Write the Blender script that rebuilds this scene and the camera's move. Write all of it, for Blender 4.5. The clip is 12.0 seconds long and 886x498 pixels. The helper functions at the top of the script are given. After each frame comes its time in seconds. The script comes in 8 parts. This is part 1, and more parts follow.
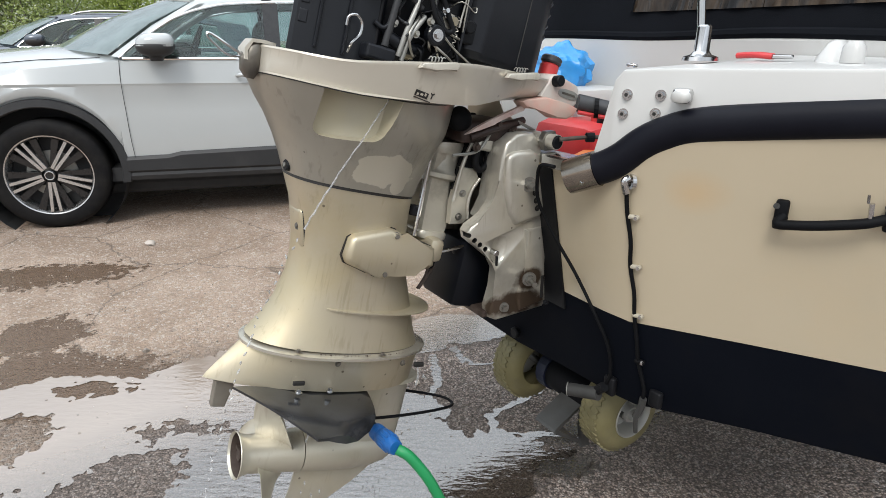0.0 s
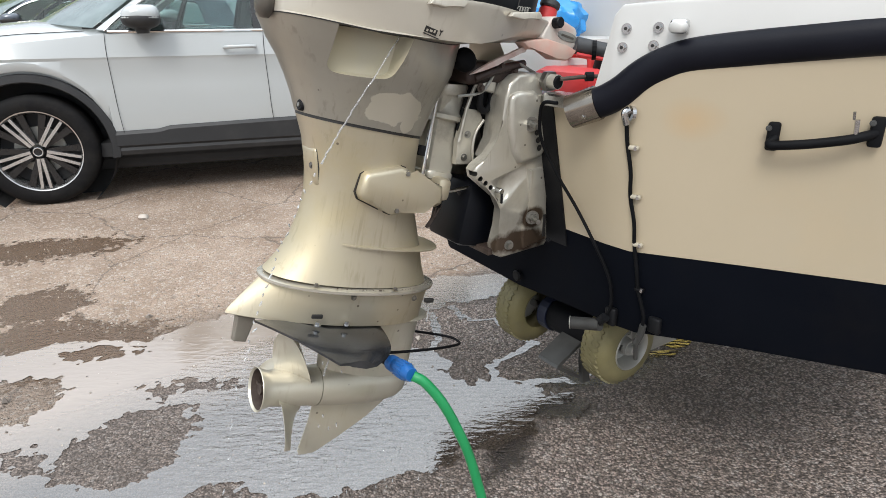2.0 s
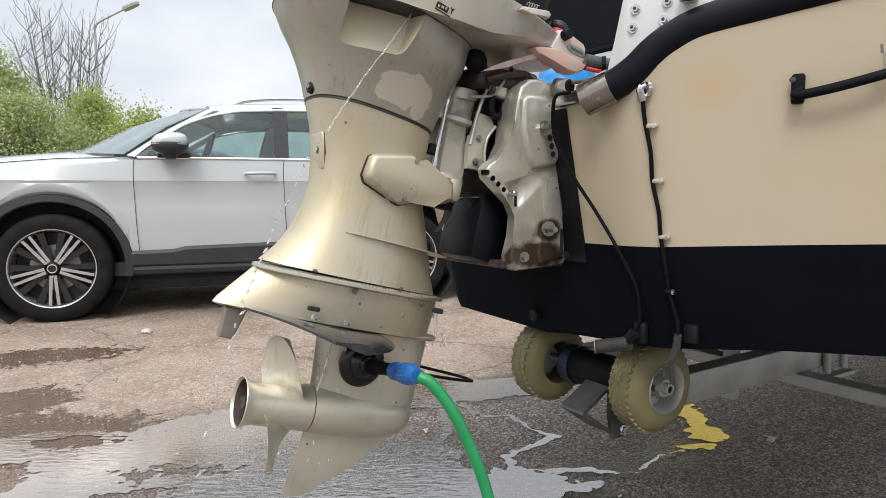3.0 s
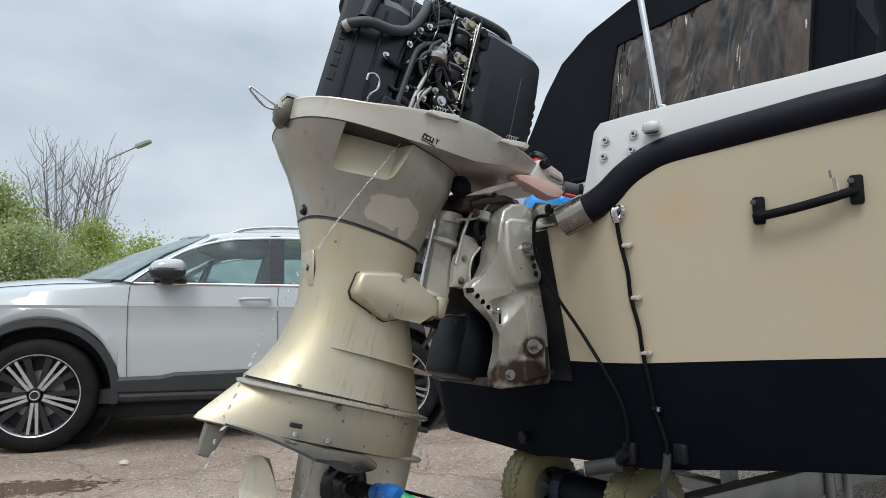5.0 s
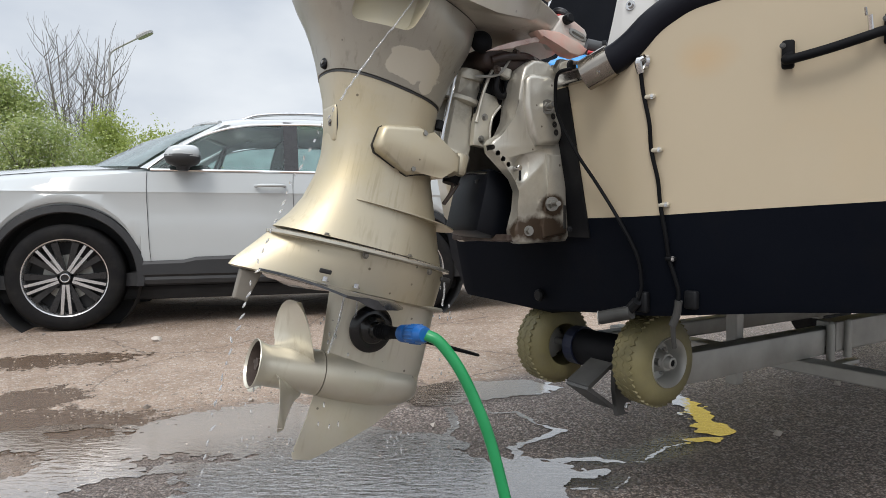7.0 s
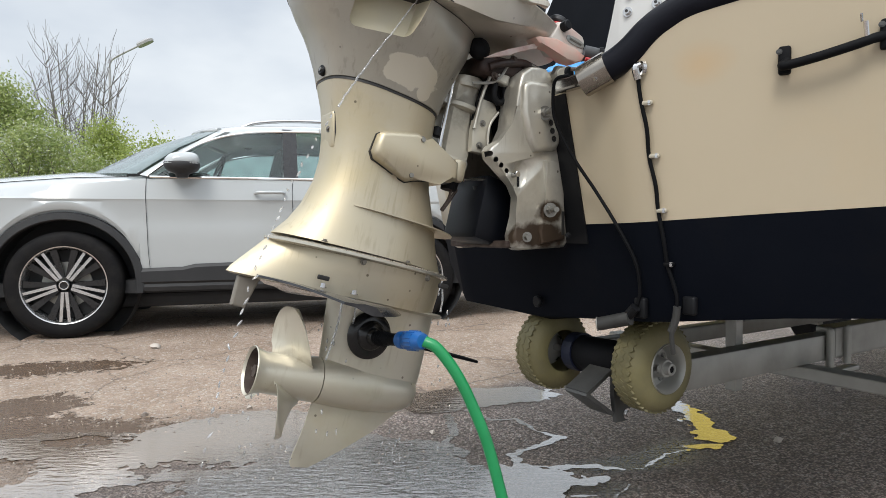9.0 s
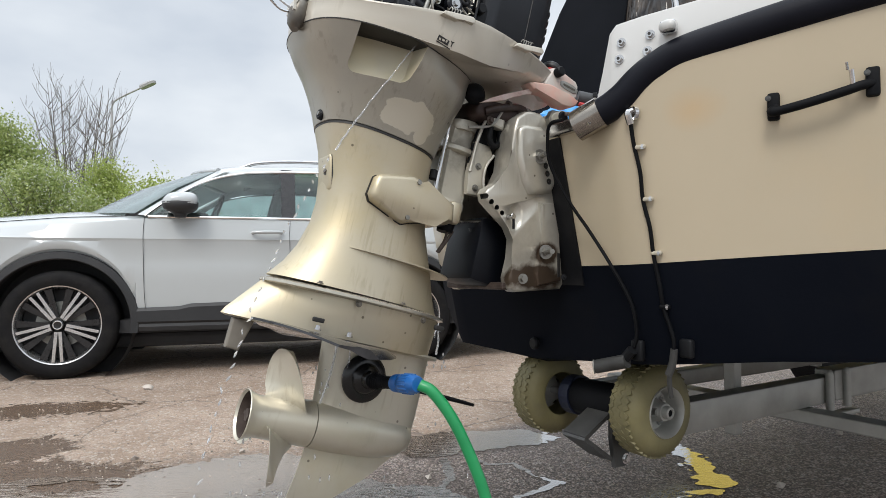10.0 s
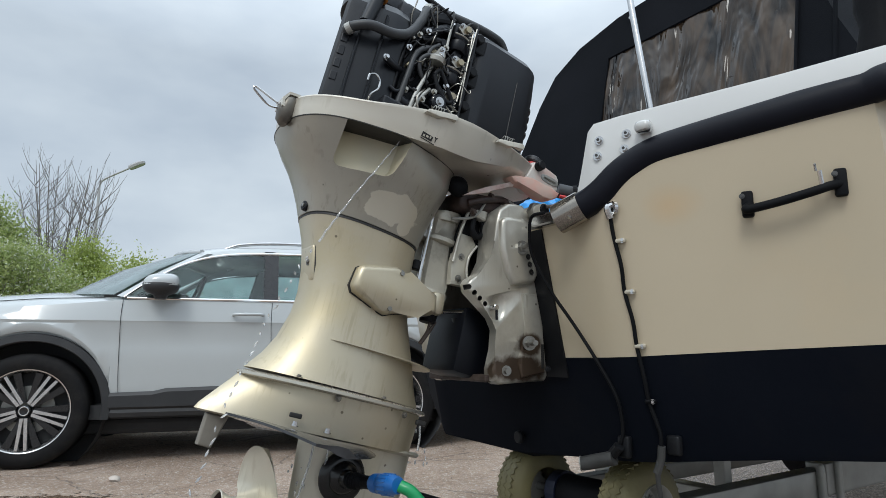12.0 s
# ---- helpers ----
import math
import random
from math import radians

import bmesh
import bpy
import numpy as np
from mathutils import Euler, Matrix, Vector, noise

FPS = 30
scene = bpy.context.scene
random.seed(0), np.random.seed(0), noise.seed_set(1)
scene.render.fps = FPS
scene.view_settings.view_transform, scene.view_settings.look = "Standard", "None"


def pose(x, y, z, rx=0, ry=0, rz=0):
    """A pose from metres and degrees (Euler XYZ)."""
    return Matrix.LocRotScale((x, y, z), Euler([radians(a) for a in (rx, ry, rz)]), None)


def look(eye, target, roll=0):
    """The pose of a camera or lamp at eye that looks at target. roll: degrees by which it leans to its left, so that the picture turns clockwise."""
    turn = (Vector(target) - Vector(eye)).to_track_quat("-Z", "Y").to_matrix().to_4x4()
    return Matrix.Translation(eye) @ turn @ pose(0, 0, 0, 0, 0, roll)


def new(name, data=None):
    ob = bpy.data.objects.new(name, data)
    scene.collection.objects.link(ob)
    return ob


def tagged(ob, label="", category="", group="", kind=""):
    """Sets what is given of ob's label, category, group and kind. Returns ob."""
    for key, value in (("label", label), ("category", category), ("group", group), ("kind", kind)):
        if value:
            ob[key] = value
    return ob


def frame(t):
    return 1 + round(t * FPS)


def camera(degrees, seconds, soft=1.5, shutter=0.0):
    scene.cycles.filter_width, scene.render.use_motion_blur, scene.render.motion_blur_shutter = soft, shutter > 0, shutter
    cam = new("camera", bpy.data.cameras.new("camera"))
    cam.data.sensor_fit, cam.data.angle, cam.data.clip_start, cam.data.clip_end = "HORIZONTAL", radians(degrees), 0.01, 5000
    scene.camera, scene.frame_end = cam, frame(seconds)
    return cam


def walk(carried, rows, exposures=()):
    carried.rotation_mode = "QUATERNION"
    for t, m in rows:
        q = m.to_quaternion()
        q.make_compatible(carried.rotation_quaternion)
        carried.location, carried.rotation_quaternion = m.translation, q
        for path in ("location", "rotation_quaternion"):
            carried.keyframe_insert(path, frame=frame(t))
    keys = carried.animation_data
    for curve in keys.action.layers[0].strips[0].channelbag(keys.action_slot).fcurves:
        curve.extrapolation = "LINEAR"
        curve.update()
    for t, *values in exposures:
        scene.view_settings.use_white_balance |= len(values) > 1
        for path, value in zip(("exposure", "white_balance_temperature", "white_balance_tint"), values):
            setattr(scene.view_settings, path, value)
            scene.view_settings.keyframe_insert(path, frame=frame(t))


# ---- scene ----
from mathutils.bvhtree import BVHTree

cam = camera(71.4, 12.0, soft=0.8)
PATH = [
    (0, (0.112, 0.26, 1.198), (0.076, 2.154, 0.558), 0.6),
    (0.5, (0.114, 0.207, 1.157), (0.068, 2.069, 0.428), 1.3),
    (1, (0.088, 0.189, 1.161), (0.077, 2.064, 0.465), 0.3),
    (1.5, (0.082, 0.181, 1.157), (0.084, 2.055, 0.459), 0.6),
    (2, (0.07, 0.184, 1.137), (0.079, 2.057, 0.437), -0.3),
    (2.2, (0.06, 0.176, 1.085), (0.033, 2.077, 0.462), -0.7),
    (2.5, (0.065, 0.195, 0.953), (-0.005, 2.137, 0.48), -0.5),
    (2.7, (0.062, 0.193, 0.882), (-0.005, 2.159, 0.522), -0.4),
    (3, (0.07, 0.197, 0.807), (0.045, 2.189, 0.637), -0.2),
    (3.5, (0.083, 0.179, 0.768), (0.084, 2.178, 0.722), 0.4),
    (3.7, (0.116, 0.177, 0.772), (0.079, 2.177, 0.782), 0.3),
    (5.5, (0.08, 0.167, 0.784), (0.077, 2.149, 1.049), -0.2),
    (6, (0.077, 0.165, 0.779), (0.065, 2.15, 1.023), -0.2),
    (6.5, (0.069, 0.153, 0.723), (0.006, 2.152, 0.728), -0.0),
    (7, (0.07, 0.15, 0.704), (0.023, 2.148, 0.619), -0.2),
    (9, (0.073, 0.151, 0.703), (0.027, 2.149, 0.64), -0.3),
    (9.5, (0.075, 0.152, 0.702), (0.034, 2.151, 0.654), -0.3),
    (10, (0.076, 0.15, 0.708), (0.039, 2.149, 0.772), -0.2),
    (10.2, (0.077, 0.152, 0.715), (0.046, 2.149, 0.818), -0.3),
    (10.5, (0.076, 0.15, 0.721), (0.058, 2.141, 0.911), -0.3),
    (11, (0.077, 0.152, 0.729), (0.085, 2.128, 1.04), -0.0),
    (11.5, (0.079, 0.152, 0.73), (0.085, 2.126, 1.053), 0.1),
    (12, (0.079, 0.152, 0.729), (0.093, 2.126, 1.051), -0.0),
]
walk(cam, [(t, look(eye, target, roll)) for t, eye, target, roll in PATH],
     exposures=[(0.0, 0.38, 6500, 10), (2.0, 0.52, 6500, 10), (3.2, 0.44, 6600, 12), (3.7, 0.36, 6550, 12), (5.3, 0.08, 6180, 8), (6.0, 0.1, 6180, 8), (6.6, 0.21, 6500, 12), (7.2, 0.3, 6500, 11), (8.8, 0.38, 6500, 10), (9.6, 0.36, 6500, 10), (10.3, 0.29, 6480, 11), (11.2, 0.05, 6080, 7), (12.0, 0.02, 6080, 7)])

# ---- world, sun, exposure ----
scene.view_settings.exposure = 0.0
world = bpy.data.worlds.new("overcast_sky")
scene.world = world
world.use_nodes = True
wn, wl = world.node_tree.nodes, world.node_tree.links
wn.clear()
w_out = wn.new("ShaderNodeOutputWorld")
w_bg = wn.new("ShaderNodeBackground")
w_sky = wn.new("ShaderNodeTexSky")
w_sky.sky_type, w_sky.sun_disc = "NISHITA", False
w_sky.sun_elevation, w_sky.sun_rotation = radians(48), radians(194)
w_sky.air_density, w_sky.dust_density = 1.0, 4.0
w_tc = wn.new("ShaderNodeTexCoord")
w_map = wn.new("ShaderNodeMapping")
w_map.inputs["Scale"].default_value = (1.0, 1.0, 2.2)
w_noise = wn.new("ShaderNodeTexNoise")
w_noise.inputs["Scale"].default_value, w_noise.inputs["Detail"].default_value = 2.3, 5.0
w_noise.inputs["Roughness"].default_value = 0.5
w_ramp = wn.new("ShaderNodeValToRGB")
w_ramp.color_ramp.elements[0].position, w_ramp.color_ramp.elements[0].color = 0.32, (6.6, 7.35, 8.3, 1)
w_ramp.color_ramp.elements[1].position, w_ramp.color_ramp.elements[1].color = 0.72, (10.9, 11.45, 11.75, 1)
w_mix = wn.new("ShaderNodeMix")
w_mix.data_type = "RGBA"
w_mix.inputs["Factor"].default_value = 0.88
wl.new(w_tc.outputs["Generated"], w_map.inputs["Vector"])
wl.new(w_map.outputs["Vector"], w_noise.inputs["Vector"])
wl.new(w_noise.outputs["Fac"], w_ramp.inputs["Fac"])
wl.new(w_sky.outputs["Color"], w_mix.inputs["A"])
wl.new(w_ramp.outputs["Color"], w_mix.inputs["B"])
w_sep = wn.new("ShaderNodeSeparateXYZ")
w_up = wn.new("ShaderNodeMapRange")
w_up.inputs["From Min"].default_value, w_up.inputs["From Max"].default_value = 0.42, 1.0
w_up.inputs["To Min"].default_value, w_up.inputs["To Max"].default_value = 1.0, 3.0
w_gain = wn.new("ShaderNodeVectorMath")
w_gain.operation = "SCALE"
wl.new(w_tc.outputs["Generated"], w_sep.inputs["Vector"])
wl.new(w_sep.outputs["Z"], w_up.inputs["Value"])
wl.new(w_mix.outputs["Result"], w_gain.inputs["Vector"])
wl.new(w_up.outputs["Result"], w_gain.inputs["Scale"])
wl.new(w_gain.outputs["Vector"], w_bg.inputs["Color"])
wl.new(w_bg.outputs["Background"], w_out.inputs["Surface"])
w_bg.inputs["Strength"].default_value = 0.075

sun = new("sun", bpy.data.lights.new("sun", "SUN"))
sun.data.energy, sun.data.angle, sun.data.color = 1.2, radians(18), (1.0, 0.96, 0.9)
sun.matrix_world = look((-2.4, -9.5, 11.0), (0, 0, 0))


# ---- materials ----
def mat(name, color, rough=0.5, metal=0.0, color2=None, scale=12.0, bump=0.0, bump_scale=80.0, coat=0.0, rough2=None, grime=None, grime_scale=3.0, grime_amount=0.5, spec=0.5):
    m = bpy.data.materials.new(name)
    m.use_nodes = True
    n, l = m.node_tree.nodes, m.node_tree.links
    b = n["Principled BSDF"]
    b.inputs["Roughness"].default_value, b.inputs["Metallic"].default_value = rough, metal
    b.inputs["Coat Weight"].default_value = coat
    b.inputs["Coat Roughness"].default_value = 0.08
    b.inputs["Specular IOR Level"].default_value = spec
    tc = n.new("ShaderNodeTexCoord")
    big = n.new("ShaderNodeTexNoise")
    big.inputs["Scale"].default_value, big.inputs["Detail"].default_value = scale, 6.0
    l.new(tc.outputs["Object"], big.inputs["Vector"])
    mix = n.new("ShaderNodeMix")
    mix.data_type = "RGBA"
    c2 = color2 or tuple(min(1, c * 0.82) for c in color)
    mix.inputs["A"].default_value, mix.inputs["B"].default_value = (*color, 1), (*c2, 1)
    ramp = n.new("ShaderNodeMapRange")
    ramp.inputs["From Min"].default_value, ramp.inputs["From Max"].default_value = 0.35, 0.7
    l.new(big.outputs["Fac"], ramp.inputs["Value"])
    l.new(ramp.outputs["Result"], mix.inputs["Factor"])
    last = mix.outputs["Result"]
    if grime:
        g = n.new("ShaderNodeTexNoise")
        g.inputs["Scale"].default_value, g.inputs["Detail"].default_value, g.inputs["Roughness"].default_value = grime_scale, 8.0, 0.65
        l.new(tc.outputs["Object"], g.inputs["Vector"])
        gr = n.new("ShaderNodeMapRange")
        gr.inputs["From Min"].default_value, gr.inputs["From Max"].default_value, gr.inputs["To Max"].default_value = 0.5, 0.72, grime_amount
        l.new(g.outputs["Fac"], gr.inputs["Value"])
        gm = n.new("ShaderNodeMix")
        gm.data_type = "RGBA"
        gm.inputs["B"].default_value = (*grime, 1)
        l.new(gr.outputs["Result"], gm.inputs["Factor"])
        l.new(last, gm.inputs["A"])
        last = gm.outputs["Result"]
    l.new(last, b.inputs["Base Color"])
    if rough2 is not None:
        rr = n.new("ShaderNodeMapRange")
        rr.inputs["To Min"].default_value, rr.inputs["To Max"].default_value = rough, rough2
        rr.inputs["From Min"].default_value, rr.inputs["From Max"].default_value = 0.35, 0.7
        l.new(big.outputs["Fac"], rr.inputs["Value"])
        l.new(rr.outputs["Result"], b.inputs["Roughness"])
    if bump:
        f = n.new("ShaderNodeTexNoise")
        f.inputs["Scale"].default_value, f.inputs["Detail"].default_value = bump_scale, 4.0
        l.new(tc.outputs["Object"], f.inputs["Vector"])
        bp = n.new("ShaderNodeBump")
        bp.inputs["Strength"].default_value, bp.inputs["Distance"].default_value = bump, 0.002
        l.new(f.outputs["Fac"], bp.inputs["Height"])
        l.new(bp.outputs["Normal"], b.inputs["Normal"])
    return m


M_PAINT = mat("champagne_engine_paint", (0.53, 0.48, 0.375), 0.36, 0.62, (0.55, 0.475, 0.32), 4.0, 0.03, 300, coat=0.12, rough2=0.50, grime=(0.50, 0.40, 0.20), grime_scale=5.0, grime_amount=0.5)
M_LOWER = mat("pale_gearcase_paint", (0.61, 0.58, 0.49), 0.27, 0.48, (0.55, 0.515, 0.42), 5.0, 0.03, 300, coat=0.15, rough2=0.42, grime=(0.50, 0.43, 0.27), grime_scale=7.0, grime_amount=0.4)
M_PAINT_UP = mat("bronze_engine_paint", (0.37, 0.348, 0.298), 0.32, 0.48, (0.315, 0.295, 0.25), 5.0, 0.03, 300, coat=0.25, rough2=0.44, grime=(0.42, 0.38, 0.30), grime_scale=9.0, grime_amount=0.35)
M_RECESS = mat("yellowed_paint", (0.55, 0.49, 0.33), 0.45, 0.1, (0.5, 0.47, 0.38), 9.0, 0.03, 300)
M_PAN = mat("light_champagne_paint", (0.55, 0.51, 0.435), 0.30, 0.32, (0.58, 0.545, 0.465), 6.0, 0.03, 300, coat=0.3, grime=(0.5, 0.42, 0.28), grime_amount=0.25)
M_BLACKPL = mat("black_plastic", (0.006, 0.0065, 0.008), 0.5, 0.0, (0.010, 0.0105, 0.012), 18, 0.15, 400, spec=0.2)
M_RUBBER = mat("black_rubber", (0.004, 0.0043, 0.0053), 0.62, 0.0, (0.007, 0.0075, 0.009), 9, 0.15, 200, spec=0.12)
M_RAIL = mat("navy_black_rubber", (0.0045, 0.005, 0.009), 0.42, 0.0, (0.008, 0.0088, 0.014), 9, 0.12, 160, spec=0.16)
M_CAP = mat("tarnished_steel", (0.36, 0.33, 0.29), 0.18, 1.0, (0.26, 0.23, 0.20), 20, 0.03, 200)
M_HOSEBLK = mat("dark_grey_hose", (0.026, 0.028, 0.031), 0.5, 0.0, (0.05, 0.052, 0.055), 20, 0.1, 300)
M_STEEL = mat("stainless_steel", (0.62, 0.62, 0.62), 0.16, 1.0, (0.5, 0.5, 0.5), 20)
M_ALU = mat("cast_aluminium", (0.34, 0.335, 0.315), 0.34, 0.9, (0.24, 0.23, 0.205), 14, 0.12, 200)
M_GALV = mat("galvanised_steel", (0.41, 0.41, 0.385), 0.5, 0.5, (0.31, 0.31, 0.285), 10, 0.1, 120, grime=(0.22, 0.20, 0.16), grime_amount=0.5)
M_BRACKET = mat("bracket_paint", (0.56, 0.54, 0.475), 0.28, 0.5, (0.48, 0.455, 0.395), 9, 0.06, 200, coat=0.15, grime=(0.18, 0.14, 0.1), grime_scale=8.0, grime_amount=0.4)
M_RUSTY = mat("rusty_steel", (0.045, 0.030, 0.024), 0.6, 0.3, (0.11, 0.085, 0.07), 30, 0.4, 150)
M_CREAM = mat("cream_gelcoat", (0.545, 0.467, 0.34), 0.28, 0.0, (0.51, 0.436, 0.312), 2.2, 0.015, 30, coat=0.3, grime=(0.6, 0.46, 0.28), grime_scale=2.4, grime_amount=0.35)
M_WHITE = mat("white_gelcoat", (0.58, 0.58, 0.565), 0.3, 0.0, (0.54, 0.54, 0.525), 3, 0.02, 40, coat=0.2)
M_ANTIFOUL = mat("blue_black_antifouling", (0.0025, 0.0038, 0.0075), 0.75, 0.0, (0.0035, 0.005, 0.009), 6, 0.12, 150, grime=(0.009, 0.0085, 0.009), grime_scale=4, spec=0.08)
M_CANVAS = mat("black_canvas", (0.005, 0.006, 0.008), 0.9, 0.0, (0.008, 0.009, 0.012), 4, 0.25, 500, spec=0.08)
M_TYREY = mat("olive_yellow_rubber", (0.145, 0.128, 0.058), 0.6, 0.0, (0.195, 0.172, 0.082), 14, 0.3, 120, grime=(0.12, 0.11, 0.07), grime_scale=18, grime_amount=0.5)
M_CARWHITE = mat("white_car_paint", (0.45, 0.475, 0.48), 0.2, 0.0, (0.43, 0.455, 0.46), 1.0, 0.0, coat=0.8)
M_CARBLK = mat("grey_car_cladding", (0.017, 0.018, 0.020), 0.55, 0.0, (0.022, 0.023, 0.025), 6, 0.1, 200, grime=(0.06, 0.056, 0.052), grime_amount=0.3)
M_TYRE = mat("tyre_rubber", (0.008, 0.008, 0.009), 0.7, 0.0, (0.014, 0.0135, 0.013), 12, 0.5, 90, grime=(0.04, 0.036, 0.032), grime_scale=9, grime_amount=0.3, spec=0.15)
M_ALLOY = mat("machined_alloy", (0.62, 0.62, 0.62), 0.26, 0.9, (0.55, 0.55, 0.55), 20)
M_ALLOYBLK = mat("gloss_black_alloy", (0.012, 0.012, 0.013), 0.2, 0.0, (0.018, 0.018, 0.019), 20)
M_CHROME = mat("chrome_trim", (0.8, 0.8, 0.8), 0.1, 1.0)
M_INTERIOR = mat("dark_car_interior", (0.03, 0.031, 0.033), 0.8)
M_HOSE = mat("green_hose", (0.012, 0.23, 0.075), 0.3, 0.0, (0.017, 0.27, 0.09), 20, 0.05, 200)
M_BLUE = mat("blue_plastic", (0.014, 0.12, 0.38), 0.35, 0.0, (0.012, 0.10, 0.33), 20)
M_BLUEBAG = mat("blue_plastic_bag", (0.03, 0.27, 0.68), 0.3, 0.0, (0.08, 0.36, 0.75), 14, 0.3, 40)
M_RED = mat("red_plastic", (0.6, 0.05, 0.05), 0.4, 0.0, (0.52, 0.04, 0.045), 12)
M_ORANGE = mat("orange_plastic", (0.75, 0.2, 0.03), 0.45, 0.0, (0.66, 0.16, 0.03), 12)
M_PINK = mat("pinkish_red_paint", (0.62, 0.33, 0.27), 0.5, 0.05, (0.55, 0.44, 0.37), 20)
M_AMBER = mat("amber_cap", (0.42, 0.16, 0.03), 0.4)
M_LATCH = mat("worn_latch_metal", (0.17, 0.155, 0.13), 0.42, 0.5, (0.10, 0.09, 0.08), 30, 0.2, 120)
M_CLIP = mat("cream_clip", (0.48, 0.44, 0.35), 0.4)
M_NAVY = mat("navy_strap", (0.006, 0.010, 0.028), 0.5)
M_DARKGALV = mat("dull_dark_steel", (0.09, 0.092, 0.09), 0.5, 0.5, (0.055, 0.055, 0.054), 14, 0.15, 120, grime=(0.07, 0.06, 0.05), grime_amount=0.5)
M_DECAL = mat("dark_decal", (0.018, 0.017, 0.016), 0.5)


def glass_mat(name, color, rough, trans):
    m = mat(name, color, rough)
    b = m.node_tree.nodes["Principled BSDF"]
    b.inputs["Transmission Weight"].default_value, b.inputs["IOR"].default_value = trans, 1.45
    return m


# ---- building helpers ----
def part(name, bm, material, parent, label="", smooth=None):
    """Links a bmesh as one mesh object under a thing or a part. smooth: the angle in degrees up to which edges are smooth."""
    bmesh.ops.recalc_face_normals(bm, faces=bm.faces)
    if smooth:
        cos = math.cos(radians(smooth))
        for f in bm.faces:
            f.smooth = True
        for e in bm.edges:
            if len(e.link_faces) == 2 and e.link_faces[0].normal.dot(e.link_faces[1].normal) < cos:
                e.smooth = False
    me = bpy.data.meshes.new(name)
    bm.to_mesh(me)
    bm.free()
    me.materials.append(material)
    ob = new(name, me)
    ob.parent = parent
    if label:
        tagged(ob, label)
    return ob


def thing(name, m, label, category, group="", kind=""):
    ob = new(name)
    ob.empty_display_size = 0.1
    ob.matrix_world = m
    return tagged(ob, label, category, group, kind)


def solo(name, bm, material, label, category, kind="", smooth=None, m=None):
    ob = part(name, bm, material, None, smooth=smooth)
    if m is not None:
        ob.matrix_world = m
    return tagged(ob, label, category, "", kind)


def loft(rings, bm=None, cap=(True, True), closed=True):
    bm = bm or bmesh.new()
    rows = [[bm.verts.new(p) for p in r] for r in rings]
    n = len(rows[0])
    for a, b in zip(rows, rows[1:]):
        for i in range(n if closed else n - 1):
            j = (i + 1) % n
            bm.faces.new((a[i], a[j], b[j], b[i]))
    if cap[0]:
        bm.faces.new(rows[0][::-1])
    if cap[1]:
        bm.faces.new(rows[-1])
    return bm


def spow(v, p):
    return math.copysign(abs(v) ** p, v)


def sec(z, x0, a, b, n=2.4, count=44, tilt=0.0, y0=0.0):
    """A rounded section at height z; tilt raises its front."""
    out = []
    for i in range(count):
        t = 2 * math.pi * i / count
        x = x0 + a * spow(math.cos(t), 2 / n)
        out.append(Vector((x, y0 + b * spow(math.sin(t), 2 / n), z + tilt * (x - x0))))
    return out


def box(c, s, bm=None, bevel=0.0, m=None, segments=2):
    bm = bm or bmesh.new()
    r = bmesh.ops.create_cube(bm, size=1.0)
    mm = Matrix.Translation(c) @ (m or Matrix()) @ Matrix.Diagonal((*s, 1))
    bmesh.ops.transform(bm, matrix=mm, verts=r["verts"])
    if bevel:
        es = list({e for v in r["verts"] for e in v.link_edges})
        bmesh.ops.bevel(bm, geom=es, offset=bevel, segments=segments, affect="EDGES", profile=0.5)
    return bm


def cyl(p0, p1, r0, r1=None, bm=None, n=20, bevel=0.0):
    bm = bm or bmesh.new()
    p0, p1 = Vector(p0), Vector(p1)
    d = p1 - p0
    q = d.to_track_quat("Z", "Y").to_matrix().to_4x4()
    r1 = r0 if r1 is None else r1
    prof = [(0.0, r0), (d.length, r1)]
    if bevel:
        prof = [(0.0, r0 - bevel), (bevel, r0), (d.length - bevel, r1), (d.length, r1 - bevel)]
    rings = [[Matrix.Translation(p0) @ q @ Vector((r * math.cos(2 * math.pi * i / n), r * math.sin(2 * math.pi * i / n), z)) for i in range(n)] for z, r in prof]
    return loft(rings, bm)


def spin(prof, axis0, axis_dir, bm=None, n=32, cap=(True, True)):
    """A turned body: prof is (along, radius) pairs."""
    bm = bm or bmesh.new()
    q = Vector(axis_dir).to_track_quat("Z", "Y").to_matrix().to_4x4()
    mm = Matrix.Translation(axis0) @ q
    rings = [[mm @ Vector((r * math.cos(2 * math.pi * i / n), r * math.sin(2 * math.pi * i / n), z)) for i in range(n)] for z, r in prof]
    return loft(rings, bm, cap)


def smooth_path(pts, steps=6):
    pts = [Vector(p) for p in pts]
    if len(pts) < 3:
        return pts
    out = []
    ext = [2 * pts[0] - pts[1]] + pts + [2 * pts[-1] - pts[-2]]
    for a, b, c, d in zip(ext, ext[1:], ext[2:], ext[3:]):
        for k in range(steps):
            t = k / steps
            out.append(0.5 * (2 * b + (c - a) * t + (2 * a - 5 * b + 4 * c - d) * t * t + (3 * b - a - 3 * c + d) * t ** 3))
    return out + [pts[-1]]


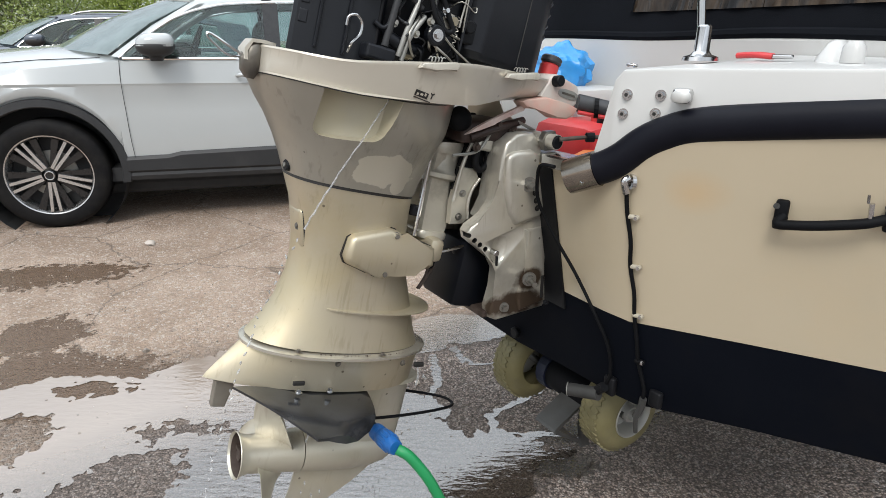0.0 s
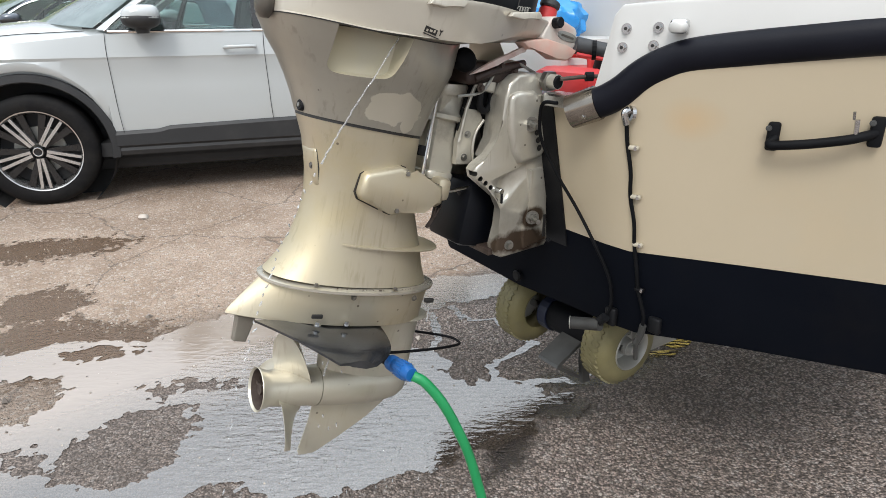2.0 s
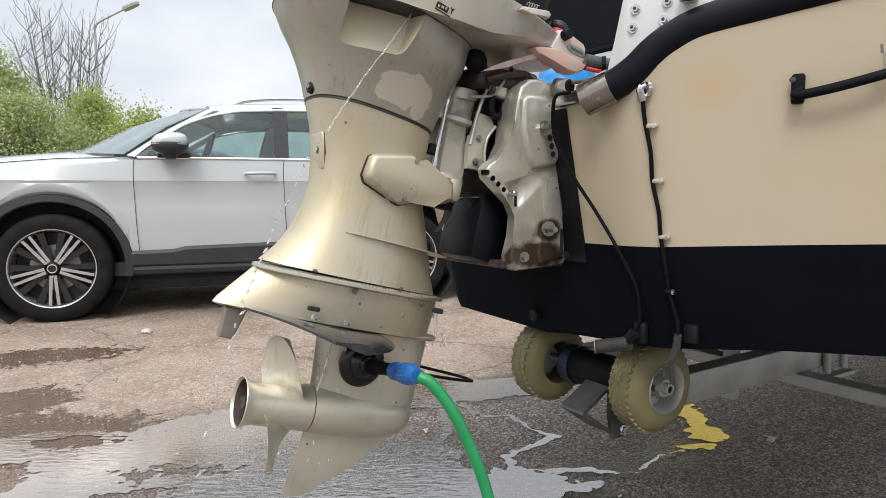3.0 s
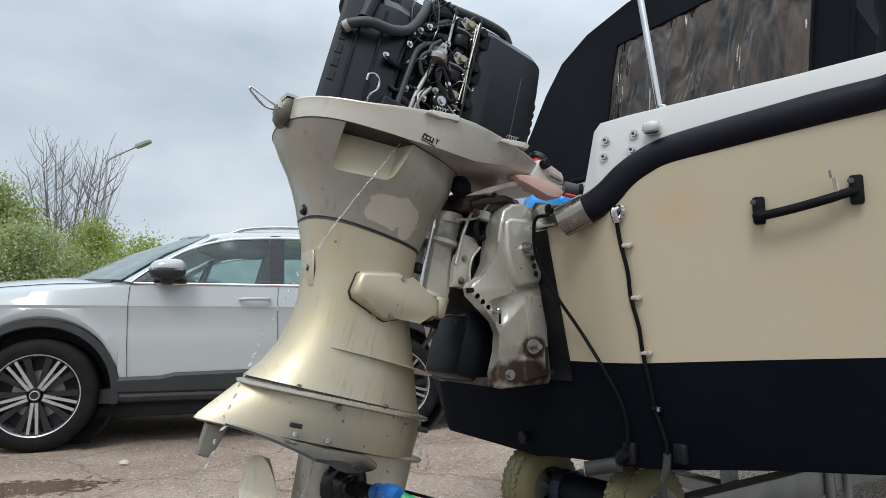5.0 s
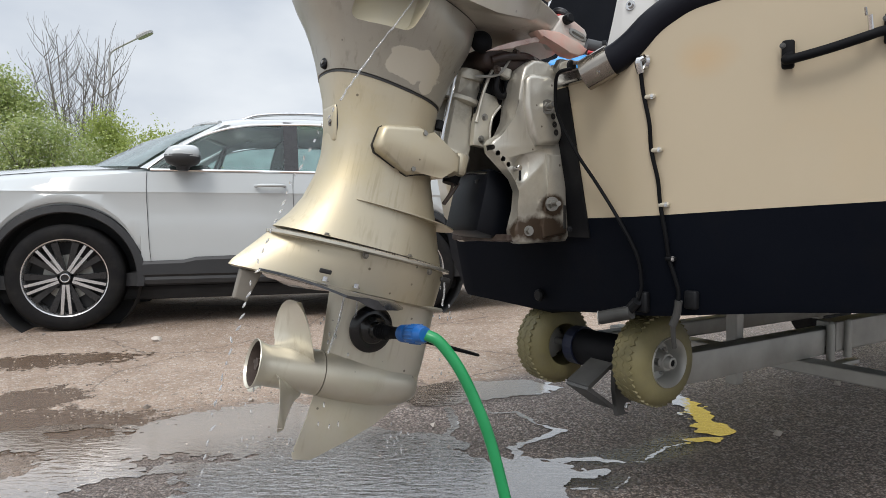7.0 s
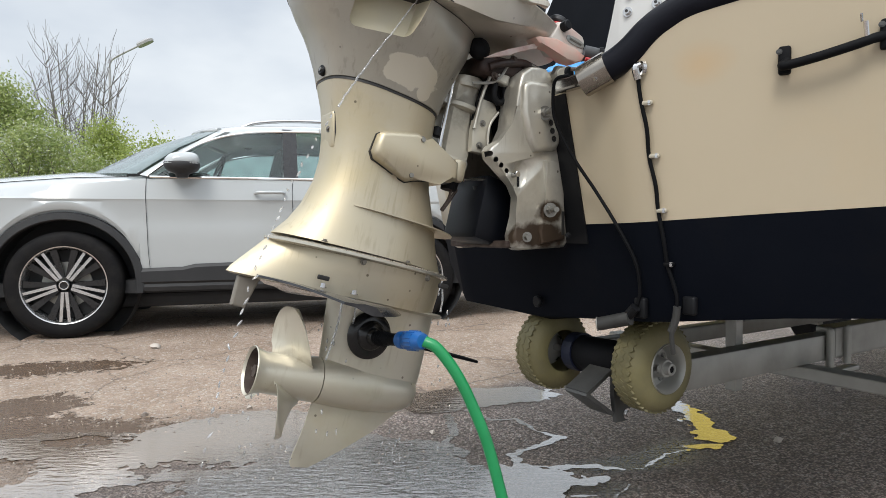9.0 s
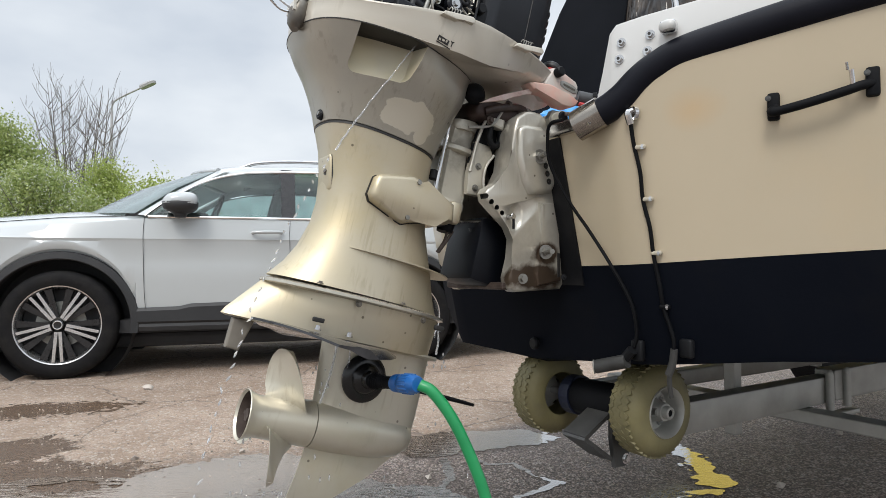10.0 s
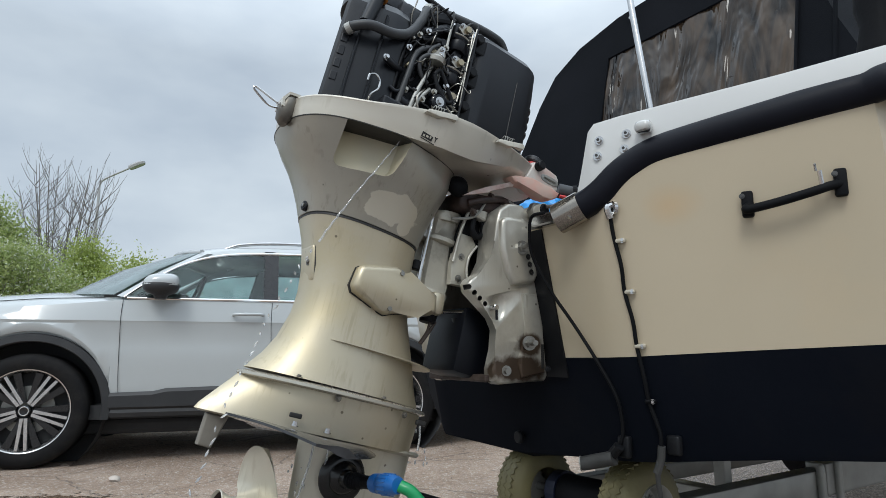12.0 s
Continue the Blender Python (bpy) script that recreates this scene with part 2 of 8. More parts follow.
def tube(pts, r, bm=None, n=10, steps=6, flat=None):
    """A bent tube along a smooth line through pts. flat: a pair of radii for an oval section."""
    bm = bm or bmesh.new()
    path = smooth_path(pts, steps) if steps else [Vector(p) for p in pts]
    up = Vector((0, 0, 1))
    rings = []
    side = None
    for i, p in enumerate(path):
        d = (path[min(i + 1, len(path) - 1)] - path[max(i - 1, 0)]).normalized()
        if side is None:
            side = d.cross(up)
            if side.length < 0.05:
                side = d.cross(Vector((0, 1, 0)))
        side = (side - d * side.dot(d)).normalized()
        nor = side.cross(d)
        rr = r if not callable(r) else r(i / (len(path) - 1))
        ra, rb = (rr, rr) if flat is None else flat
        rings.append([p + side * ra * math.cos(2 * math.pi * k / n) + nor * rb * math.sin(2 * math.pi * k / n) for k in range(n)])
    return loft(rings, bm)


def plate(outline, thick, bm=None, bevel=0.0, m=None):
    """A plate with the outline (x, z) in the fore-and-aft plane, its near face at y = 0 and its body behind; m moves it."""
    bm = bm or bmesh.new()
    m = m or Matrix()
    a = [bm.verts.new(m @ Vector((x, 0, z))) for x, z in outline]
    b = [bm.verts.new(m @ Vector((x, thick, z))) for x, z in outline]
    n = len(a)
    fs = [bm.faces.new(a), bm.faces.new(b[::-1])]
    for i in range(n):
        j = (i + 1) % n
        fs.append(bm.faces.new((a[j], a[i], b[i], b[j])))
    if bevel:
        es = [e for f in fs[:1] for e in f.edges]
        bmesh.ops.bevel(bm, geom=es, offset=bevel, segments=3, affect="EDGES", profile=0.5)
    return bm


def bolt(p, d, r, h, bm=None):
    """A hexagon head with its washer."""
    p, d = Vector(p), Vector(d).normalized()
    bm = cyl(p, p + d * h * 0.25, r * 1.5, bm=bm, n=16)
    return cyl(p + d * h * 0.25, p + d * h, r, r * 0.92, bm=bm, n=6)


# the boat's own axes: x forward, y to port, z up
BOAT = Matrix.Translation((0.25, 1.5, 0)) @ pose(0, 0, 0, 0, 0, 33)
ENGINE = BOAT @ pose(0.007, 0.065, 1.02, 0, 15.0, 0)
CAR = Matrix.Translation((-2.49, 4.10, 0)) @ pose(0, 0, 0, 0, 0, 18.3)


# ---- ground ----
# shallow water: centre, half axes, turn in degrees
PUDDLES = [(-1.08, 1.76, 0.66, 0.50, 0), (-0.72, 2.20, 0.36, 0.27, 38), (-0.30, 1.84, 0.50, 0.40, 0), (0.03, 1.86, 0.22, 0.20, 0), (0.13, 1.77, 0.22, 0.15, -10), (0.20, 1.84, 0.23, 0.095, 3), (0.14, 2.72, 0.36, 0.135, 12), (-0.02, 2.57, 0.13, 0.10, 0)]
MIRRORS = [(0.955, 2.52, 0.045, 0.15, 4), (0.935, 2.36, 0.040, 0.12, 0), (0.935, 2.24, 0.060, 0.075, -15), (0.88, 2.13, 0.075, 0.022, 8)]
MUD = [(-1.64, 2.55, 0.20, 0.20, 30), (-2.05, 3.25, 0.46, 0.18, 15), (-1.28, 2.18, 0.34, 0.17, 30), (-1.45, 2.30, 0.22, 0.14, 0)]
ISLANDS = [(-0.82, 1.65, 0.15, 0.19, -25), (-0.76, 1.93, 0.15, 0.035, 10), (-1.17, 2.15, 0.14, 0.055, 10), (-1.28, 1.86, 0.13, 0.14, 0), (-1.07, 1.57, 0.09, 0.04, 0), (0.15, 2.02, 0.06, 0.09, 0), (0.13, 2.25, 0.05, 0.10, 0)]
# wet ground with the black hull's reflection painted in as dark brown
WET_HULL_DARKS = [(0.60, 2.00, 0.28, 0.085, 18), (0.76, 2.10, 0.14, 0.10, 40), (0.42, 1.80, 0.16, 0.06, 5), (0.27, 1.60, 0.06, 0.20, -35)]
# narrow runs of water: half width and line
VEINS = [(0.013, [(0.12, 2.53), (0.16, 2.42), (0.23, 2.40), (0.29, 2.41), (0.34, 2.28), (0.425, 2.215), (0.335, 2.13), (0.24, 2.055), (0.252, 1.965), (0.34, 1.945), (0.45, 1.965), (0.54, 1.94)]), (0.016, [(0.035, 2.46), (0.06, 2.25), (0.018, 2.12), (0.0, 2.03)]),
         (0.014, [(0.12, 1.925), (0.25, 1.915), (0.39, 1.84), (0.49, 1.874)]), (0.004, [(0.325, 1.756), (0.445, 1.754)]), (0.004, [(0.477, 1.74), (0.539, 1.826)]), (0.003, [(0.268, 1.702), (0.37, 1.714)]), (0.004, [(0.55, 1.945), (0.62, 1.95), (0.72, 2.06), (0.80, 2.10)])]


def ground_material():
    m = bpy.data.materials.new("wet_asphalt_and_grit")
    m.use_nodes = True
    n, l = m.node_tree.nodes, m.node_tree.links
    b = n["Principled BSDF"]
    tc = n.new("ShaderNodeTexCoord")

    def math_(op, x, y=None, clamp=False):
        k = n.new("ShaderNodeMath")
        k.operation, k.use_clamp = op, clamp
        for i, v in enumerate((x, y)):
            if v is None:
                continue
            if isinstance(v, (int, float)):
                k.inputs[i].default_value = v
            else:
                l.new(v, k.inputs[i])
        return k.outputs[0]

    def vec_(op, x, y=None, scale=None):
        k = n.new("ShaderNodeVectorMath")
        k.operation = op
        for i, v in enumerate((x, y)):
            if v is None:
                continue
            if isinstance(v, tuple):
                k.inputs[i].default_value = v
            else:
                l.new(v, k.inputs[i])
        if scale is not None:
            l.new(scale, k.inputs["Scale"])
        return k.outputs["Value"] if op in ("LENGTH", "DOT_PRODUCT") else k.outputs["Vector"]

    def noise_(scale, detail=5.0, rough=0.55, vec=None):
        k = n.new("ShaderNodeTexNoise")
        k.inputs["Scale"].default_value, k.inputs["Detail"].default_value, k.inputs["Roughness"].default_value = scale, detail, rough
        l.new(vec or tc.outputs["Object"], k.inputs["Vector"])
        return k

    def cells_(scale, feature="F1", vec=None):
        k = n.new("ShaderNodeTexVoronoi")
        k.feature = feature
        k.inputs["Scale"].default_value = scale
        l.new(vec or tc.outputs["Object"], k.inputs["Vector"])
        return k

    def range_(v, a, c, lo=0.0, hi=1.0):
        k = n.new("ShaderNodeMapRange")
        k.interpolation_type = "SMOOTHSTEP"
        for key, val in (("From Min", a), ("From Max", c), ("To Min", lo), ("To Max", hi)):
            k.inputs[key].default_value = val
        l.new(v, k.inputs["Value"])
        return k.outputs["Result"]

    def mix_(f, a, c):
        k = n.new("ShaderNodeMix")
        k.data_type = "RGBA"
        for key, val in (("Factor", f), ("A", a), ("B", c)):
            if isinstance(val, tuple):
                k.inputs[key].default_value = (*val, 1)
            elif isinstance(val, float):
                k.inputs[key].default_value = val
            else:
                l.new(val, k.inputs[key])
        return k.outputs["Result"]

    # outlines wander
    wob = noise_(7.0, 8.0, 0.66)
    off = vec_("SUBTRACT", vec_("MULTIPLY", wob.outputs["Color"], (0.17, 0.17, 0.0)), (0.085, 0.085, 0.0))
    add = vec_("ADD", tc.outputs["Object"], off)

    def blobs(rows):
        best = None
        for x, y, rx, ry, turn in rows:
            mp = n.new("ShaderNodeMapping")
            mp.vector_type = "TEXTURE"
            mp.inputs["Location"].default_value, mp.inputs["Rotation"].default_value, mp.inputs["Scale"].default_value = (x, y, 0), (0, 0, radians(turn)), (rx, ry, 1000)
            l.new(add, mp.inputs["Vector"])
            d = math_("SUBTRACT", 1.0, vec_("LENGTH", mp.outputs["Vector"]))
            best = d if best is None else math_("MAXIMUM", best, d)
        return best

    fine, mid, big = noise_(260.0, 3.0), noise_(38.0, 6.0, 0.7), noise_(1.7, 5.0, 0.6)
    clods = noise_(16.0, 6.0, 0.6)
    field = math_("ADD", blobs(PUDDLES), math_("MULTIPLY", math_("SUBTRACT", clods.outputs["Fac"], 0.5), 0.95))
    # damp margin round the water, brown mud in the hollows
    damp = range_(field, -0.55, 0.05)
    mud = range_(math_("ADD", math_("ADD", blobs(MUD), math_("MULTIPLY", math_("SUBTRACT", clods.outputs["Fac"], 0.5), 2.2)), math_("MULTIPLY", math_("SUBTRACT", mid.outputs["Fac"], 0.5), 1.2)), -0.06, 0.10)
    sep = n.new("ShaderNodeSeparateXYZ")
    l.new(add, sep.inputs[0])
    side = math_("ADD", math_("MULTIPLY", sep.outputs["X"], 0.65), math_("MULTIPLY", math_("SUBTRACT", sep.outputs["Y"], 2.684), -0.76))
    far = range_(vec_("LENGTH", vec_("SUBTRACT", tc.outputs["Object"], (0.0, 2.0, 0.0))), 4.0, 11.0)
    lobes = noise_(0.33, 4.0, 0.5)
    side = math_("ADD", side, math_("MULTIPLY", far, math_("MULTIPLY", math_("SUBTRACT", lobes.outputs["Fac"], 0.5), 2.5)))
    asphalt = range_(side, -0.07, 0.07)

    # three sizes of stone
    def stone_tone(scale, lo, hi):
        v = cells_(scale)
        s = n.new("ShaderNodeSeparateXYZ")
        l.new(v.outputs["Color"], s.inputs[0])
        return v, range_(s.outputs["X"], lo, hi), range_(s.outputs["Y"], lo, hi)

    va, a1, a2 = stone_tone(150.0, 0.15, 1.0)
    vb, b1, b2 = stone_tone(70.0, 0.5, 1.0)
    crack = cells_(1.1, "DISTANCE_TO_EDGE", add)
    tan = mix_(range_(big.outputs["Fac"], 0.38, 0.62), (0.48, 0.36, 0.275), (0.335, 0.235, 0.165))
    tan = mix_(range_(mid.outputs["Fac"], 0.5, 0.72, 0.0, 0.7), tan, (0.53, 0.45, 0.375))
    tan = mix_(math_("MULTIPLY", a1, 0.55), tan, (0.20, 0.15, 0.115))
    tan = mix_(math_("MULTIPLY", b2, math_("MULTIPLY", a2, 0.9)), tan, (0.60, 0.54, 0.48))
    tan = mix_(range_(crack.outputs["Distance"], 0.0, 0.010, 0.7, 0.0), tan, (0.10, 0.08, 0.065))
    tan = mix_(range_(clods.outputs["Fac"], 0.56, 0.70, 0.0, 0.55), tan, (0.19, 0.145, 0.115))
    tar = mix_(a1, (0.150, 0.117, 0.099), (0.50, 0.40, 0.345))
    tar = mix_(math_("MULTIPLY", b1, a2), tar, (0.64, 0.57, 0.52))
    tar = mix_(range_(big.outputs["Fac"], 0.45, 0.7, 0.0, 0.4), tar, (0.15, 0.115, 0.098))
    # grain shadows in the gaps between stones, put into the colour
    tar = mix_(range_(va.outputs["Distance"], 0.40, 0.66, 0.0, 0.6), tar, (0.022, 0.017, 0.014))
    col = mix_(asphalt, tan, tar)
    col = mix_(math_("MULTIPLY", damp, 0.45), col, (0.085, 0.066, 0.054))
    col = mix_(math_("MULTIPLY", mud, 0.92), col, mix_(mid.outputs["Fac"], (0.06, 0.034, 0.018), (0.13, 0.080, 0.046)))
    # the hull's dark reflection goes into the colour; low roughness for the wet
    wet_hull_dark = range_(math_("ADD", blobs(WET_HULL_DARKS), math_("MULTIPLY", math_("SUBTRACT", mid.outputs["Fac"], 0.5), 1.2)), -0.2, 0.6)
    col = mix_(math_("MULTIPLY", wet_hull_dark, 0.95), col, (0.020, 0.012, 0.008))
    l.new(col, b.inputs["Base Color"])
    rough = mix_(math_("MULTIPLY", damp, 0.7), (0.85, 0.85, 0.85), (0.38, 0.38, 0.38))
    rough = mix_(math_("MULTIPLY", asphalt, 0.8), rough, (0.62, 0.62, 0.62))
    rough = mix_(math_("MULTIPLY", mud, 0.9), rough, (0.10, 0.10, 0.10))
    rough = mix_(math_("MULTIPLY", wet_hull_dark, 0.9), rough, (0.10, 0.10, 0.10))
    l.new(rough, b.inputs["Roughness"])
    b.inputs["Specular IOR Level"].default_value = 0.55
    h = math_("ADD", math_("MULTIPLY", va.outputs["Distance"], -0.9), math_("MULTIPLY", mid.outputs["Fac"], 1.1))
    h = math_("ADD", h, math_("MULTIPLY", fine.outputs["Fac"], 0.35))
    h = math_("ADD", h, math_("MULTIPLY", vb.outputs["Distance"], -0.9))
    h = math_("MULTIPLY", h, math_("SUBTRACT", 1.0, math_("MULTIPLY", mud, 0.75)))
    bp = n.new("ShaderNodeBump")
    bp.inputs["Strength"].default_value, bp.inputs["Distance"].default_value = 1.0, 0.009
    l.new(h, bp.inputs["Height"])
    l.new(bp.outputs["Normal"], b.inputs["Normal"])
    return m


bm = bmesh.new()
bmesh.ops.create_grid(bm, x_segments=80, y_segments=80, size=400)
M_GROUND = ground_material()
solo("ground", bm, M_GROUND, "wet worn asphalt and grit with shallow puddles", "ground", "structure")


def water_material():
    """A clear film over the ground with the sky in it."""
    m = bpy.data.materials.new("standing_water")
    m.use_nodes = True
    n, l = m.node_tree.nodes, m.node_tree.links
    n.remove(n["Principled BSDF"])
    tc = n.new("ShaderNodeTexCoord")
    mp = n.new("ShaderNodeMapping")
    mp.inputs["Scale"].default_value = (0.6, 1.7, 1.0)
    l.new(tc.outputs["Object"], mp.inputs["Vector"])
    rip = n.new("ShaderNodeTexNoise")
    rip.inputs["Scale"].default_value, rip.inputs["Detail"].default_value = 34.0, 3.0
    l.new(mp.outputs["Vector"], rip.inputs["Vector"])
    # ripples spread from where the water falls
    away = n.new("ShaderNodeVectorMath")
    away.operation = "DISTANCE"
    away.inputs[1].default_value = (-0.36, 1.74, 0.0)
    l.new(tc.outputs["Object"], away.inputs[0])
    fall = n.new("ShaderNodeMapRange")
    for key, val in (("From Min", 0.10), ("From Max", 0.48), ("To Min", 0.5), ("To Max", 0.13)):
        fall.inputs[key].default_value = val
    l.new(away.outputs["Value"], fall.inputs["Value"])
    bp = n.new("ShaderNodeBump")
    bp.inputs["Distance"].default_value = 0.008
    l.new(fall.outputs["Result"], bp.inputs["Strength"])
    l.new(rip.outputs["Fac"], bp.inputs["Height"])
    gl = n.new("ShaderNodeBsdfGlossy")
    gl.inputs["Roughness"].default_value = 0.015
    l.new(bp.outputs["Normal"], gl.inputs["Normal"])
    clear = n.new("ShaderNodeBsdfTransparent")
    clear.inputs["Color"].default_value = (0.78, 0.76, 0.73, 1)
    fr = n.new("ShaderNodeFresnel")
    fr.inputs["IOR"].default_value = 2.0
    l.new(bp.outputs["Normal"], fr.inputs["Normal"])
    gain = n.new("ShaderNodeMath")
    gain.operation, gain.use_clamp = "MULTIPLY", True
    gain.inputs[1].default_value = 2.3
    l.new(fr.outputs[0], gain.inputs[0])
    silt = n.new("ShaderNodeBsdfDiffuse")
    silt.inputs["Color"].default_value = (0.44, 0.35, 0.28, 1)
    # silt hangs thicker over the grit than over the asphalt
    sep = n.new("ShaderNodeVectorMath")
    sep.operation = "DOT_PRODUCT"
    sep.inputs[1].default_value = (0.65, -0.76, 0.0)
    l.new(tc.outputs["Object"], sep.inputs[0])
    murk = n.new("ShaderNodeMapRange")
    for key, val in (("From Min", -2.15), ("From Max", -1.75), ("To Min", 0.8), ("To Max", 0.15)):
        murk.inputs[key].default_value = val
    l.new(sep.outputs["Value"], murk.inputs["Value"])
    body = n.new("ShaderNodeMixShader")
    l.new(murk.outputs["Result"], body.inputs["Fac"])
    l.new(clear.outputs[0], body.inputs[1])
    l.new(silt.outputs[0], body.inputs[2])
    ms = n.new("ShaderNodeMixShader")
    l.new(gain.outputs[0], ms.inputs["Fac"])
    l.new(body.outputs[0], ms.inputs[1])
    l.new(gl.outputs[0], ms.inputs[2])
    l.new(ms.outputs[0], n["Material Output"].inputs["Surface"])
    return m


def ellipse_field(rows, X, Y):
    best = np.full_like(X, -9.0)
    for x, y, rx, ry, turn in rows:
        c, s_ = math.cos(radians(turn)), math.sin(radians(turn))
        u, v = ((X - x) * c + (Y - y) * s_) / rx, ((Y - y) * c - (X - x) * s_) / ry
        best = np.maximum(best, (1 - np.hypot(u, v)) * min(rx, ry))
    return best


def water_sheet(x0, x1, y0, y1, step):
    """Shallow water with a wandering edge: cells inside the field, cut along its zero line."""
    xs, ys = np.arange(x0, x1, step), np.arange(y0, y1, step)
    X, Y = np.meshgrid(xs, ys, indexing="ij")

    def grain(scale, seed, octaves=4):
        return np.array([[noise.fractal((x * scale, y * scale, seed), 0.9, 2.1, octaves) for y in ys] for x in xs])

    wide, small = grain(6.0, 1.3, 3), grain(26.0, 5.1, 4)
    wx, wy = X + 0.035 * wide + 0.008 * small, Y + 0.035 * np.roll(wide, 37, 0) + 0.008 * np.roll(small, 29, 1)
    f = ellipse_field(PUDDLES, wx, wy) + 0.022 * small
    f = np.minimum(f, -ellipse_field(ISLANDS, wx, wy) + 0.040 * small)
    f = np.maximum(f, ellipse_field(MIRRORS, X + 0.035 * np.roll(small, 13, 0), Y + 0.008 * small) + 0.006 * small)
    vx, vy = X + 0.016 * small, Y + 0.016 * np.roll(small, 29, 1)
    for half, line in VEINS:
        for (ax, ay), (bx, by) in zip(line, line[1:]):
            k = np.clip(((vx - ax) * (bx - ax) + (vy - ay) * (by - ay)) / ((bx - ax) ** 2 + (by - ay) ** 2), 0, 1)
            f = np.maximum(f, half * (1 + 0.9 * wide) - np.hypot(vx - ax - k * (bx - ax), vy - ay - k * (by - ay)))
    verts, index, faces = [], {}, []

    def vertex(a, b=None):
        key = (a, b) if b is None or a < b else (b, a)
        if key not in index:
            if b is None:
                q = (X[a], Y[a])
            else:
                t = f[a] / (f[a] - f[b])
                q = (X[a] + (X[b] - X[a]) * t, Y[a] + (Y[b] - Y[a]) * t)
            index[key] = len(verts)
            verts.append((q[0], q[1], 0.0025))
        return index[key]

    inside = f > 0
    for i, j in np.argwhere(inside[:-1, :-1] | inside[1:, :-1] | inside[:-1, 1:] | inside[1:, 1:]):
        ring = [(i, j), (i + 1, j), (i + 1, j + 1), (i, j + 1)]
        poly = []
        for a, b in zip(ring, ring[1:] + ring[:1]):
            if inside[a]:
                poly.append(vertex(a))
            if inside[a] != inside[b]:
                poly.append(vertex(a, b))
        if len(poly) > 2:
            faces.append(poly)
    me = bpy.data.meshes.new("water")
    me.from_pydata(verts, [], faces)
    me.materials.append(water_material())
    return tagged(new("water", me), "shallow puddles and runs of water on the asphalt", "water", "", "structure")


water_sheet(-2.0, 1.15, 1.1, 3.0, 0.0065)
M_GRASS = mat("spring_grass", (0.11, 0.15, 0.05), 0.8, 0.0, (0.17, 0.20, 0.08), 1.5, 0.6, 30, grime=(0.2, 0.19, 0.1), grime_scale=0.8)
bm = bmesh.new()
GX, GY = 40, 26
vs = [[bm.verts.new((-45 + 75 * i / GX, 10.5 + 60 * j / GY + 0.5 * math.sin(i * 1.3), (0.02 if j == 0 else 0.1 + 0.25 * noise.noise((i * 0.7, j * 0.6, 0)) + 0.02 * j))) for j in range(GY + 1)] for i in range(GX + 1)]
for i in range(GX):
    for j in range(GY):
        bm.faces.new((vs[i][j], vs[i + 1][j], vs[i + 1][j + 1], vs[i][j + 1]))
solo("grass_verge", bm, M_GRASS, "rough spring grass beyond the yard", "grass", "structure", 60)

# ==== BOAT ====
RAKE = 0.212


def hull_pt(s, u0, z):
    """A place on the transom: s to starboard, u0 its forward offset at z 0.96."""
    return Vector((u0 + RAKE * (0.96 - z), -s, z))


# perimeter of the hull: s to starboard, forward offset, height of the bottom edge, waterline
PERIM = [(-0.20, 4.4, 0.95, 1.0), (-0.75, 3.2, 0.66, 0.80), (-0.86, 1.6, 0.60, 0.74), (-0.83, 0.32, 0.575, 0.73), (-0.80, 0.20, 0.57, 0.725), (-0.42, -0.010, 0.503, 0.69),
         (-0.10, -0.010, 0.497, 0.705), (0.06, -0.010, 0.511, 0.712), (0.215, -0.014, 0.523, 0.714), (0.275, -0.012, 0.530, 0.716), (0.45, 0.072, 0.551, 0.727), (0.662, 0.172, 0.568, 0.739),
         (0.69, 0.28, 0.576, 0.743), (0.735, 1.6, 0.60, 0.76), (0.58, 3.2, 0.66, 0.80)]


def sheer(s, u0):
    """Height at which the cream side ends."""
    if u0 > 0.25:
        return 1.10
    t = abs(s + 0.08) - 0.08
    for (a, za), (b, zb) in zip([(0.0, 0.975), (0.19, 0.985), (0.25, 1.005), (0.28, 1.035), (0.32, 1.06), (0.36, 1.075), (0.50, 1.092)], [(0.19, 0.985), (0.25, 1.005), (0.28, 1.035), (0.32, 1.06), (0.36, 1.075), (0.50, 1.092), (0.9, 1.14)]):
        if a <= t <= b:
            return za + (zb - za) * (t - a) / (b - a)
    return 1.1


boat = thing("boat", BOAT, "small cream motor boat with black bottom resting on a trailer", "boat")


def dense(per, step=0.045):
    out = []
    for p, q in zip(per, per[1:] + per[:1]):
        k = max(1, int(math.hypot(q[0] - p[0], q[1] - p[1]) / step)) if max(p[1], q[1]) < 0.4 else 4
        out += [tuple(a + (b - a) * i / k for a, b in zip(p, q)) for i in range(k)]
    return out


DP = dense(PERIM)


def hull_ring(f):
    return [hull_pt(s, u, f(s, u, zb, zw)) for s, u, zb, zw in DP]


bot = hull_ring(lambda s, u, zb, zw: zb)
keel = [Vector((p.x + (0.03 if p.x < 1 else -0.3), (p.y - 0.08) * 0.55 + 0.08, p.z - 0.012)) for p in bot]
part("hull_bottom", loft([keel, [p + Vector((0.006, 0, -0.003)) for p in bot], [p + Vector((0, 0, 0.008)) for p in bot], hull_ring(lambda s, u, zb, zw: zw)], cap=(True, False)), M_ANTIFOUL, boat, "blue-black antifouling below the waterline", 30)
rings = [hull_ring(lambda s, u, zb, zw, k=k: zw + (sheer(s, u) - zw) * k / 5) for k in range(6)]
part("hull_side", loft(rings, cap=(False, False)), M_CREAM, boat, "cream gelcoat with a yellow stain", 30)


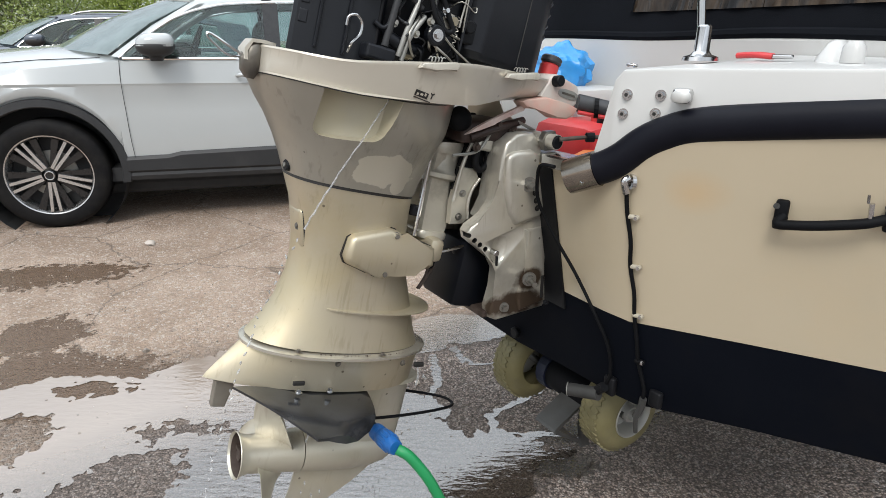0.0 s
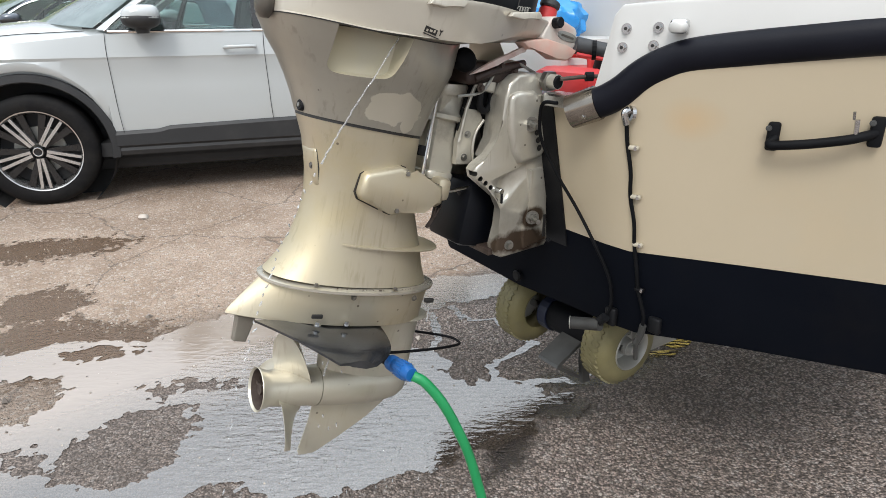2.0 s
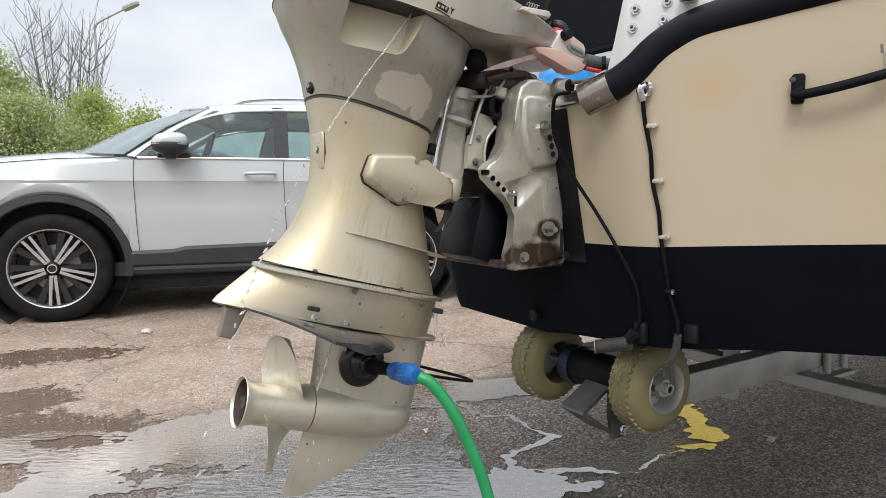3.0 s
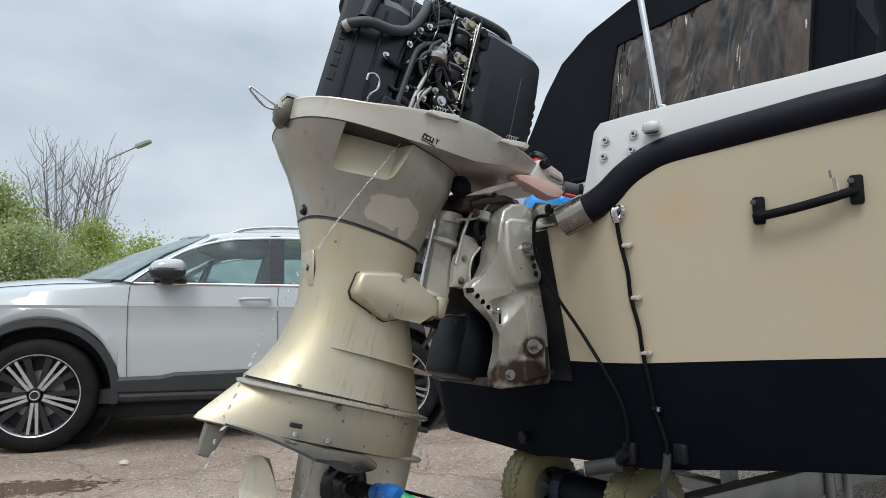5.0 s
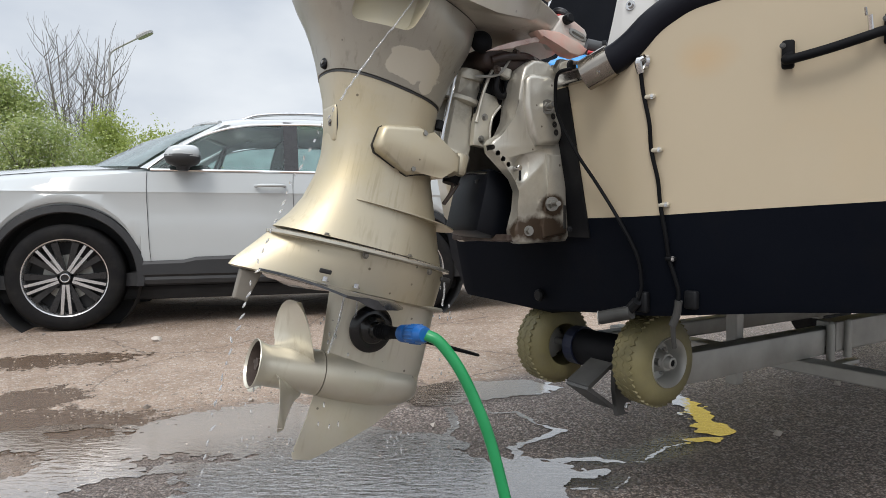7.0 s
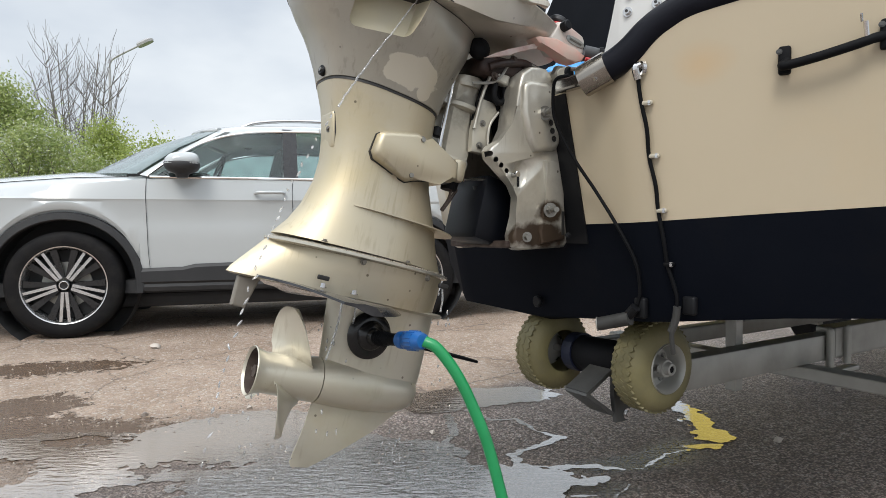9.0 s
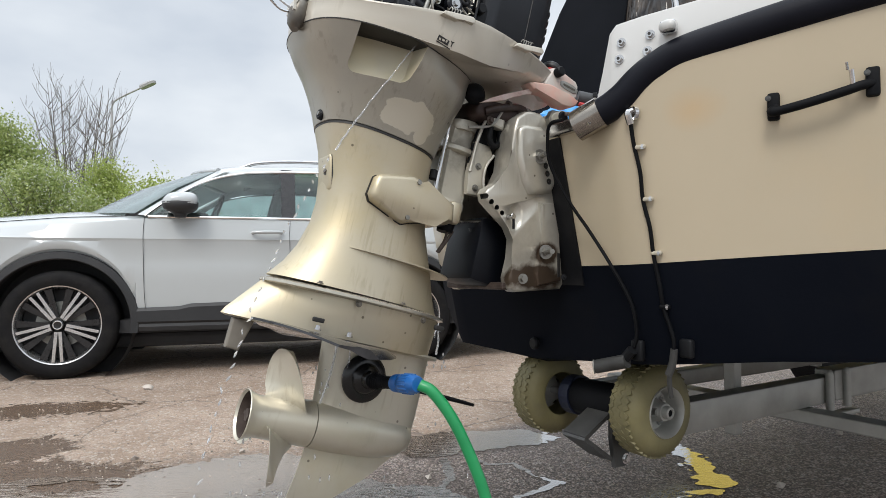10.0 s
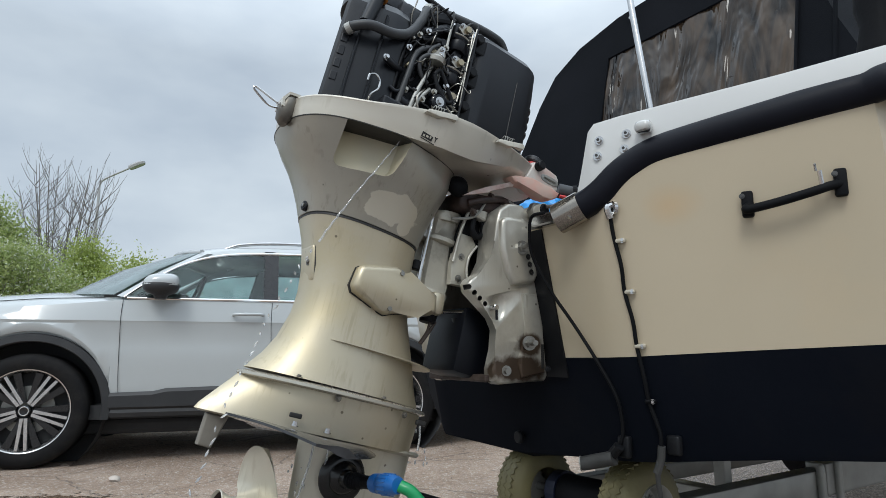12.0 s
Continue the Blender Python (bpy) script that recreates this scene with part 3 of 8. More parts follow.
top_ring = [Vector((p.x, p.y, 1.098)) for p in hull_ring(lambda s, u, zb, zw: 1.1) if p.x > 1.5]
bm = bmesh.new()
bm.faces.new([bm.verts.new(p) for p in top_ring])
bmesh.ops.solidify(bm, geom=bm.faces[:], thickness=0.01)
part("foredeck", bm, M_WHITE, boat, "white gelcoat foredeck")


# rail along the transom wings
def rail_path(sgn):
    pts = []
    for t, z in [(0.222, 0.993), (0.245, 1.003), (0.270, 1.020), (0.297, 1.045), (0.325, 1.063), (0.368, 1.080), (0.45, 1.093), (0.523, 1.103), (0.59, 1.112), (0.65, 1.119), (0.70, 1.125)]:
        pts.append(Vector((-0.016 + (t - 0.269) * 0.415, -(t if sgn > 0 else -0.16 - t), z)))
    s_end = 0.745 if sgn > 0 else -0.905
    return pts + [Vector((0.32, -s_end + 0.012 * sgn, 1.138)), Vector((0.6, -s_end, 1.146)), Vector((1.6, -s_end - 0.04 * sgn, 1.16)), Vector((3.2, -s_end + 0.12 * sgn, 1.2))]


for sgn in (1, -1):
    rp = rail_path(sgn)
    part("rub_rail", tube(rp, 0.03, n=18, flat=(0.022, 0.0275)), M_RAIL, boat, "thick black rubber rub rail", 40)
    d = (rp[0] - rp[1]).normalized()
    cap_ = tube([rp[0] - d * 0.012, rp[0] + d * 0.02, rp[0] + d * 0.043], 0.034, n=16, flat=(0.025, 0.0305), steps=2)
    c_ob = part("rail_end_cap", cap_, M_CAP, boat, "polished steel end cap of the rail", 50)
    part("screw", bolt(rp[0] + Vector((-0.02, 0, -0.018)), (-1, 0, -0.3), 0.004, 0.004), M_STEEL, c_ob)


# white quarter mouldings above the rail, with the deck on top
def mould_u(s):
    return -0.018 + (s - 0.25) * 0.36


def quarter(sgn):
    f = lambda s: s if sgn > 0 else -0.16 - s
    aft = [(0.212, 1.0), (0.230, 1.08), (0.243, 1.145), (0.254, 1.158), (0.30, 1.162), (0.42, 1.166), (0.55, 1.170), (0.70, 1.178)]
    low = [(0.212, 0.985), (0.230, 1.0), (0.243, 1.01), (0.254, 1.0), (0.30, 1.028), (0.42, 1.066), (0.55, 1.090), (0.70, 1.112)]
    bm = bmesh.new()
    rows = []
    for (s, z), (_, zl) in zip(aft, low):
        u = mould_u(s)
        inn = -f(max(s, 0.254))
        rows.append([Vector((u, -f(s), zl)), Vector((u, -f(s), z - 0.006)), Vector((u + 0.002, -f(s), z - 0.002)), Vector((u + 0.007, -f(s), z)), Vector((0.455, inn, 1.178 if s > 0.25 else z)), Vector((0.455, inn, 0.82))])
    rows.append([Vector((p.x + (0.06 if i < 4 else 0), -f(0.735), p.z)) for i, p in enumerate(rows[-1])])
    rr = [[bm.verts.new(p) for p in r] for r in rows]
    for p, q in zip(rr, rr[1:]):
        for i in range(5):
            bm.faces.new((p[i], q[i], q[i + 1], p[i + 1]))
    # inner wall of the well
    bm.faces.new([bm.verts.new(p) for p in (Vector((0.03, -f(0.212), 0.84)), Vector((0.0, -f(0.212), 0.985)), Vector((0.006, -f(0.243), 1.145)), Vector((0.012, -f(0.254), 1.158)), Vector((0.455, -f(0.254), 1.178)), Vector((0.455, -f(0.254), 0.82)))])
    return bm


for sgn in (1, -1):
    part("deck_moulding", quarter(sgn), M_WHITE, boat, "white gelcoat deck moulding", 35)
    part("side_deck", box((1.4, -(0.58 if sgn > 0 else -0.74), 1.165), (1.9, 0.22, 0.03), bevel=0.012), M_WHITE, boat)

# motor well: transom top, floor and bulkhead
part("transom_cap", box((0.018, 0.08, 0.985), (0.05, 0.60, 0.02), bevel=0.004), M_ALU, boat, "aluminium cap strip on the transom")
part("cap_strip", box((-0.012, -0.165, 0.990), (0.045, 0.15, 0.026), bevel=0.005), M_STEEL, boat, "bright steel strip on the transom edge")
part("transom_inner", box((0.05, 0.08, 0.88), (0.03, 0.62, 0.19)), M_WHITE, boat)
part("well_floor", box((0.29, 0.08, 0.80), (0.36, 0.58, 0.03)), M_WHITE, boat)
part("bulkhead", box((0.475, 0.08, 1.02), (0.03, 1.35, 0.39), bevel=0.01), M_WHITE, boat, "white bulkhead ahead of the motor well")
part("transom_pad", loft([[hull_pt(s, -0.012 - d, z) for s, d, z in ((0.103, 0, z), (0.103, 0.004, z), (-0.24, 0.004, z), (-0.24, 0, z))] for z in (0.672, 0.75, 0.85, 0.975)]), M_BLACKPL, boat, "black mounting pad behind the motor bracket")


# canvas top
def hoop(u, grow=1.0, lift=0.0):
    half = [(0.655, 1.21), (0.565, 1.33), (0.515, 1.44), (0.465, 1.57), (0.405, 1.67), (0.30, 1.735), (0.14, 1.775), (0.0, 1.785)]
    pts = [(-s, z) for s, z in half] + [(s, z) for s, z in half[-2::-1]]
    return [Vector((u + (z - 1.21) * 0.22, 0.04 + s * grow, z + (z - 1.21) * lift)) for s, z in pts]


bm = loft([hoop(0.47), hoop(0.9, 1.0, 0.03), hoop(1.5, 1.0, 0.02), hoop(2.2, 0.95, -0.1)], cap=(True, True), closed=False)
part("canvas_top", bm, M_CANVAS, boat, "black canvas cockpit cover", 40)


# ==== OUTBOARD MOTOR ====
motor = thing("outboard_motor", ENGINE, "champagne grey outboard motor, cowl off, tilted out on the transom", "outboard motor")

def tear(z, xr, xf, b, p=0.8, q=0.5, count=44, tilt=0.0):
    """A section pointed aft and rounded forward."""
    k = (p / (p + q)) ** p * (q / (p + q)) ** q
    half = []
    m_ = count // 2
    for i in range(m_ + 1):
        f = (1 - math.cos(math.pi * i / m_)) / 2
        half.append((xr + (xf - xr) * f, b * (max(f, 0.0) ** p) * (max(1 - f, 0.0) ** q) / k))
    ring = [(x, -w) for x, w in half] + [(x, w) for x, w in half[-2:0:-1]]
    return [Vector((x, y, z + tilt * (x - (xr + xf) / 2))) for x, y in ring]


def cut(ob, cutter, material):
    """Takes the cutter's shape out of a part; the new faces take the material."""
    me = bpy.data.meshes.new("tool")
    bmesh.ops.recalc_face_normals(cutter, faces=cutter.faces)
    cutter.to_mesh(me)
    cutter.free()
    me.materials.append(material)
    tool = new("tool", me)
    tool.matrix_world = ob.matrix_world.copy()
    bpy.context.view_layer.update()
    tool.matrix_world = ob.matrix_world
    mod = ob.modifiers.new("cut", "BOOLEAN")
    mod.operation, mod.object, mod.solver, mod.material_mode = "DIFFERENCE", tool, "EXACT", "TRANSFER"
    dg = bpy.context.evaluated_depsgraph_get()
    done = bpy.data.meshes.new_from_object(ob.evaluated_get(dg))
    ob.modifiers.clear()
    ob.data = done
    bpy.data.objects.remove(tool)


def patch_on(material, blobs_, color, edge=0.06, grain=28.0):
    """Adds worn patches of their own outline to a paint: rows of centre and half axes."""
    n, l = material.node_tree.nodes, material.node_tree.links
    b = n["Principled BSDF"]
    src = b.inputs["Base Color"].links[0].from_socket
    tc = n.new("ShaderNodeTexCoord")
    nz = n.new("ShaderNodeTexNoise")
    nz.inputs["Scale"].default_value, nz.inputs["Detail"].default_value = grain, 5.0
    l.new(tc.outputs["Object"], nz.inputs["Vector"])
    best = None
    for c, r in blobs_:
        mp = n.new("ShaderNodeMapping")
        mp.vector_type = "TEXTURE"
        mp.inputs["Location"].default_value, mp.inputs["Scale"].default_value = c, r
        l.new(tc.outputs["Object"], mp.inputs["Vector"])
        ln = n.new("ShaderNodeVectorMath")
        ln.operation = "LENGTH"
        l.new(mp.outputs["Vector"], ln.inputs[0])
        if best is None:
            best = ln.outputs["Value"]
        else:
            k = n.new("ShaderNodeMath")
            k.operation = "MINIMUM"
            l.new(best, k.inputs[0]), l.new(ln.outputs["Value"], k.inputs[1])
            best = k.outputs[0]
    ad = n.new("ShaderNodeMath")
    ad.operation = "MULTIPLY_ADD"
    l.new(nz.outputs["Fac"], ad.inputs[0])
    ad.inputs[1].default_value = 1.1
    l.new(best, ad.inputs[2])
    mr = n.new("ShaderNodeMapRange")
    mr.inputs["From Min"].default_value, mr.inputs["From Max"].default_value = 1.47 + edge / 2, 1.47 - edge / 2
    l.new(ad.outputs[0], mr.inputs["Value"])
    mx = n.new("ShaderNodeMix")
    mx.data_type = "RGBA"
    l.new(mr.outputs["Result"], mx.inputs["Factor"])
    l.new(src, mx.inputs["A"])
    mx.inputs["B"].default_value = (*color, 1)
    l.new(mx.outputs["Result"], b.inputs["Base Color"])


def weather(material, chip, streak, streaks=0.3):
    """Adds sparse small chips and thin dried run marks to a paint."""
    n, l = material.node_tree.nodes, material.node_tree.links
    b = n["Principled BSDF"]
    last = b.inputs["Base Color"].links[0].from_socket
    tc = n.new("ShaderNodeTexCoord")
    mp = n.new("ShaderNodeMapping")
    mp.inputs["Scale"].default_value = (1.0, 1.0, 0.07)
    l.new(tc.outputs["Object"], mp.inputs["Vector"])
    run = n.new("ShaderNodeTexNoise")
    run.inputs["Scale"].default_value, run.inputs["Detail"].default_value, run.inputs["Roughness"].default_value = 95.0, 4.0, 0.6
    l.new(mp.outputs["Vector"], run.inputs["Vector"])
    where = n.new("ShaderNodeTexNoise")
    where.inputs["Scale"].default_value, where.inputs["Detail"].default_value = 13.0, 3.0
    l.new(tc.outputs["Object"], where.inputs["Vector"])

    def span(v, a, c, hi=1.0):
        k = n.new("ShaderNodeMapRange")
        k.interpolation_type = "SMOOTHSTEP"
        for key, val in (("From Min", a), ("From Max", c), ("To Max", hi)):
            k.inputs[key].default_value = val
        l.new(v, k.inputs["Value"])
        return k.outputs["Result"]

    def times(a, c):
        k = n.new("ShaderNodeMath")
        k.operation = "MULTIPLY"
        l.new(a, k.inputs[0]), l.new(c, k.inputs[1])
        return k.outputs[0]

    spots = n.new("ShaderNodeTexVoronoi")
    spots.inputs["Scale"].default_value = 75.0
    l.new(tc.outputs["Object"], spots.inputs["Vector"])
    tone = n.new("ShaderNodeSeparateXYZ")
    l.new(spots.outputs["Color"], tone.inputs[0])
    chips = times(span(spots.outputs["Distance"], 0.24, 0.14, 0.8), span(tone.outputs["X"], 0.955, 0.965))
    for fac, color in ((times(span(run.outputs["Fac"], 0.52, 0.68, streaks), span(where.outputs["Fac"], 0.42, 0.62)), streak), (chips, chip)):
        mx = n.new("ShaderNodeMix")
        mx.data_type = "RGBA"
        l.new(fac, mx.inputs["Factor"])
        l.new(last, mx.inputs["A"])
        mx.inputs["B"].default_value = (*color, 1)
        last = mx.outputs["Result"]
    l.new(last, b.inputs["Base Color"])


weather(M_PAINT, (0.10, 0.08, 0.055), (0.36, 0.30, 0.20), 0.45)
weather(M_PAINT_UP, (0.08, 0.07, 0.055), (0.22, 0.20, 0.165), 0.5)
weather(M_LOWER, (0.13, 0.11, 0.085), (0.42, 0.37, 0.28), 0.45)
weather(M_PAN, (0.10, 0.08, 0.06), (0.34, 0.30, 0.23), 0.4)
weather(M_BRACKET, (0.07, 0.055, 0.04), (0.30, 0.26, 0.20), 0.5)
patch_on(M_PAINT_UP, [((-0.335, -0.115, -0.122), (0.052, 0.09, 0.028)), ((-0.300, -0.115, -0.115), (0.038, 0.09, 0.030)), ((-0.287, -0.11, -0.140), (0.016, 0.09, 0.016))], (0.56, 0.52, 0.43))
patch_on(M_CREAM, [((0.045, -0.375, 0.979), (0.06, 0.036, 0.030))], (0.55, 0.42, 0.265), 1.0, 9.0)
patch_on(M_BRACKET, [((-0.05, -0.06, 0.690), (0.085, 0.06, 0.030)), ((-0.02, -0.07, 0.738), (0.035, 0.05, 0.028))], (0.085, 0.06, 0.042), 0.35, 40.0)
patch_on(M_PAN, [((0.03, -0.15, 0.09), (0.10, 0.08, 0.035)), ((-0.10, -0.17, 0.05), (0.07, 0.06, 0.03))], (0.60, 0.56, 0.51), 0.9, 12.0)

# outline of the cowl pan: its rim and the seam under it
def curve(x, rows):
    for (a, p), (b, q) in zip(rows, rows[1:]):
        if x <= b:
            f = min(1.0, max(0.0, (x - a) / (b - a)))
            i = rows.index((a, p))
            sl = lambda k: (rows[min(k + 1, len(rows) - 1)][1] - rows[max(k - 1, 0)][1]) / (rows[min(k + 1, len(rows) - 1)][0] - rows[max(k - 1, 0)][0])
            m0, m1 = sl(i) * (b - a), sl(i + 1) * (b - a)
            return (2 * f ** 3 - 3 * f * f + 1) * p + (f ** 3 - 2 * f * f + f) * m0 + (3 * f * f - 2 * f ** 3) * q + (f ** 3 - f * f) * m1
    return rows[-1][1]


def pan_sec(rows, x_r, x_f, b, n=2.4):
    ring = []
    for i in range(72):
        t = 2 * math.pi * i / 72
        c, s_ = spow(math.cos(t), 2 / n), spow(math.sin(t), 2 / n)
        x = (x_r + x_f) / 2 + (x_f - x_r) / 2 * c
        f = (x - x_r) / (x_f - x_r)
        y = b * s_ * (1.0 - 0.34 * max(0.0, f - 0.45) / 0.55)
        ring.append(Vector((x, y, curve(x, rows))))
    return ring


RIM = [(-0.545, 0.031), (-0.45, 0.036), (-0.39, 0.049), (-0.30, 0.071), (-0.229, 0.085), (-0.143, 0.095), (0.075, 0.118)]
SEAM = [(-0.545, -0.010), (-0.43, -0.009), (-0.368, -0.003), (-0.30, 0.003), (-0.21, 0.018), (-0.16, 0.036), (-0.10, 0.058), (0.03, 0.076)]


# upper casing, flush with the pan at the seam
SEAM_B = 0.168
sk = [sec(-0.158, -0.331, 0.119, 0.097, 2.6, 72), sec(-0.13, -0.335, 0.127, 0.105, 2.6, 72), sec(-0.10, -0.340, 0.138, 0.117, 2.55, 72), sec(-0.07, -0.346, 0.151, 0.132, 2.5, 72), sec(-0.04, -0.352, 0.167, 0.148, 2.45, 72, tilt=0.02)]
top_ring_ = pan_sec(SEAM, -0.541, -0.165, SEAM_B)
for k in (0.35, 0.7):
    sk.append([a.lerp(b, k + 0.12 * k * (1 - k)) for a, b in zip(sk[4], top_ring_)])
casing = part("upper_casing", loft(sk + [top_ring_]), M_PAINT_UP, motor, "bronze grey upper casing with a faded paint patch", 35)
wedge = bmesh.new()
wv = [wedge.verts.new(p) for p in ((-0.456, -0.088, -0.082), (-0.354, -0.114, -0.070), (-0.346, -0.122, 0.045), (-0.466, -0.084, 0.045), (-0.468, -0.23, -0.098), (-0.342, -0.23, -0.090), (-0.322, -0.23, 0.045), (-0.480, -0.23, 0.045))]
for f in ((0, 1, 2, 3), (4, 5, 6, 7), (0, 1, 5, 4), (1, 2, 6, 5), (2, 3, 7, 6), (3, 0, 4, 7)):
    wedge.faces.new([wv[i] for i in f])
bmesh.ops.bevel(wedge, geom=[e for e in wedge.edges if max(v.co.y for v in e.verts) - min(v.co.y for v in e.verts) > 0.05], offset=0.016, segments=6, affect="EDGES", profile=0.5)
cut(casing, wedge, M_RECESS)
part("seam_gasket", loft([sec(-0.1632, -0.331, 0.1172, 0.0952, 2.6), sec(-0.1578, -0.331, 0.1172, 0.0952, 2.6)]), M_DECAL, motor)
plug = part("drain_plug", cyl((-0.448, -0.012, -0.146), (-0.459, -0.014, -0.146), 0.0105, n=18, bevel=0.002), M_BLACKPL, motor)
part("plug_slot", cyl((-0.458, -0.014, -0.146), (-0.461, -0.0142, -0.146), 0.004, n=8), M_ALU, plug)

leg = []
for z, x_r, x_f, b_, n_ in ((-0.162, -0.448, -0.214, 0.094, 2.6), (-0.20, -0.431, -0.211, 0.088, 2.6), (-0.25, -0.417, -0.203, 0.084, 2.5), (-0.30, -0.411, -0.189, 0.083, 2.4), (-0.34, -0.413, -0.172, 0.084, 2.4), (-0.39, -0.427, -0.150, 0.087, 2.3), (-0.425, -0.445, -0.135, 0.090, 2.2), (-0.456, -0.469, -0.118, 0.094, 2.1)):
    leg.append(sec(z, (x_r + x_f) / 2, (x_f - x_r) / 2, b_, n_))
part("leg", loft(leg), M_PAINT, motor, "champagne leg with yellowed paint", 35)

part("plate_gasket", box((-0.4095, -0.006, -0.248), (0.014, 0.0625, 0.0705), bevel=0.005, m=Matrix.Rotation(radians(-14), 4, "Y")), M_DECAL, motor)
ip = part("inspection_plate", box((-0.4110, -0.006, -0.248), (0.016, 0.061, 0.069), bevel=0.006, m=Matrix.Rotation(radians(-14), 4, "Y"), segments=3), M_PAINT, motor, "small bolted plate on the leg's rear edge", 40)
part("bolt", bolt((-0.417, -0.018, -0.247), (-1, -0.25, 0.25), 0.005, 0.005), M_LATCH, ip)

low = [tear(-0.461, -0.470, -0.110, 0.095, 0.72, 0.5), tear(-0.476, -0.482, -0.110, 0.094, 0.74, 0.5), tear(-0.505, -0.505, -0.111, 0.088, 0.80, 0.5), tear(-0.53, -0.525, -0.112, 0.082, 0.85, 0.5), tear(-0.540, -0.530, -0.112, 0.080, 0.85, 0.5), tear(-0.543, -0.522, -0.114, 0.074, 0.85, 0.5)]
ext = part("extension_case", loft(low), M_PAINT, motor, smooth=40)
# worn paint made paler than the leg's to carry the flange's highlight line
M_FLANGE = mat("worn_highlit_flange_paint", (0.60, 0.57, 0.49), 0.26, 0.65, (0.50, 0.47, 0.40), 14, 0.05, 150, grime=(0.20, 0.17, 0.12), grime_scale=22, grime_amount=0.5)
part("joint_flange", loft([sec(-0.4695, -0.288, 0.180, 0.101, 2.1, tilt=0.012), sec(-0.4665, -0.288, 0.190, 0.107, 2.1, tilt=0.012), sec(-0.4615, -0.288, 0.190, 0.107, 2.1, tilt=0.012), sec(-0.4585, -0.290, 0.178, 0.097, 2.1, tilt=0.012)]), M_FLANGE, motor, "worn joint flange, paler for its edge highlight", 30)
for p, d in (((-0.325, -0.096, -0.474), (0, -1, 0)), ((-0.19, -0.097, -0.474), (0.15, -1, 0))):
    part("bolt", bolt(p, d, 0.0040, 0.005), M_LATCH, motor)
for p in ((-0.24, -0.100, -0.4555), (-0.40, -0.086, -0.4555)):
    part("bolt", bolt(p, (0, 0, 1), 0.0040, 0.004), M_LATCH, motor)
dirt = random.Random(8)
bm = bmesh.new()
for k in range(26):
    a = math.radians(dirt.choice((-78, -62, -45, -95, -110)) + dirt.gauss(0, 11))
    q = Vector((-0.288 + 0.182 * spow(math.cos(a), 2 / 2.1), 0.100 * spow(math.sin(a), 2 / 2.1), -0.4580))
    bmesh.ops.create_icosphere(bm, subdivisions=1, radius=dirt.uniform(0.0006, 0.0017), matrix=Matrix.Translation(q))
tagged(part("dried_dirt", bm, M_RUSTY, motor, "specks of dried dirt on the flange"), kind="stuff")
for x in (-0.386,):
    part("slot", box((x, -0.0835, -0.517), (0.022, 0.006, 0.008), bevel=0.002), M_DECAL, motor)
part("water_outlet", box((-0.148, -0.091, -0.481), (0.022, 0.008, 0.010), bevel=0.003), M_DECAL, motor)


# spray fins round the front of the leg
def fin(z, x_back, grow, base, thick=0.004):
    z0, x0, a, b_, n_ = base
    ang = [math.radians(-118 + 236 * i / 40) for i in range(41)]
    rows = []
    for t in ang:
        f = max(0.0, 1 - abs(t) / math.radians(118)) ** 0.8
        w = 0.002 + grow * f
        c, s_ = spow(math.cos(t), 2 / n_), spow(math.sin(t), 2 / n_)
        inn = Vector((x0 + (a - 0.006) * c, (b_ - 0.006) * s_, 0))
        outp = Vector((x0 + (a + w * 1.3) * c, (b_ + w) * s_, 0))
        rows.append([Vector((p.x, p.y, z + dz)) for p, dz in ((inn, -thick / 2), (inn, thick / 2), (outp, 0.0012), (outp, -0.0012))])
    return loft(rows)


part("spray_fin", fin(-0.378, 0, 0.030, (-0.378, -0.288, 0.136, 0.086, 2.3)), M_PAINT, motor, smooth=30)

# mount cover on the leg's side
COVER = [(-0.355, -0.276), (-0.351, -0.243), (-0.343, -0.236), (-0.279, -0.217), (-0.262, -0.220), (-0.254, -0.228), (-0.205, -0.238), (-0.180, -0.243), (-0.174, -0.276), (-0.184, -0.284), (-0.215, -0.288), (-0.258, -0.302), (-0.276, -0.310), (-0.290, -0.307), (-0.348, -0.288)]
for sy in (-1, 1):
    mm = Matrix.Translation((0, -0.105, 0)) if sy < 0 else Matrix.Translation((0, 0.105, 0)) @ Matrix.Diagonal((1, -1, 1, 1))
    big = [((x + 0.262) * 1.022 - 0.262, (z + 0.258) * 1.05 - 0.258) for x, z in COVER]
    cov = part("mount_cover", plate(COVER, 0.045, bevel=0.010, m=mm), M_PAINT, motor, "champagne mount cover with two bolts", 50)
    part("gap", plate(big, 0.02, m=mm @ Matrix.Translation((0, 0.022, 0))), M_DECAL, cov)
    for x, z in ((-0.268, -0.228), (-0.276, -0.299)):
        part("bolt", bolt((x, sy * 0.100, z), (0, sy, 0), 0.005, 0.008), M_ALU, cov)
part("mount_nose", box((-0.163, 0, -0.252), (0.032, 0.17, 0.046), bevel=0.010), M_PAINT, motor, smooth=40)
part("mount_rubber", cyl((-0.163, -0.055, -0.262), (-0.163, -0.055, -0.290), 0.020, 0.016, n=18), M_RUBBER, motor)
part("ground_strap", tube([(-0.160, -0.062, -0.285), (-0.163, -0.063, -0.31), (-0.172, -0.06, -0.335)], 0.003, n=6), M_RUSTY, motor)
part("ground_strap", tube([(-0.148, -0.062, -0.285), (-0.158, -0.062, -0.31), (-0.169, -0.06, -0.335)], 0.003, n=6), M_RUSTY, motor)

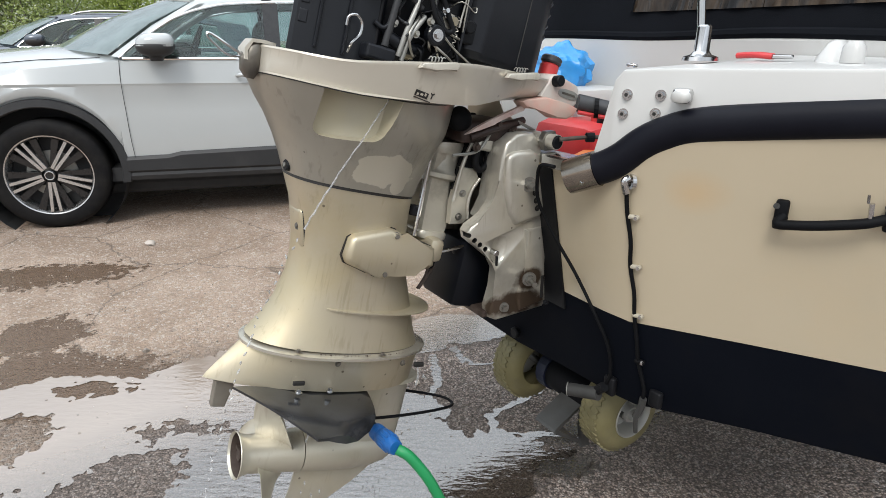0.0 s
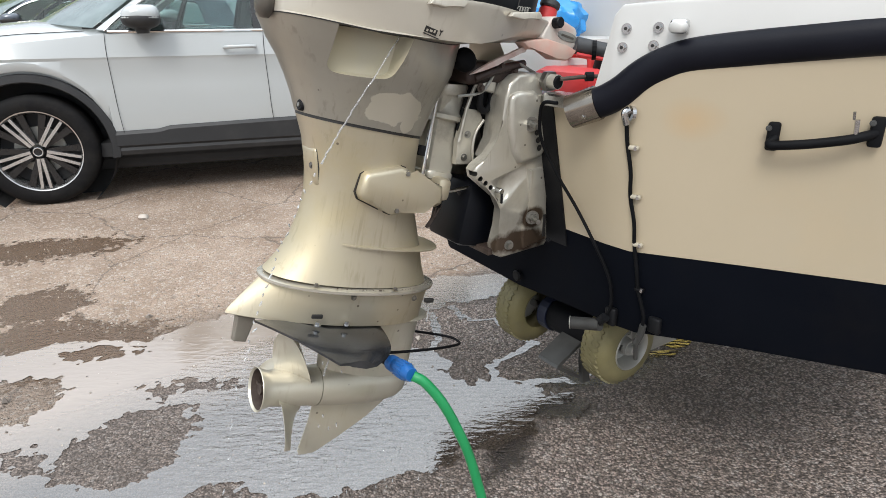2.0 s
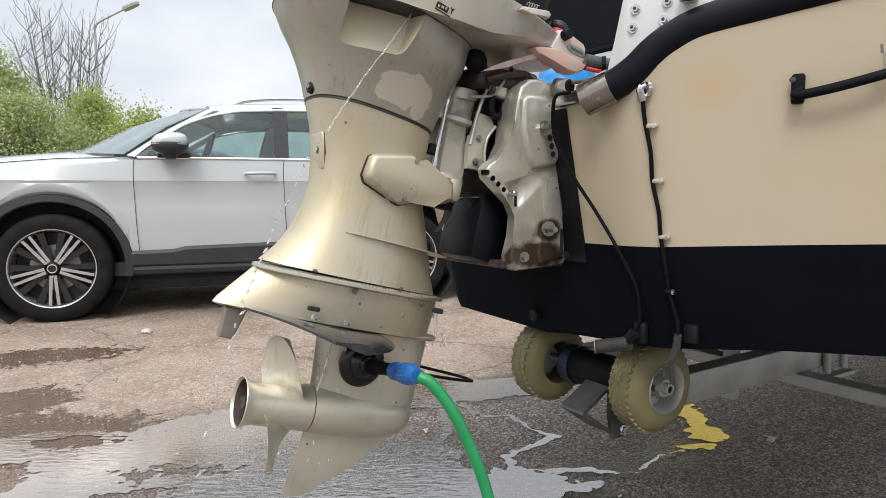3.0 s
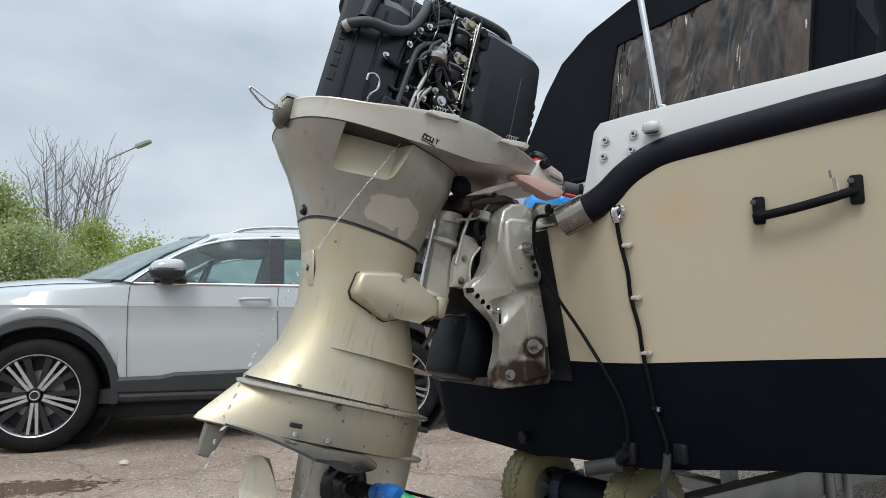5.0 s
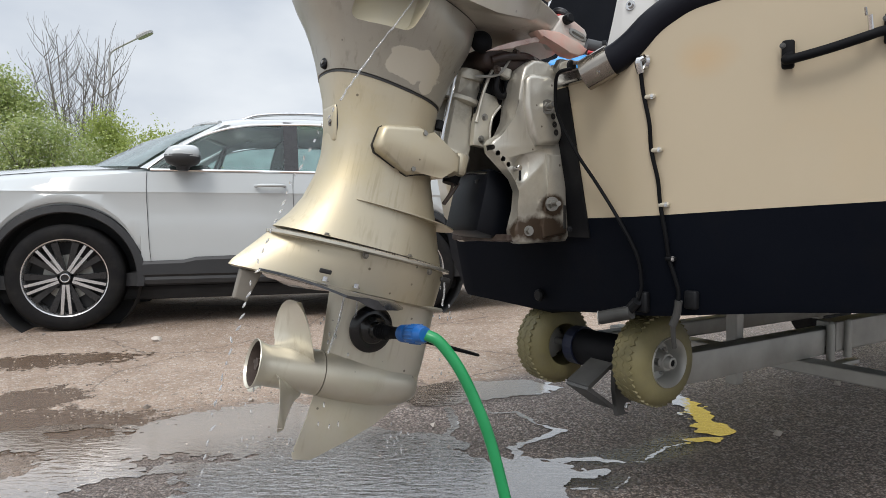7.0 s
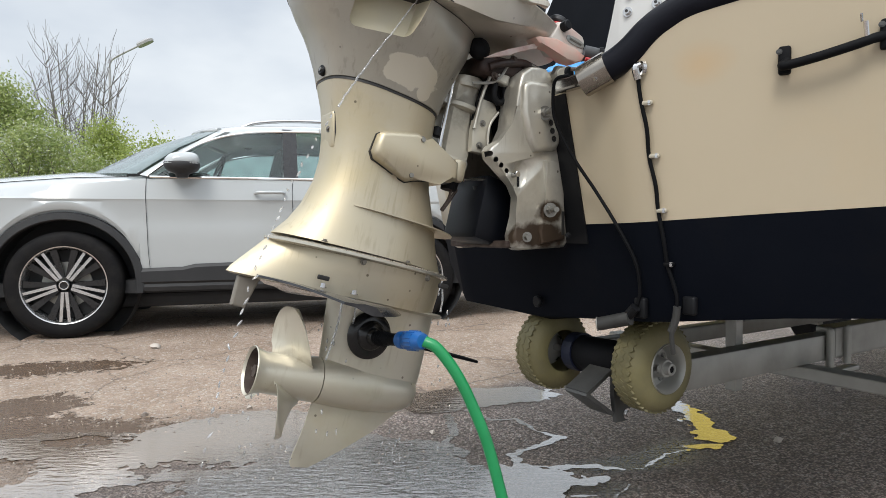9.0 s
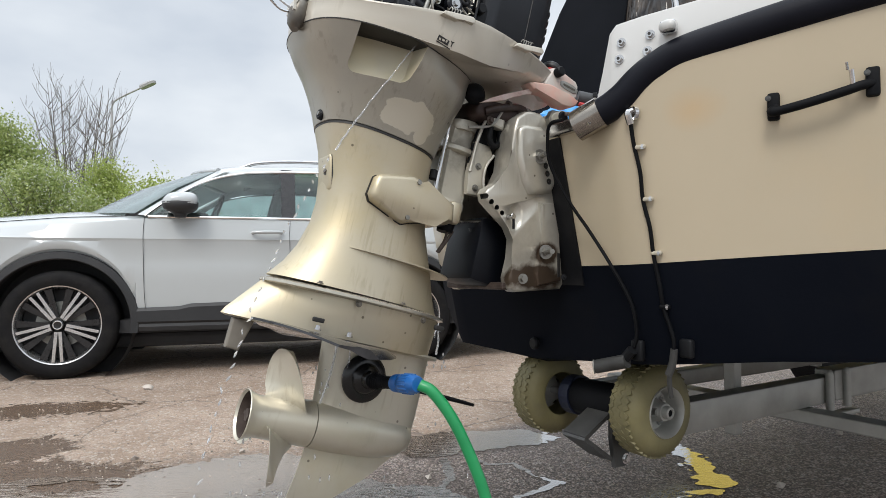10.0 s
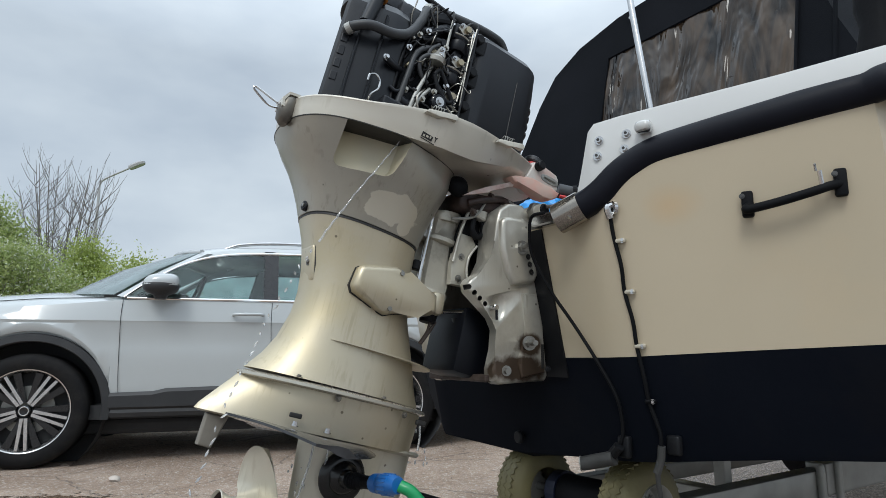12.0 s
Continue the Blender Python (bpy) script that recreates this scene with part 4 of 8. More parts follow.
# gearcase, skeg, tab
part("strut", loft([tear(-0.538, -0.339, -0.105, 0.047, 0.75, 0.5), tear(-0.60, -0.332, -0.105, 0.041, 0.75, 0.5), tear(-0.64, -0.328, -0.105, 0.040, 0.72, 0.5), tear(-0.665, -0.326, -0.106, 0.0395, 0.68, 0.48), tear(-0.70, -0.324, -0.109, 0.036, 0.66, 0.46)]), M_LOWER, motor, smooth=35)
part("cavitation_lip", loft([tear(-0.545, -0.35, -0.090, 0.058, 0.7, 0.5), tear(-0.540, -0.35, -0.086, 0.064, 0.7, 0.5), tear(-0.536, -0.35, -0.090, 0.058, 0.7, 0.5)]), M_LOWER, motor, smooth=30)
part("gearcase", spin([(0.0, 0.0425), (0.05, 0.0465), (0.11, 0.048), (0.155, 0.0455), (0.185, 0.039), (0.204, 0.028), (0.213, 0.014), (0.215, 0.001)], (-0.322, 0, -0.703), (1, 0, 0.0), n=40), M_LOWER, motor, smooth=50)
skeg = [[Vector((x, w, z)) for x, w in ((xr, 0.0015), (xr + (xf - xr) * 0.35, wd), (xf, 0.0015), (xf, -0.0015), (xr + (xf - xr) * 0.35, -wd), (xr, -0.0015))] for z, xr, xf, wd in ((-0.722, -0.318, -0.112, 0.013), (-0.755, -0.320, -0.147, 0.010), (-0.79, -0.323, -0.183, 0.008), (-0.83, -0.330, -0.240, 0.006), (-0.856, -0.335, -0.282, 0.004), (-0.865, -0.331, -0.298, 0.003))]
part("skeg", loft(skeg), M_LOWER, motor, smooth=40)
M_TAB = mat("dull_anode", (0.24, 0.22, 0.185), 0.5, 0.4, (0.18, 0.16, 0.135), 20, 0.2, 90)
part("trim_tab", plate([(-0.508, -0.545), (-0.470, -0.542), (-0.484, -0.598), (-0.508, -0.596)], 0.016, bevel=0.003, m=Matrix.Translation((0, -0.008, 0))), M_TAB, motor, "grey trim tab anode")

# propeller
prop = part("propeller_hub", spin([(0.004, 0.0405), (0.0, 0.0425), (0.03, 0.0405), (0.07, 0.038), (0.100, 0.0365), (0.112, 0.0395), (0.122, 0.0445), (0.1235, 0.0435), (0.119, 0.0408), (0.117, 0.0410)], (-0.324, 0, -0.703), (-1, 0, 0), n=40, cap=(True, False)), M_LOWER, motor, "champagne propeller hub with a hollow end", 35)
part("hub_bore", spin([(0.0, 0.0405), (0.012, 0.0375), (0.03, 0.0345), (0.06, 0.0325), (0.0605, 0.0005)], (-0.4425, 0, -0.703), (1, 0, 0), n=32, cap=(False, False)), M_RUSTY, prop, "dark hollow of the hub", 40)
part("hub_nut", cyl((-0.425, 0, -0.703), (-0.440, 0, -0.703), 0.012, n=6), M_RUSTY, prop)
part("hub_web", box((-0.433, 0, -0.703), (0.006, 0.064, 0.006)), M_RUSTY, prop)


def blade(phi):
    rows = []
    for i in range(17):
        f = i / 16
        r = 0.030 + 0.096 * math.sin(f * math.pi / 2)
        g_ = (r - 0.030) / 0.096
        chord = 0.114 * math.sqrt(max(0.0, 1 - g_ ** 2.6)) * (0.74 + 0.5 * g_) + 0.002
        beta = math.atan2(2 * math.pi * r, 0.26)
        lean = -0.12 * g_
        row = []
        for sgn in (1, -1):
            for j in range(11):
                u = (j / 10 if sgn > 0 else 1 - j / 10) - 0.5
                thick = (0.0046 * (1 - g_) + 0.0012) * (1 - (2 * u) ** 2) + 0.0004
                a = phi + u * chord * math.sin(beta) / r * (0.8 if r < 0.05 else 1.0) + lean
                x = -0.375 + u * chord * math.cos(beta) - 0.022 * g_ - 0.010 * (2 * u) ** 2 * g_
                row.append(Vector((x + sgn * thick, r * math.cos(a), -0.703 + r * math.sin(a))))
        rows.append(row)
    return loft(rows)


for deg in (110, 230, 350):
    part("blade", blade(radians(deg)), M_LOWER, prop, smooth=40)

# stabiliser fins bolted to the plate
M_FOIL = mat("scuffed_grey_plastic", (0.014, 0.015, 0.017), 0.17, 0.0, (0.03, 0.031, 0.034), 22, 0.10, 120, grime=(0.10, 0.10, 0.105), grime_scale=16, grime_amount=0.25, coat=0.3)
for sy in (-1, 1):
    rows = []
    for i in range(9):
        f = i / 8
        y = sy * (0.05 + 0.168 * f)
        xr = -0.490 + 0.095 * f
        xf = -0.232 - 0.035 * f - 0.055 * f ** 5
        zz = -0.540 + 0.004 * math.sin(f * 3.14) - 0.012 * f
        row = []
        for x, dz in ((xr, 0.004), (xr + 0.02, 0.005), ((xr + xf) / 2, 0.007 - 0.012 * (1 - f)), (xf - 0.02, 0.006 - 0.01 * (1 - f)), (xf, -0.006), (xf - 0.02, -0.009), ((xr + xf) / 2, -0.006), (xr + 0.02, -0.001), (xr, 0.0)):
            row.append(Vector((x, y, zz + dz)))
        rows.append(row)
    foil = part("stabiliser_fin", loft(rows), M_FOIL, motor, "dark grey plastic stabiliser fin", 50)
    for x in (-0.385, -0.325):
        part("bolt", bolt((x, sy * 0.088, -0.534), (0, 0, 1), 0.0045, 0.008), M_STEEL, foil)

# cowl pan
lift = lambda rows, d: [(x, z + d) for x, z in rows]
blend = lambda f: [(x, z + (curve(x, SEAM) - z) * f) for x, z in RIM]
part("pan_seam", loft([pan_sec(lift(SEAM, -0.0009), -0.5414, -0.1650, SEAM_B + 0.0005), pan_sec(lift(SEAM, 0.0009), -0.5418, -0.1650, SEAM_B + 0.0009)]), M_DECAL, motor)
pan = [pan_sec(lift(SEAM, 0.001), -0.541, -0.165, SEAM_B), pan_sec(lift(SEAM, 0.004), -0.543, 0.052, SEAM_B + 0.005), pan_sec(blend(0.5), -0.546, 0.064, 0.181), pan_sec(blend(0.12), -0.546, 0.070, 0.186), pan_sec(lift(RIM, -0.003), -0.547, 0.073, 0.1875), pan_sec(RIM, -0.546, 0.072, 0.187), pan_sec(lift(RIM, 0.0005), -0.540, 0.066, 0.181), pan_sec(lift(RIM, -0.026), -0.534, 0.060, 0.175)]
panob = part("cowl_pan", loft(pan), M_PAN, motor, "light champagne lower cowl pan with scuffed rim", 35)
pan_bm = bmesh.new()
pan_bm.from_mesh(panob.data)
pan_tree = BVHTree.FromBMesh(pan_bm)
pan_bm.free()


def panob_side(x, z):
    """The place on the pan's starboard side."""
    return pan_tree.ray_cast(Vector((x, -0.4, z)), Vector((0, 1, 0)))[:2]


for nm, x, z, w, h, m_ in (("label_plate", -0.322, 0.0160, 0.023, 0.0095, M_DECAL), ("decal_mark", -0.322, 0.0160, 0.005, 0.0035, M_PAN), ("decal_mark", -0.3155, 0.0165, 0.003, 0.0045, M_PAN), ("decal_mark", -0.329, 0.0155, 0.0035, 0.004, M_PAN), ("decal_text_bar", -0.319, 0.0085, 0.030, 0.0016, M_DECAL), ("decal_arrow", -0.3035, 0.0165, 0.0016, 0.009, M_DECAL), ("decal_arrow", -0.3053, 0.0200, 0.0015, 0.0042, M_DECAL), ("decal_arrow", -0.3017, 0.0200, 0.0015, 0.0042, M_DECAL)):
    hit_, nor_ = panob_side(x, z)
    nor_ = -nor_ if nor_.y > 0 else nor_
    along = Vector((0, 0, 1)).cross(nor_).normalized()
    frame_ = Matrix((along, -nor_, nor_.cross(along) * -1)).transposed().to_4x4()
    turn_ = Matrix.Rotation({-0.3053: 0.7, -0.3017: -0.7}.get(x, -0.1), 4, "Y")
    part(nm, box(hit_ + nor_ * (0.0010 if m_ is M_PAN else 0.0004), (w, 0.0012, h), m=frame_ @ turn_), m_, panob, "dark decal with a small arrow" if nm == "label_plate" else "")
# latches along the rim
for x, y in ((-0.310, -0.186), (-0.134, -0.170)):
    z = curve(x, RIM) - 0.004
    lt = part("rim_latch", plate([(-0.036, -0.006), (-0.030, 0.001), (0.030, 0.006), (0.036, 0.000), (0.030, -0.008), (0.010, -0.004), (-0.006, -0.010)], 0.010, bevel=0.002, m=Matrix.Translation((x, y - 0.006, z)) @ Matrix.Rotation(radians(-11), 4, "Y")), M_PAN, panob, "worn metal latch on the rim", 50)
    part("latch_spring", tube([(x + 0.004 + k * 0.0011, y - 0.008 + 0.003 * math.cos(k * 1.2), z + 0.004 + k * 0.0002 + 0.0042 * math.sin(k * 1.2)) for k in range(24)], 0.0009, n=5, steps=2), M_GALV, lt)
# rear latch and its wire
rl = part("rear_latch", loft([sec(z, x_, a_, b_, 2.6, 20, y0=-0.03) for z, x_, a_, b_ in ((-0.022, -0.546, 0.006, 0.012), (-0.012, -0.548, 0.013, 0.020), (0.010, -0.549, 0.016, 0.023), (0.024, -0.548, 0.014, 0.022), (0.033, -0.545, 0.008, 0.016))]), M_LATCH, motor, "worn rear cowl latch", 50)
part("latch_strap", loft([[Vector((x_, -0.03 + y_, z)) for y_ in (-0.020, -0.017, 0.017, 0.020)] + [Vector((x_ - dx, -0.03 + y_, z - dz)) for y_ in (0.020, 0.017, -0.017, -0.020)] for x_, z, dx, dz in ((-0.562, 0.004, -0.005, 0.0), (-0.565, 0.020, -0.005, 0.003), (-0.556, 0.036, -0.002, 0.005), (-0.538, 0.0385, 0.0, 0.005), (-0.520, 0.038, 0.0, 0.005))]), M_PAN, rl, "bent metal strap over the rim", 40)
part("wire_loop", tube([(-0.551, -0.025, 0.012), (-0.578, -0.025, 0.004), (-0.606, -0.022, 0.018), (-0.614, -0.022, 0.025), (-0.609, -0.022, 0.028), (-0.578, -0.03, 0.016), (-0.550, -0.035, 0.006)], 0.002, n=6, steps=4), M_STEEL, rl)
# carrying lever at the pan's front
M_LEVER = mat("off_white_lever_paint", (0.60, 0.575, 0.53), 0.38, 0.1, (0.55, 0.49, 0.44), 16, 0.05, 150, grime=(0.60, 0.30, 0.24), grime_scale=14, grime_amount=0.5)
lev = part("front_lever", plate([(-0.038, 0.074), (-0.024, 0.116), (-0.008, 0.122), (0.046, 0.114), (0.054, 0.106), (0.057, 0.080), (0.048, 0.068), (-0.01, 0.056)], 0.05, bevel=0.006, m=Matrix.Translation((0, -0.118, 0.0))), M_LEVER, motor, "pale lever at the front of the pan", 50)
oval = [(0.027 + 0.026 * spow(math.cos(k * math.pi / 10), 0.7), 0.092 + 0.0085 * spow(math.sin(k * math.pi / 10), 0.7)) for k in range(20)]
part("oval_badge", plate(oval, 0.004, bevel=0.001, m=Matrix.Translation((0, -0.1195, 0))), M_GALV, lev, smooth=40)
part("badge_bar", box((0.027, -0.1198, 0.092), (0.034, 0.001, 0.004)), M_LATCH, lev)
part("black_knob", cyl((-0.012, -0.116, 0.108), (-0.012, -0.134, 0.110), 0.0105, n=18, bevel=0.002), M_BLACKPL, lev)
part("pinkish_guard", plate([(-0.082, 0.056), (-0.068, 0.064), (-0.026, 0.077), (0.030, 0.077), (0.058, 0.074), (0.050, 0.058), (0.036, 0.049), (0.008, 0.044), (-0.030, 0.054), (-0.066, 0.047)], 0.03, bevel=0.004, m=Matrix.Translation((0, -0.124, -0.002))), M_PINK, lev, "pinkish red guard under the lever", 50)
M_SEAL = mat("torn_pale_rubber", (0.62, 0.52, 0.48), 0.55, 0.0, (0.52, 0.36, 0.32), 40, 0.2, 120, grime=(0.25, 0.15, 0.12), grime_scale=30, grime_amount=0.6)
part("torn_seal", plate([(-0.178, -0.028), (-0.160, -0.012), (-0.130, 0.010), (-0.098, 0.030), (-0.068, 0.050), (-0.058, 0.052), (-0.062, 0.040), (-0.080, 0.033), (-0.088, 0.024), (-0.112, 0.012), (-0.120, 0.002), (-0.150, -0.014)], 0.008, bevel=0.002, m=Matrix.Translation((0, -0.110, 0))), M_SEAL, motor, "torn pale pinkish rubber seal")
part("rubber_grommet", spin([(0, 0.004), (0.002, 0.017), (0.008, 0.022), (0.018, 0.023), (0.026, 0.018), (0.030, 0.010), (0.031, 0.001)], (-0.176, -0.066, -0.006), (-0.2, -1, 0.25), n=20), M_RUBBER, motor, "black rubber grommet", 50)
M_BOOT_VOID = mat("greasy_boot_and_void", (0.022, 0.014, 0.012), 0.5, 0.0, (0.05, 0.03, 0.025), 30, 0.3, 150)
# dark block added in place of the deep shade under the pan
part("void_block", box((-0.105, -0.02, -0.012), (0.13, 0.13, 0.042), bevel=0.012, m=Matrix.Rotation(radians(-12), 4, "Y")), M_BOOT_VOID, motor, "dark block filling the shaded void under the pan", 50)
part("steering_boot", tube([(-0.15, -0.085, -0.03), (-0.12, -0.092, -0.012), (-0.07, -0.085, 0.010), (-0.02, -0.06, 0.025)], 0.008, n=12), M_BOOT_VOID, motor, "dark red-brown greasy boot", 60)
for x, y, z in ((-0.135, -0.088, -0.045), (-0.10, -0.09, 0.004), (-0.06, -0.085, 0.0)):
    part("rusty_nut", bolt((x, y, z), (0.2, -1, 0.1), 0.006, 0.008), M_RUSTY, motor)
part("cable", tube([(-0.17, -0.07, -0.07), (-0.125, -0.085, -0.05), (-0.10, -0.085, 0.0), (-0.06, -0.08, 0.02), (0.0, -0.08, 0.012)], 0.003, n=6), M_GALV, motor)

# powerhead
before_ = set(motor.children)
M_ENGINE = mat("satin_black_engine", (0.006, 0.007, 0.010), 0.36, 0.0, (0.009, 0.0105, 0.014), 10, 0.06, 120, spec=0.32)
M_ENGINE2 = mat("grey_black_cover", (0.009, 0.0105, 0.014), 0.42, 0.0, (0.014, 0.0155, 0.02), 8, 0.1, 250, spec=0.32)
M_BRASS = mat("brass_fittings", (0.42, 0.36, 0.24), 0.35, 0.8, (0.3, 0.26, 0.2), 60)
M_ZINC = mat("zinc_linkage", (0.45, 0.43, 0.38), 0.32, 0.85, (0.36, 0.34, 0.3), 60)
part("crankcase", box((-0.295, 0.0, 0.19), (0.19, 0.20, 0.27), bevel=0.02), M_ENGINE, motor, smooth=40)
def rear_ring(z, k=1.0):
    ring = [(-0.484, -0.074), (-0.489, -0.085), (-0.485, -0.093), (-0.476, -0.097), (-0.400, -0.122), (-0.390, -0.124), (-0.362, -0.122), (-0.356, -0.116), (-0.356, 0.110), (-0.372, 0.116), (-0.400, 0.108), (-0.436, 0.070), (-0.445, 0.055)]
    return [Vector((-0.411 + (x + 0.41) * k, y * k, z)) for x, y in ring]


rc = part("rear_cover", loft([rear_ring(0.03), rear_ring(0.245), rear_ring(0.262, 0.975), rear_ring(0.285, 0.84), rear_ring(0.294, 0.70)]), M_ENGINE, motor, "satin black rear engine cover", 22)
for k in range(5):
    part("raised_mark", box((-0.4770, -0.0965, 0.085 + 0.028 * k), (0.013, 0.004, 0.019), bevel=0.0015, m=Matrix.Rotation(radians(-18), 4, "Z")), M_ENGINE2, rc)
for f in (0.42, 0.95):
    part("cover_rib", tube([(-0.488 + 0.076 * f, -0.097 - 0.025 * f, z) for z in (0.045, 0.14, 0.245)], 0.003, n=6), M_ENGINE, rc, smooth=60)
part("flywheel_cover", spin([(0.0, 0.074), (0.004, 0.084), (0.026, 0.086), (0.036, 0.080), (0.044, 0.066), (0.047, 0.03), (0.047, 0.001)], (-0.390, 0.0, 0.296), (0.06, 0, 1), n=48), M_ENGINE2, motor, "round black flywheel cover", 40)
part("belt_cover", box((-0.27, 0.0, 0.325), (0.18, 0.13, 0.04), bevel=0.018), M_ENGINE2, motor, smooth=40)
neck = part("oil_filler", cyl((-0.452, -0.112, 0.21), (-0.440, -0.106, 0.285), 0.0135, n=20), M_ENGINE, motor, smooth=40)
part("filler_cap", spin([(0, 0.0165), (0.003, 0.019), (0.014, 0.018), (0.026, 0.015), (0.030, 0.012), (0.030, 0.001)], (-0.440, -0.106, 0.280), (0.22, 0.0, 1), n=20), M_AMBER, neck, "amber oil filler cap", 40)
part("breather_hose", tube([(-0.482, -0.100, 0.180), (-0.472, -0.116, 0.189), (-0.445, -0.132, 0.199), (-0.405, -0.136, 0.204), (-0.370, -0.132, 0.226), (-0.348, -0.125, 0.272), (-0.337, -0.118, 0.312), (-0.320, -0.105, 0.332), (-0.270, -0.095, 0.350), (-0.190, -0.085, 0.372), (-0.130, -0.075, 0.382), (-0.105, -0.07, 0.368)], 0.0098, n=12), M_HOSEBLK, motor, "thick grey breather hose", 60)
for p, q in (((-0.338, -0.117, 0.309), (-0.334, -0.115, 0.319)), ((-0.480, -0.104, 0.182), (-0.475, -0.112, 0.187))):
    part("hose_clip", cyl(p, q, 0.0112, n=16), M_GALV, motor)
inlet = [sec(z, x0, a_, b_, 6.5, 52) for z, x0, a_, b_ in ((0.100, -0.106, 0.096, 0.118), (0.112, -0.111, 0.101, 0.126), (0.27, -0.111, 0.101, 0.126), (0.325, -0.111, 0.097, 0.122), (0.350, -0.112, 0.088, 0.10), (0.362, -0.118, 0.066, 0.07))]
for r in inlet:
    for p in r:
        if p.x > -0.06:
            p.y *= 1 - 0.55 * ((p.x + 0.06) / 0.10) ** 1.3
box_ob = part("air_box", loft(inlet), M_ENGINE2, motor, "grey-black plastic intake box", 35)
for k in range(4):
    edge_ = [Vector((p.x, p.y, 0.178 + 0.020 * k)) for p in inlet[2] if p.y < -0.01 and p.x > -0.035]
    part("rib", tube(edge_[::-1] if edge_[0].x > edge_[-1].x else edge_, 0.0032, n=6, steps=2), M_ENGINE2, box_ob, smooth=60)
part("box_seam", tube([(-0.090, -0.1262, 0.112), (-0.090, -0.1262, 0.2), (-0.090, -0.1262, 0.27)], 0.0012, n=5), M_DECAL, box_ob)
for z in (0.309, 0.226, 0.144):
    kn = part("box_knob", cyl((-0.210, -0.112, z), (-0.210, -0.138, z), 0.0105, n=18, bevel=0.002), M_BLACKPL, motor)
    part("knob_bracket", box((-0.198, -0.118, z - 0.006), (0.03, 0.008, 0.04), bevel=0.004), M_BLACKPL, kn)
# carburettors
for z in (0.295, 0.215, 0.135):
    cb = part("carburettor", box((-0.252, -0.112, z), (0.046, 0.05, 0.040), bevel=0.008), M_ENGINE, motor, "dark carburettor with brass linkage", 40)
    part("float_bowl", spin([(0, 0.016), (0.006, 0.020), (0.022, 0.020), (0.026, 0.016)], (-0.252, -0.122, z - 0.042), (0, 0, 1), n=20), M_ENGINE, cb, smooth=40)
    part("bowl_clip", tube([(-0.275, -0.140, z - 0.012), (-0.255, -0.146, z - 0.014), (-0.228, -0.140, z - 0.016)], 0.002, n=6), M_ZINC, cb)
    part("lever_plate", plate([(-0.272, z + 0.002), (-0.262, z + 0.018), (-0.248, z + 0.016), (-0.245, z), (-0.256, z - 0.008)], 0.003, m=Matrix.Translation((0, -0.143, 0))), M_ZINC, cb)
    part("lever_bush", cyl((-0.250, -0.138, z + 0.006), (-0.250, -0.150, z + 0.006), 0.007, n=14), M_BRASS, cb)
    part("screw", bolt((-0.264, -0.144, z + 0.010), (0, -1, 0), 0.003, 0.005), M_STEEL, cb)
    part("spring", tube([(-0.240 + 0.003 * math.cos(k * 1.6), -0.145 + 0.003 * math.sin(k * 1.6), z - 0.03 + k * 0.0022) for k in range(22)], 0.0009, n=4, steps=1), M_ZINC, cb)
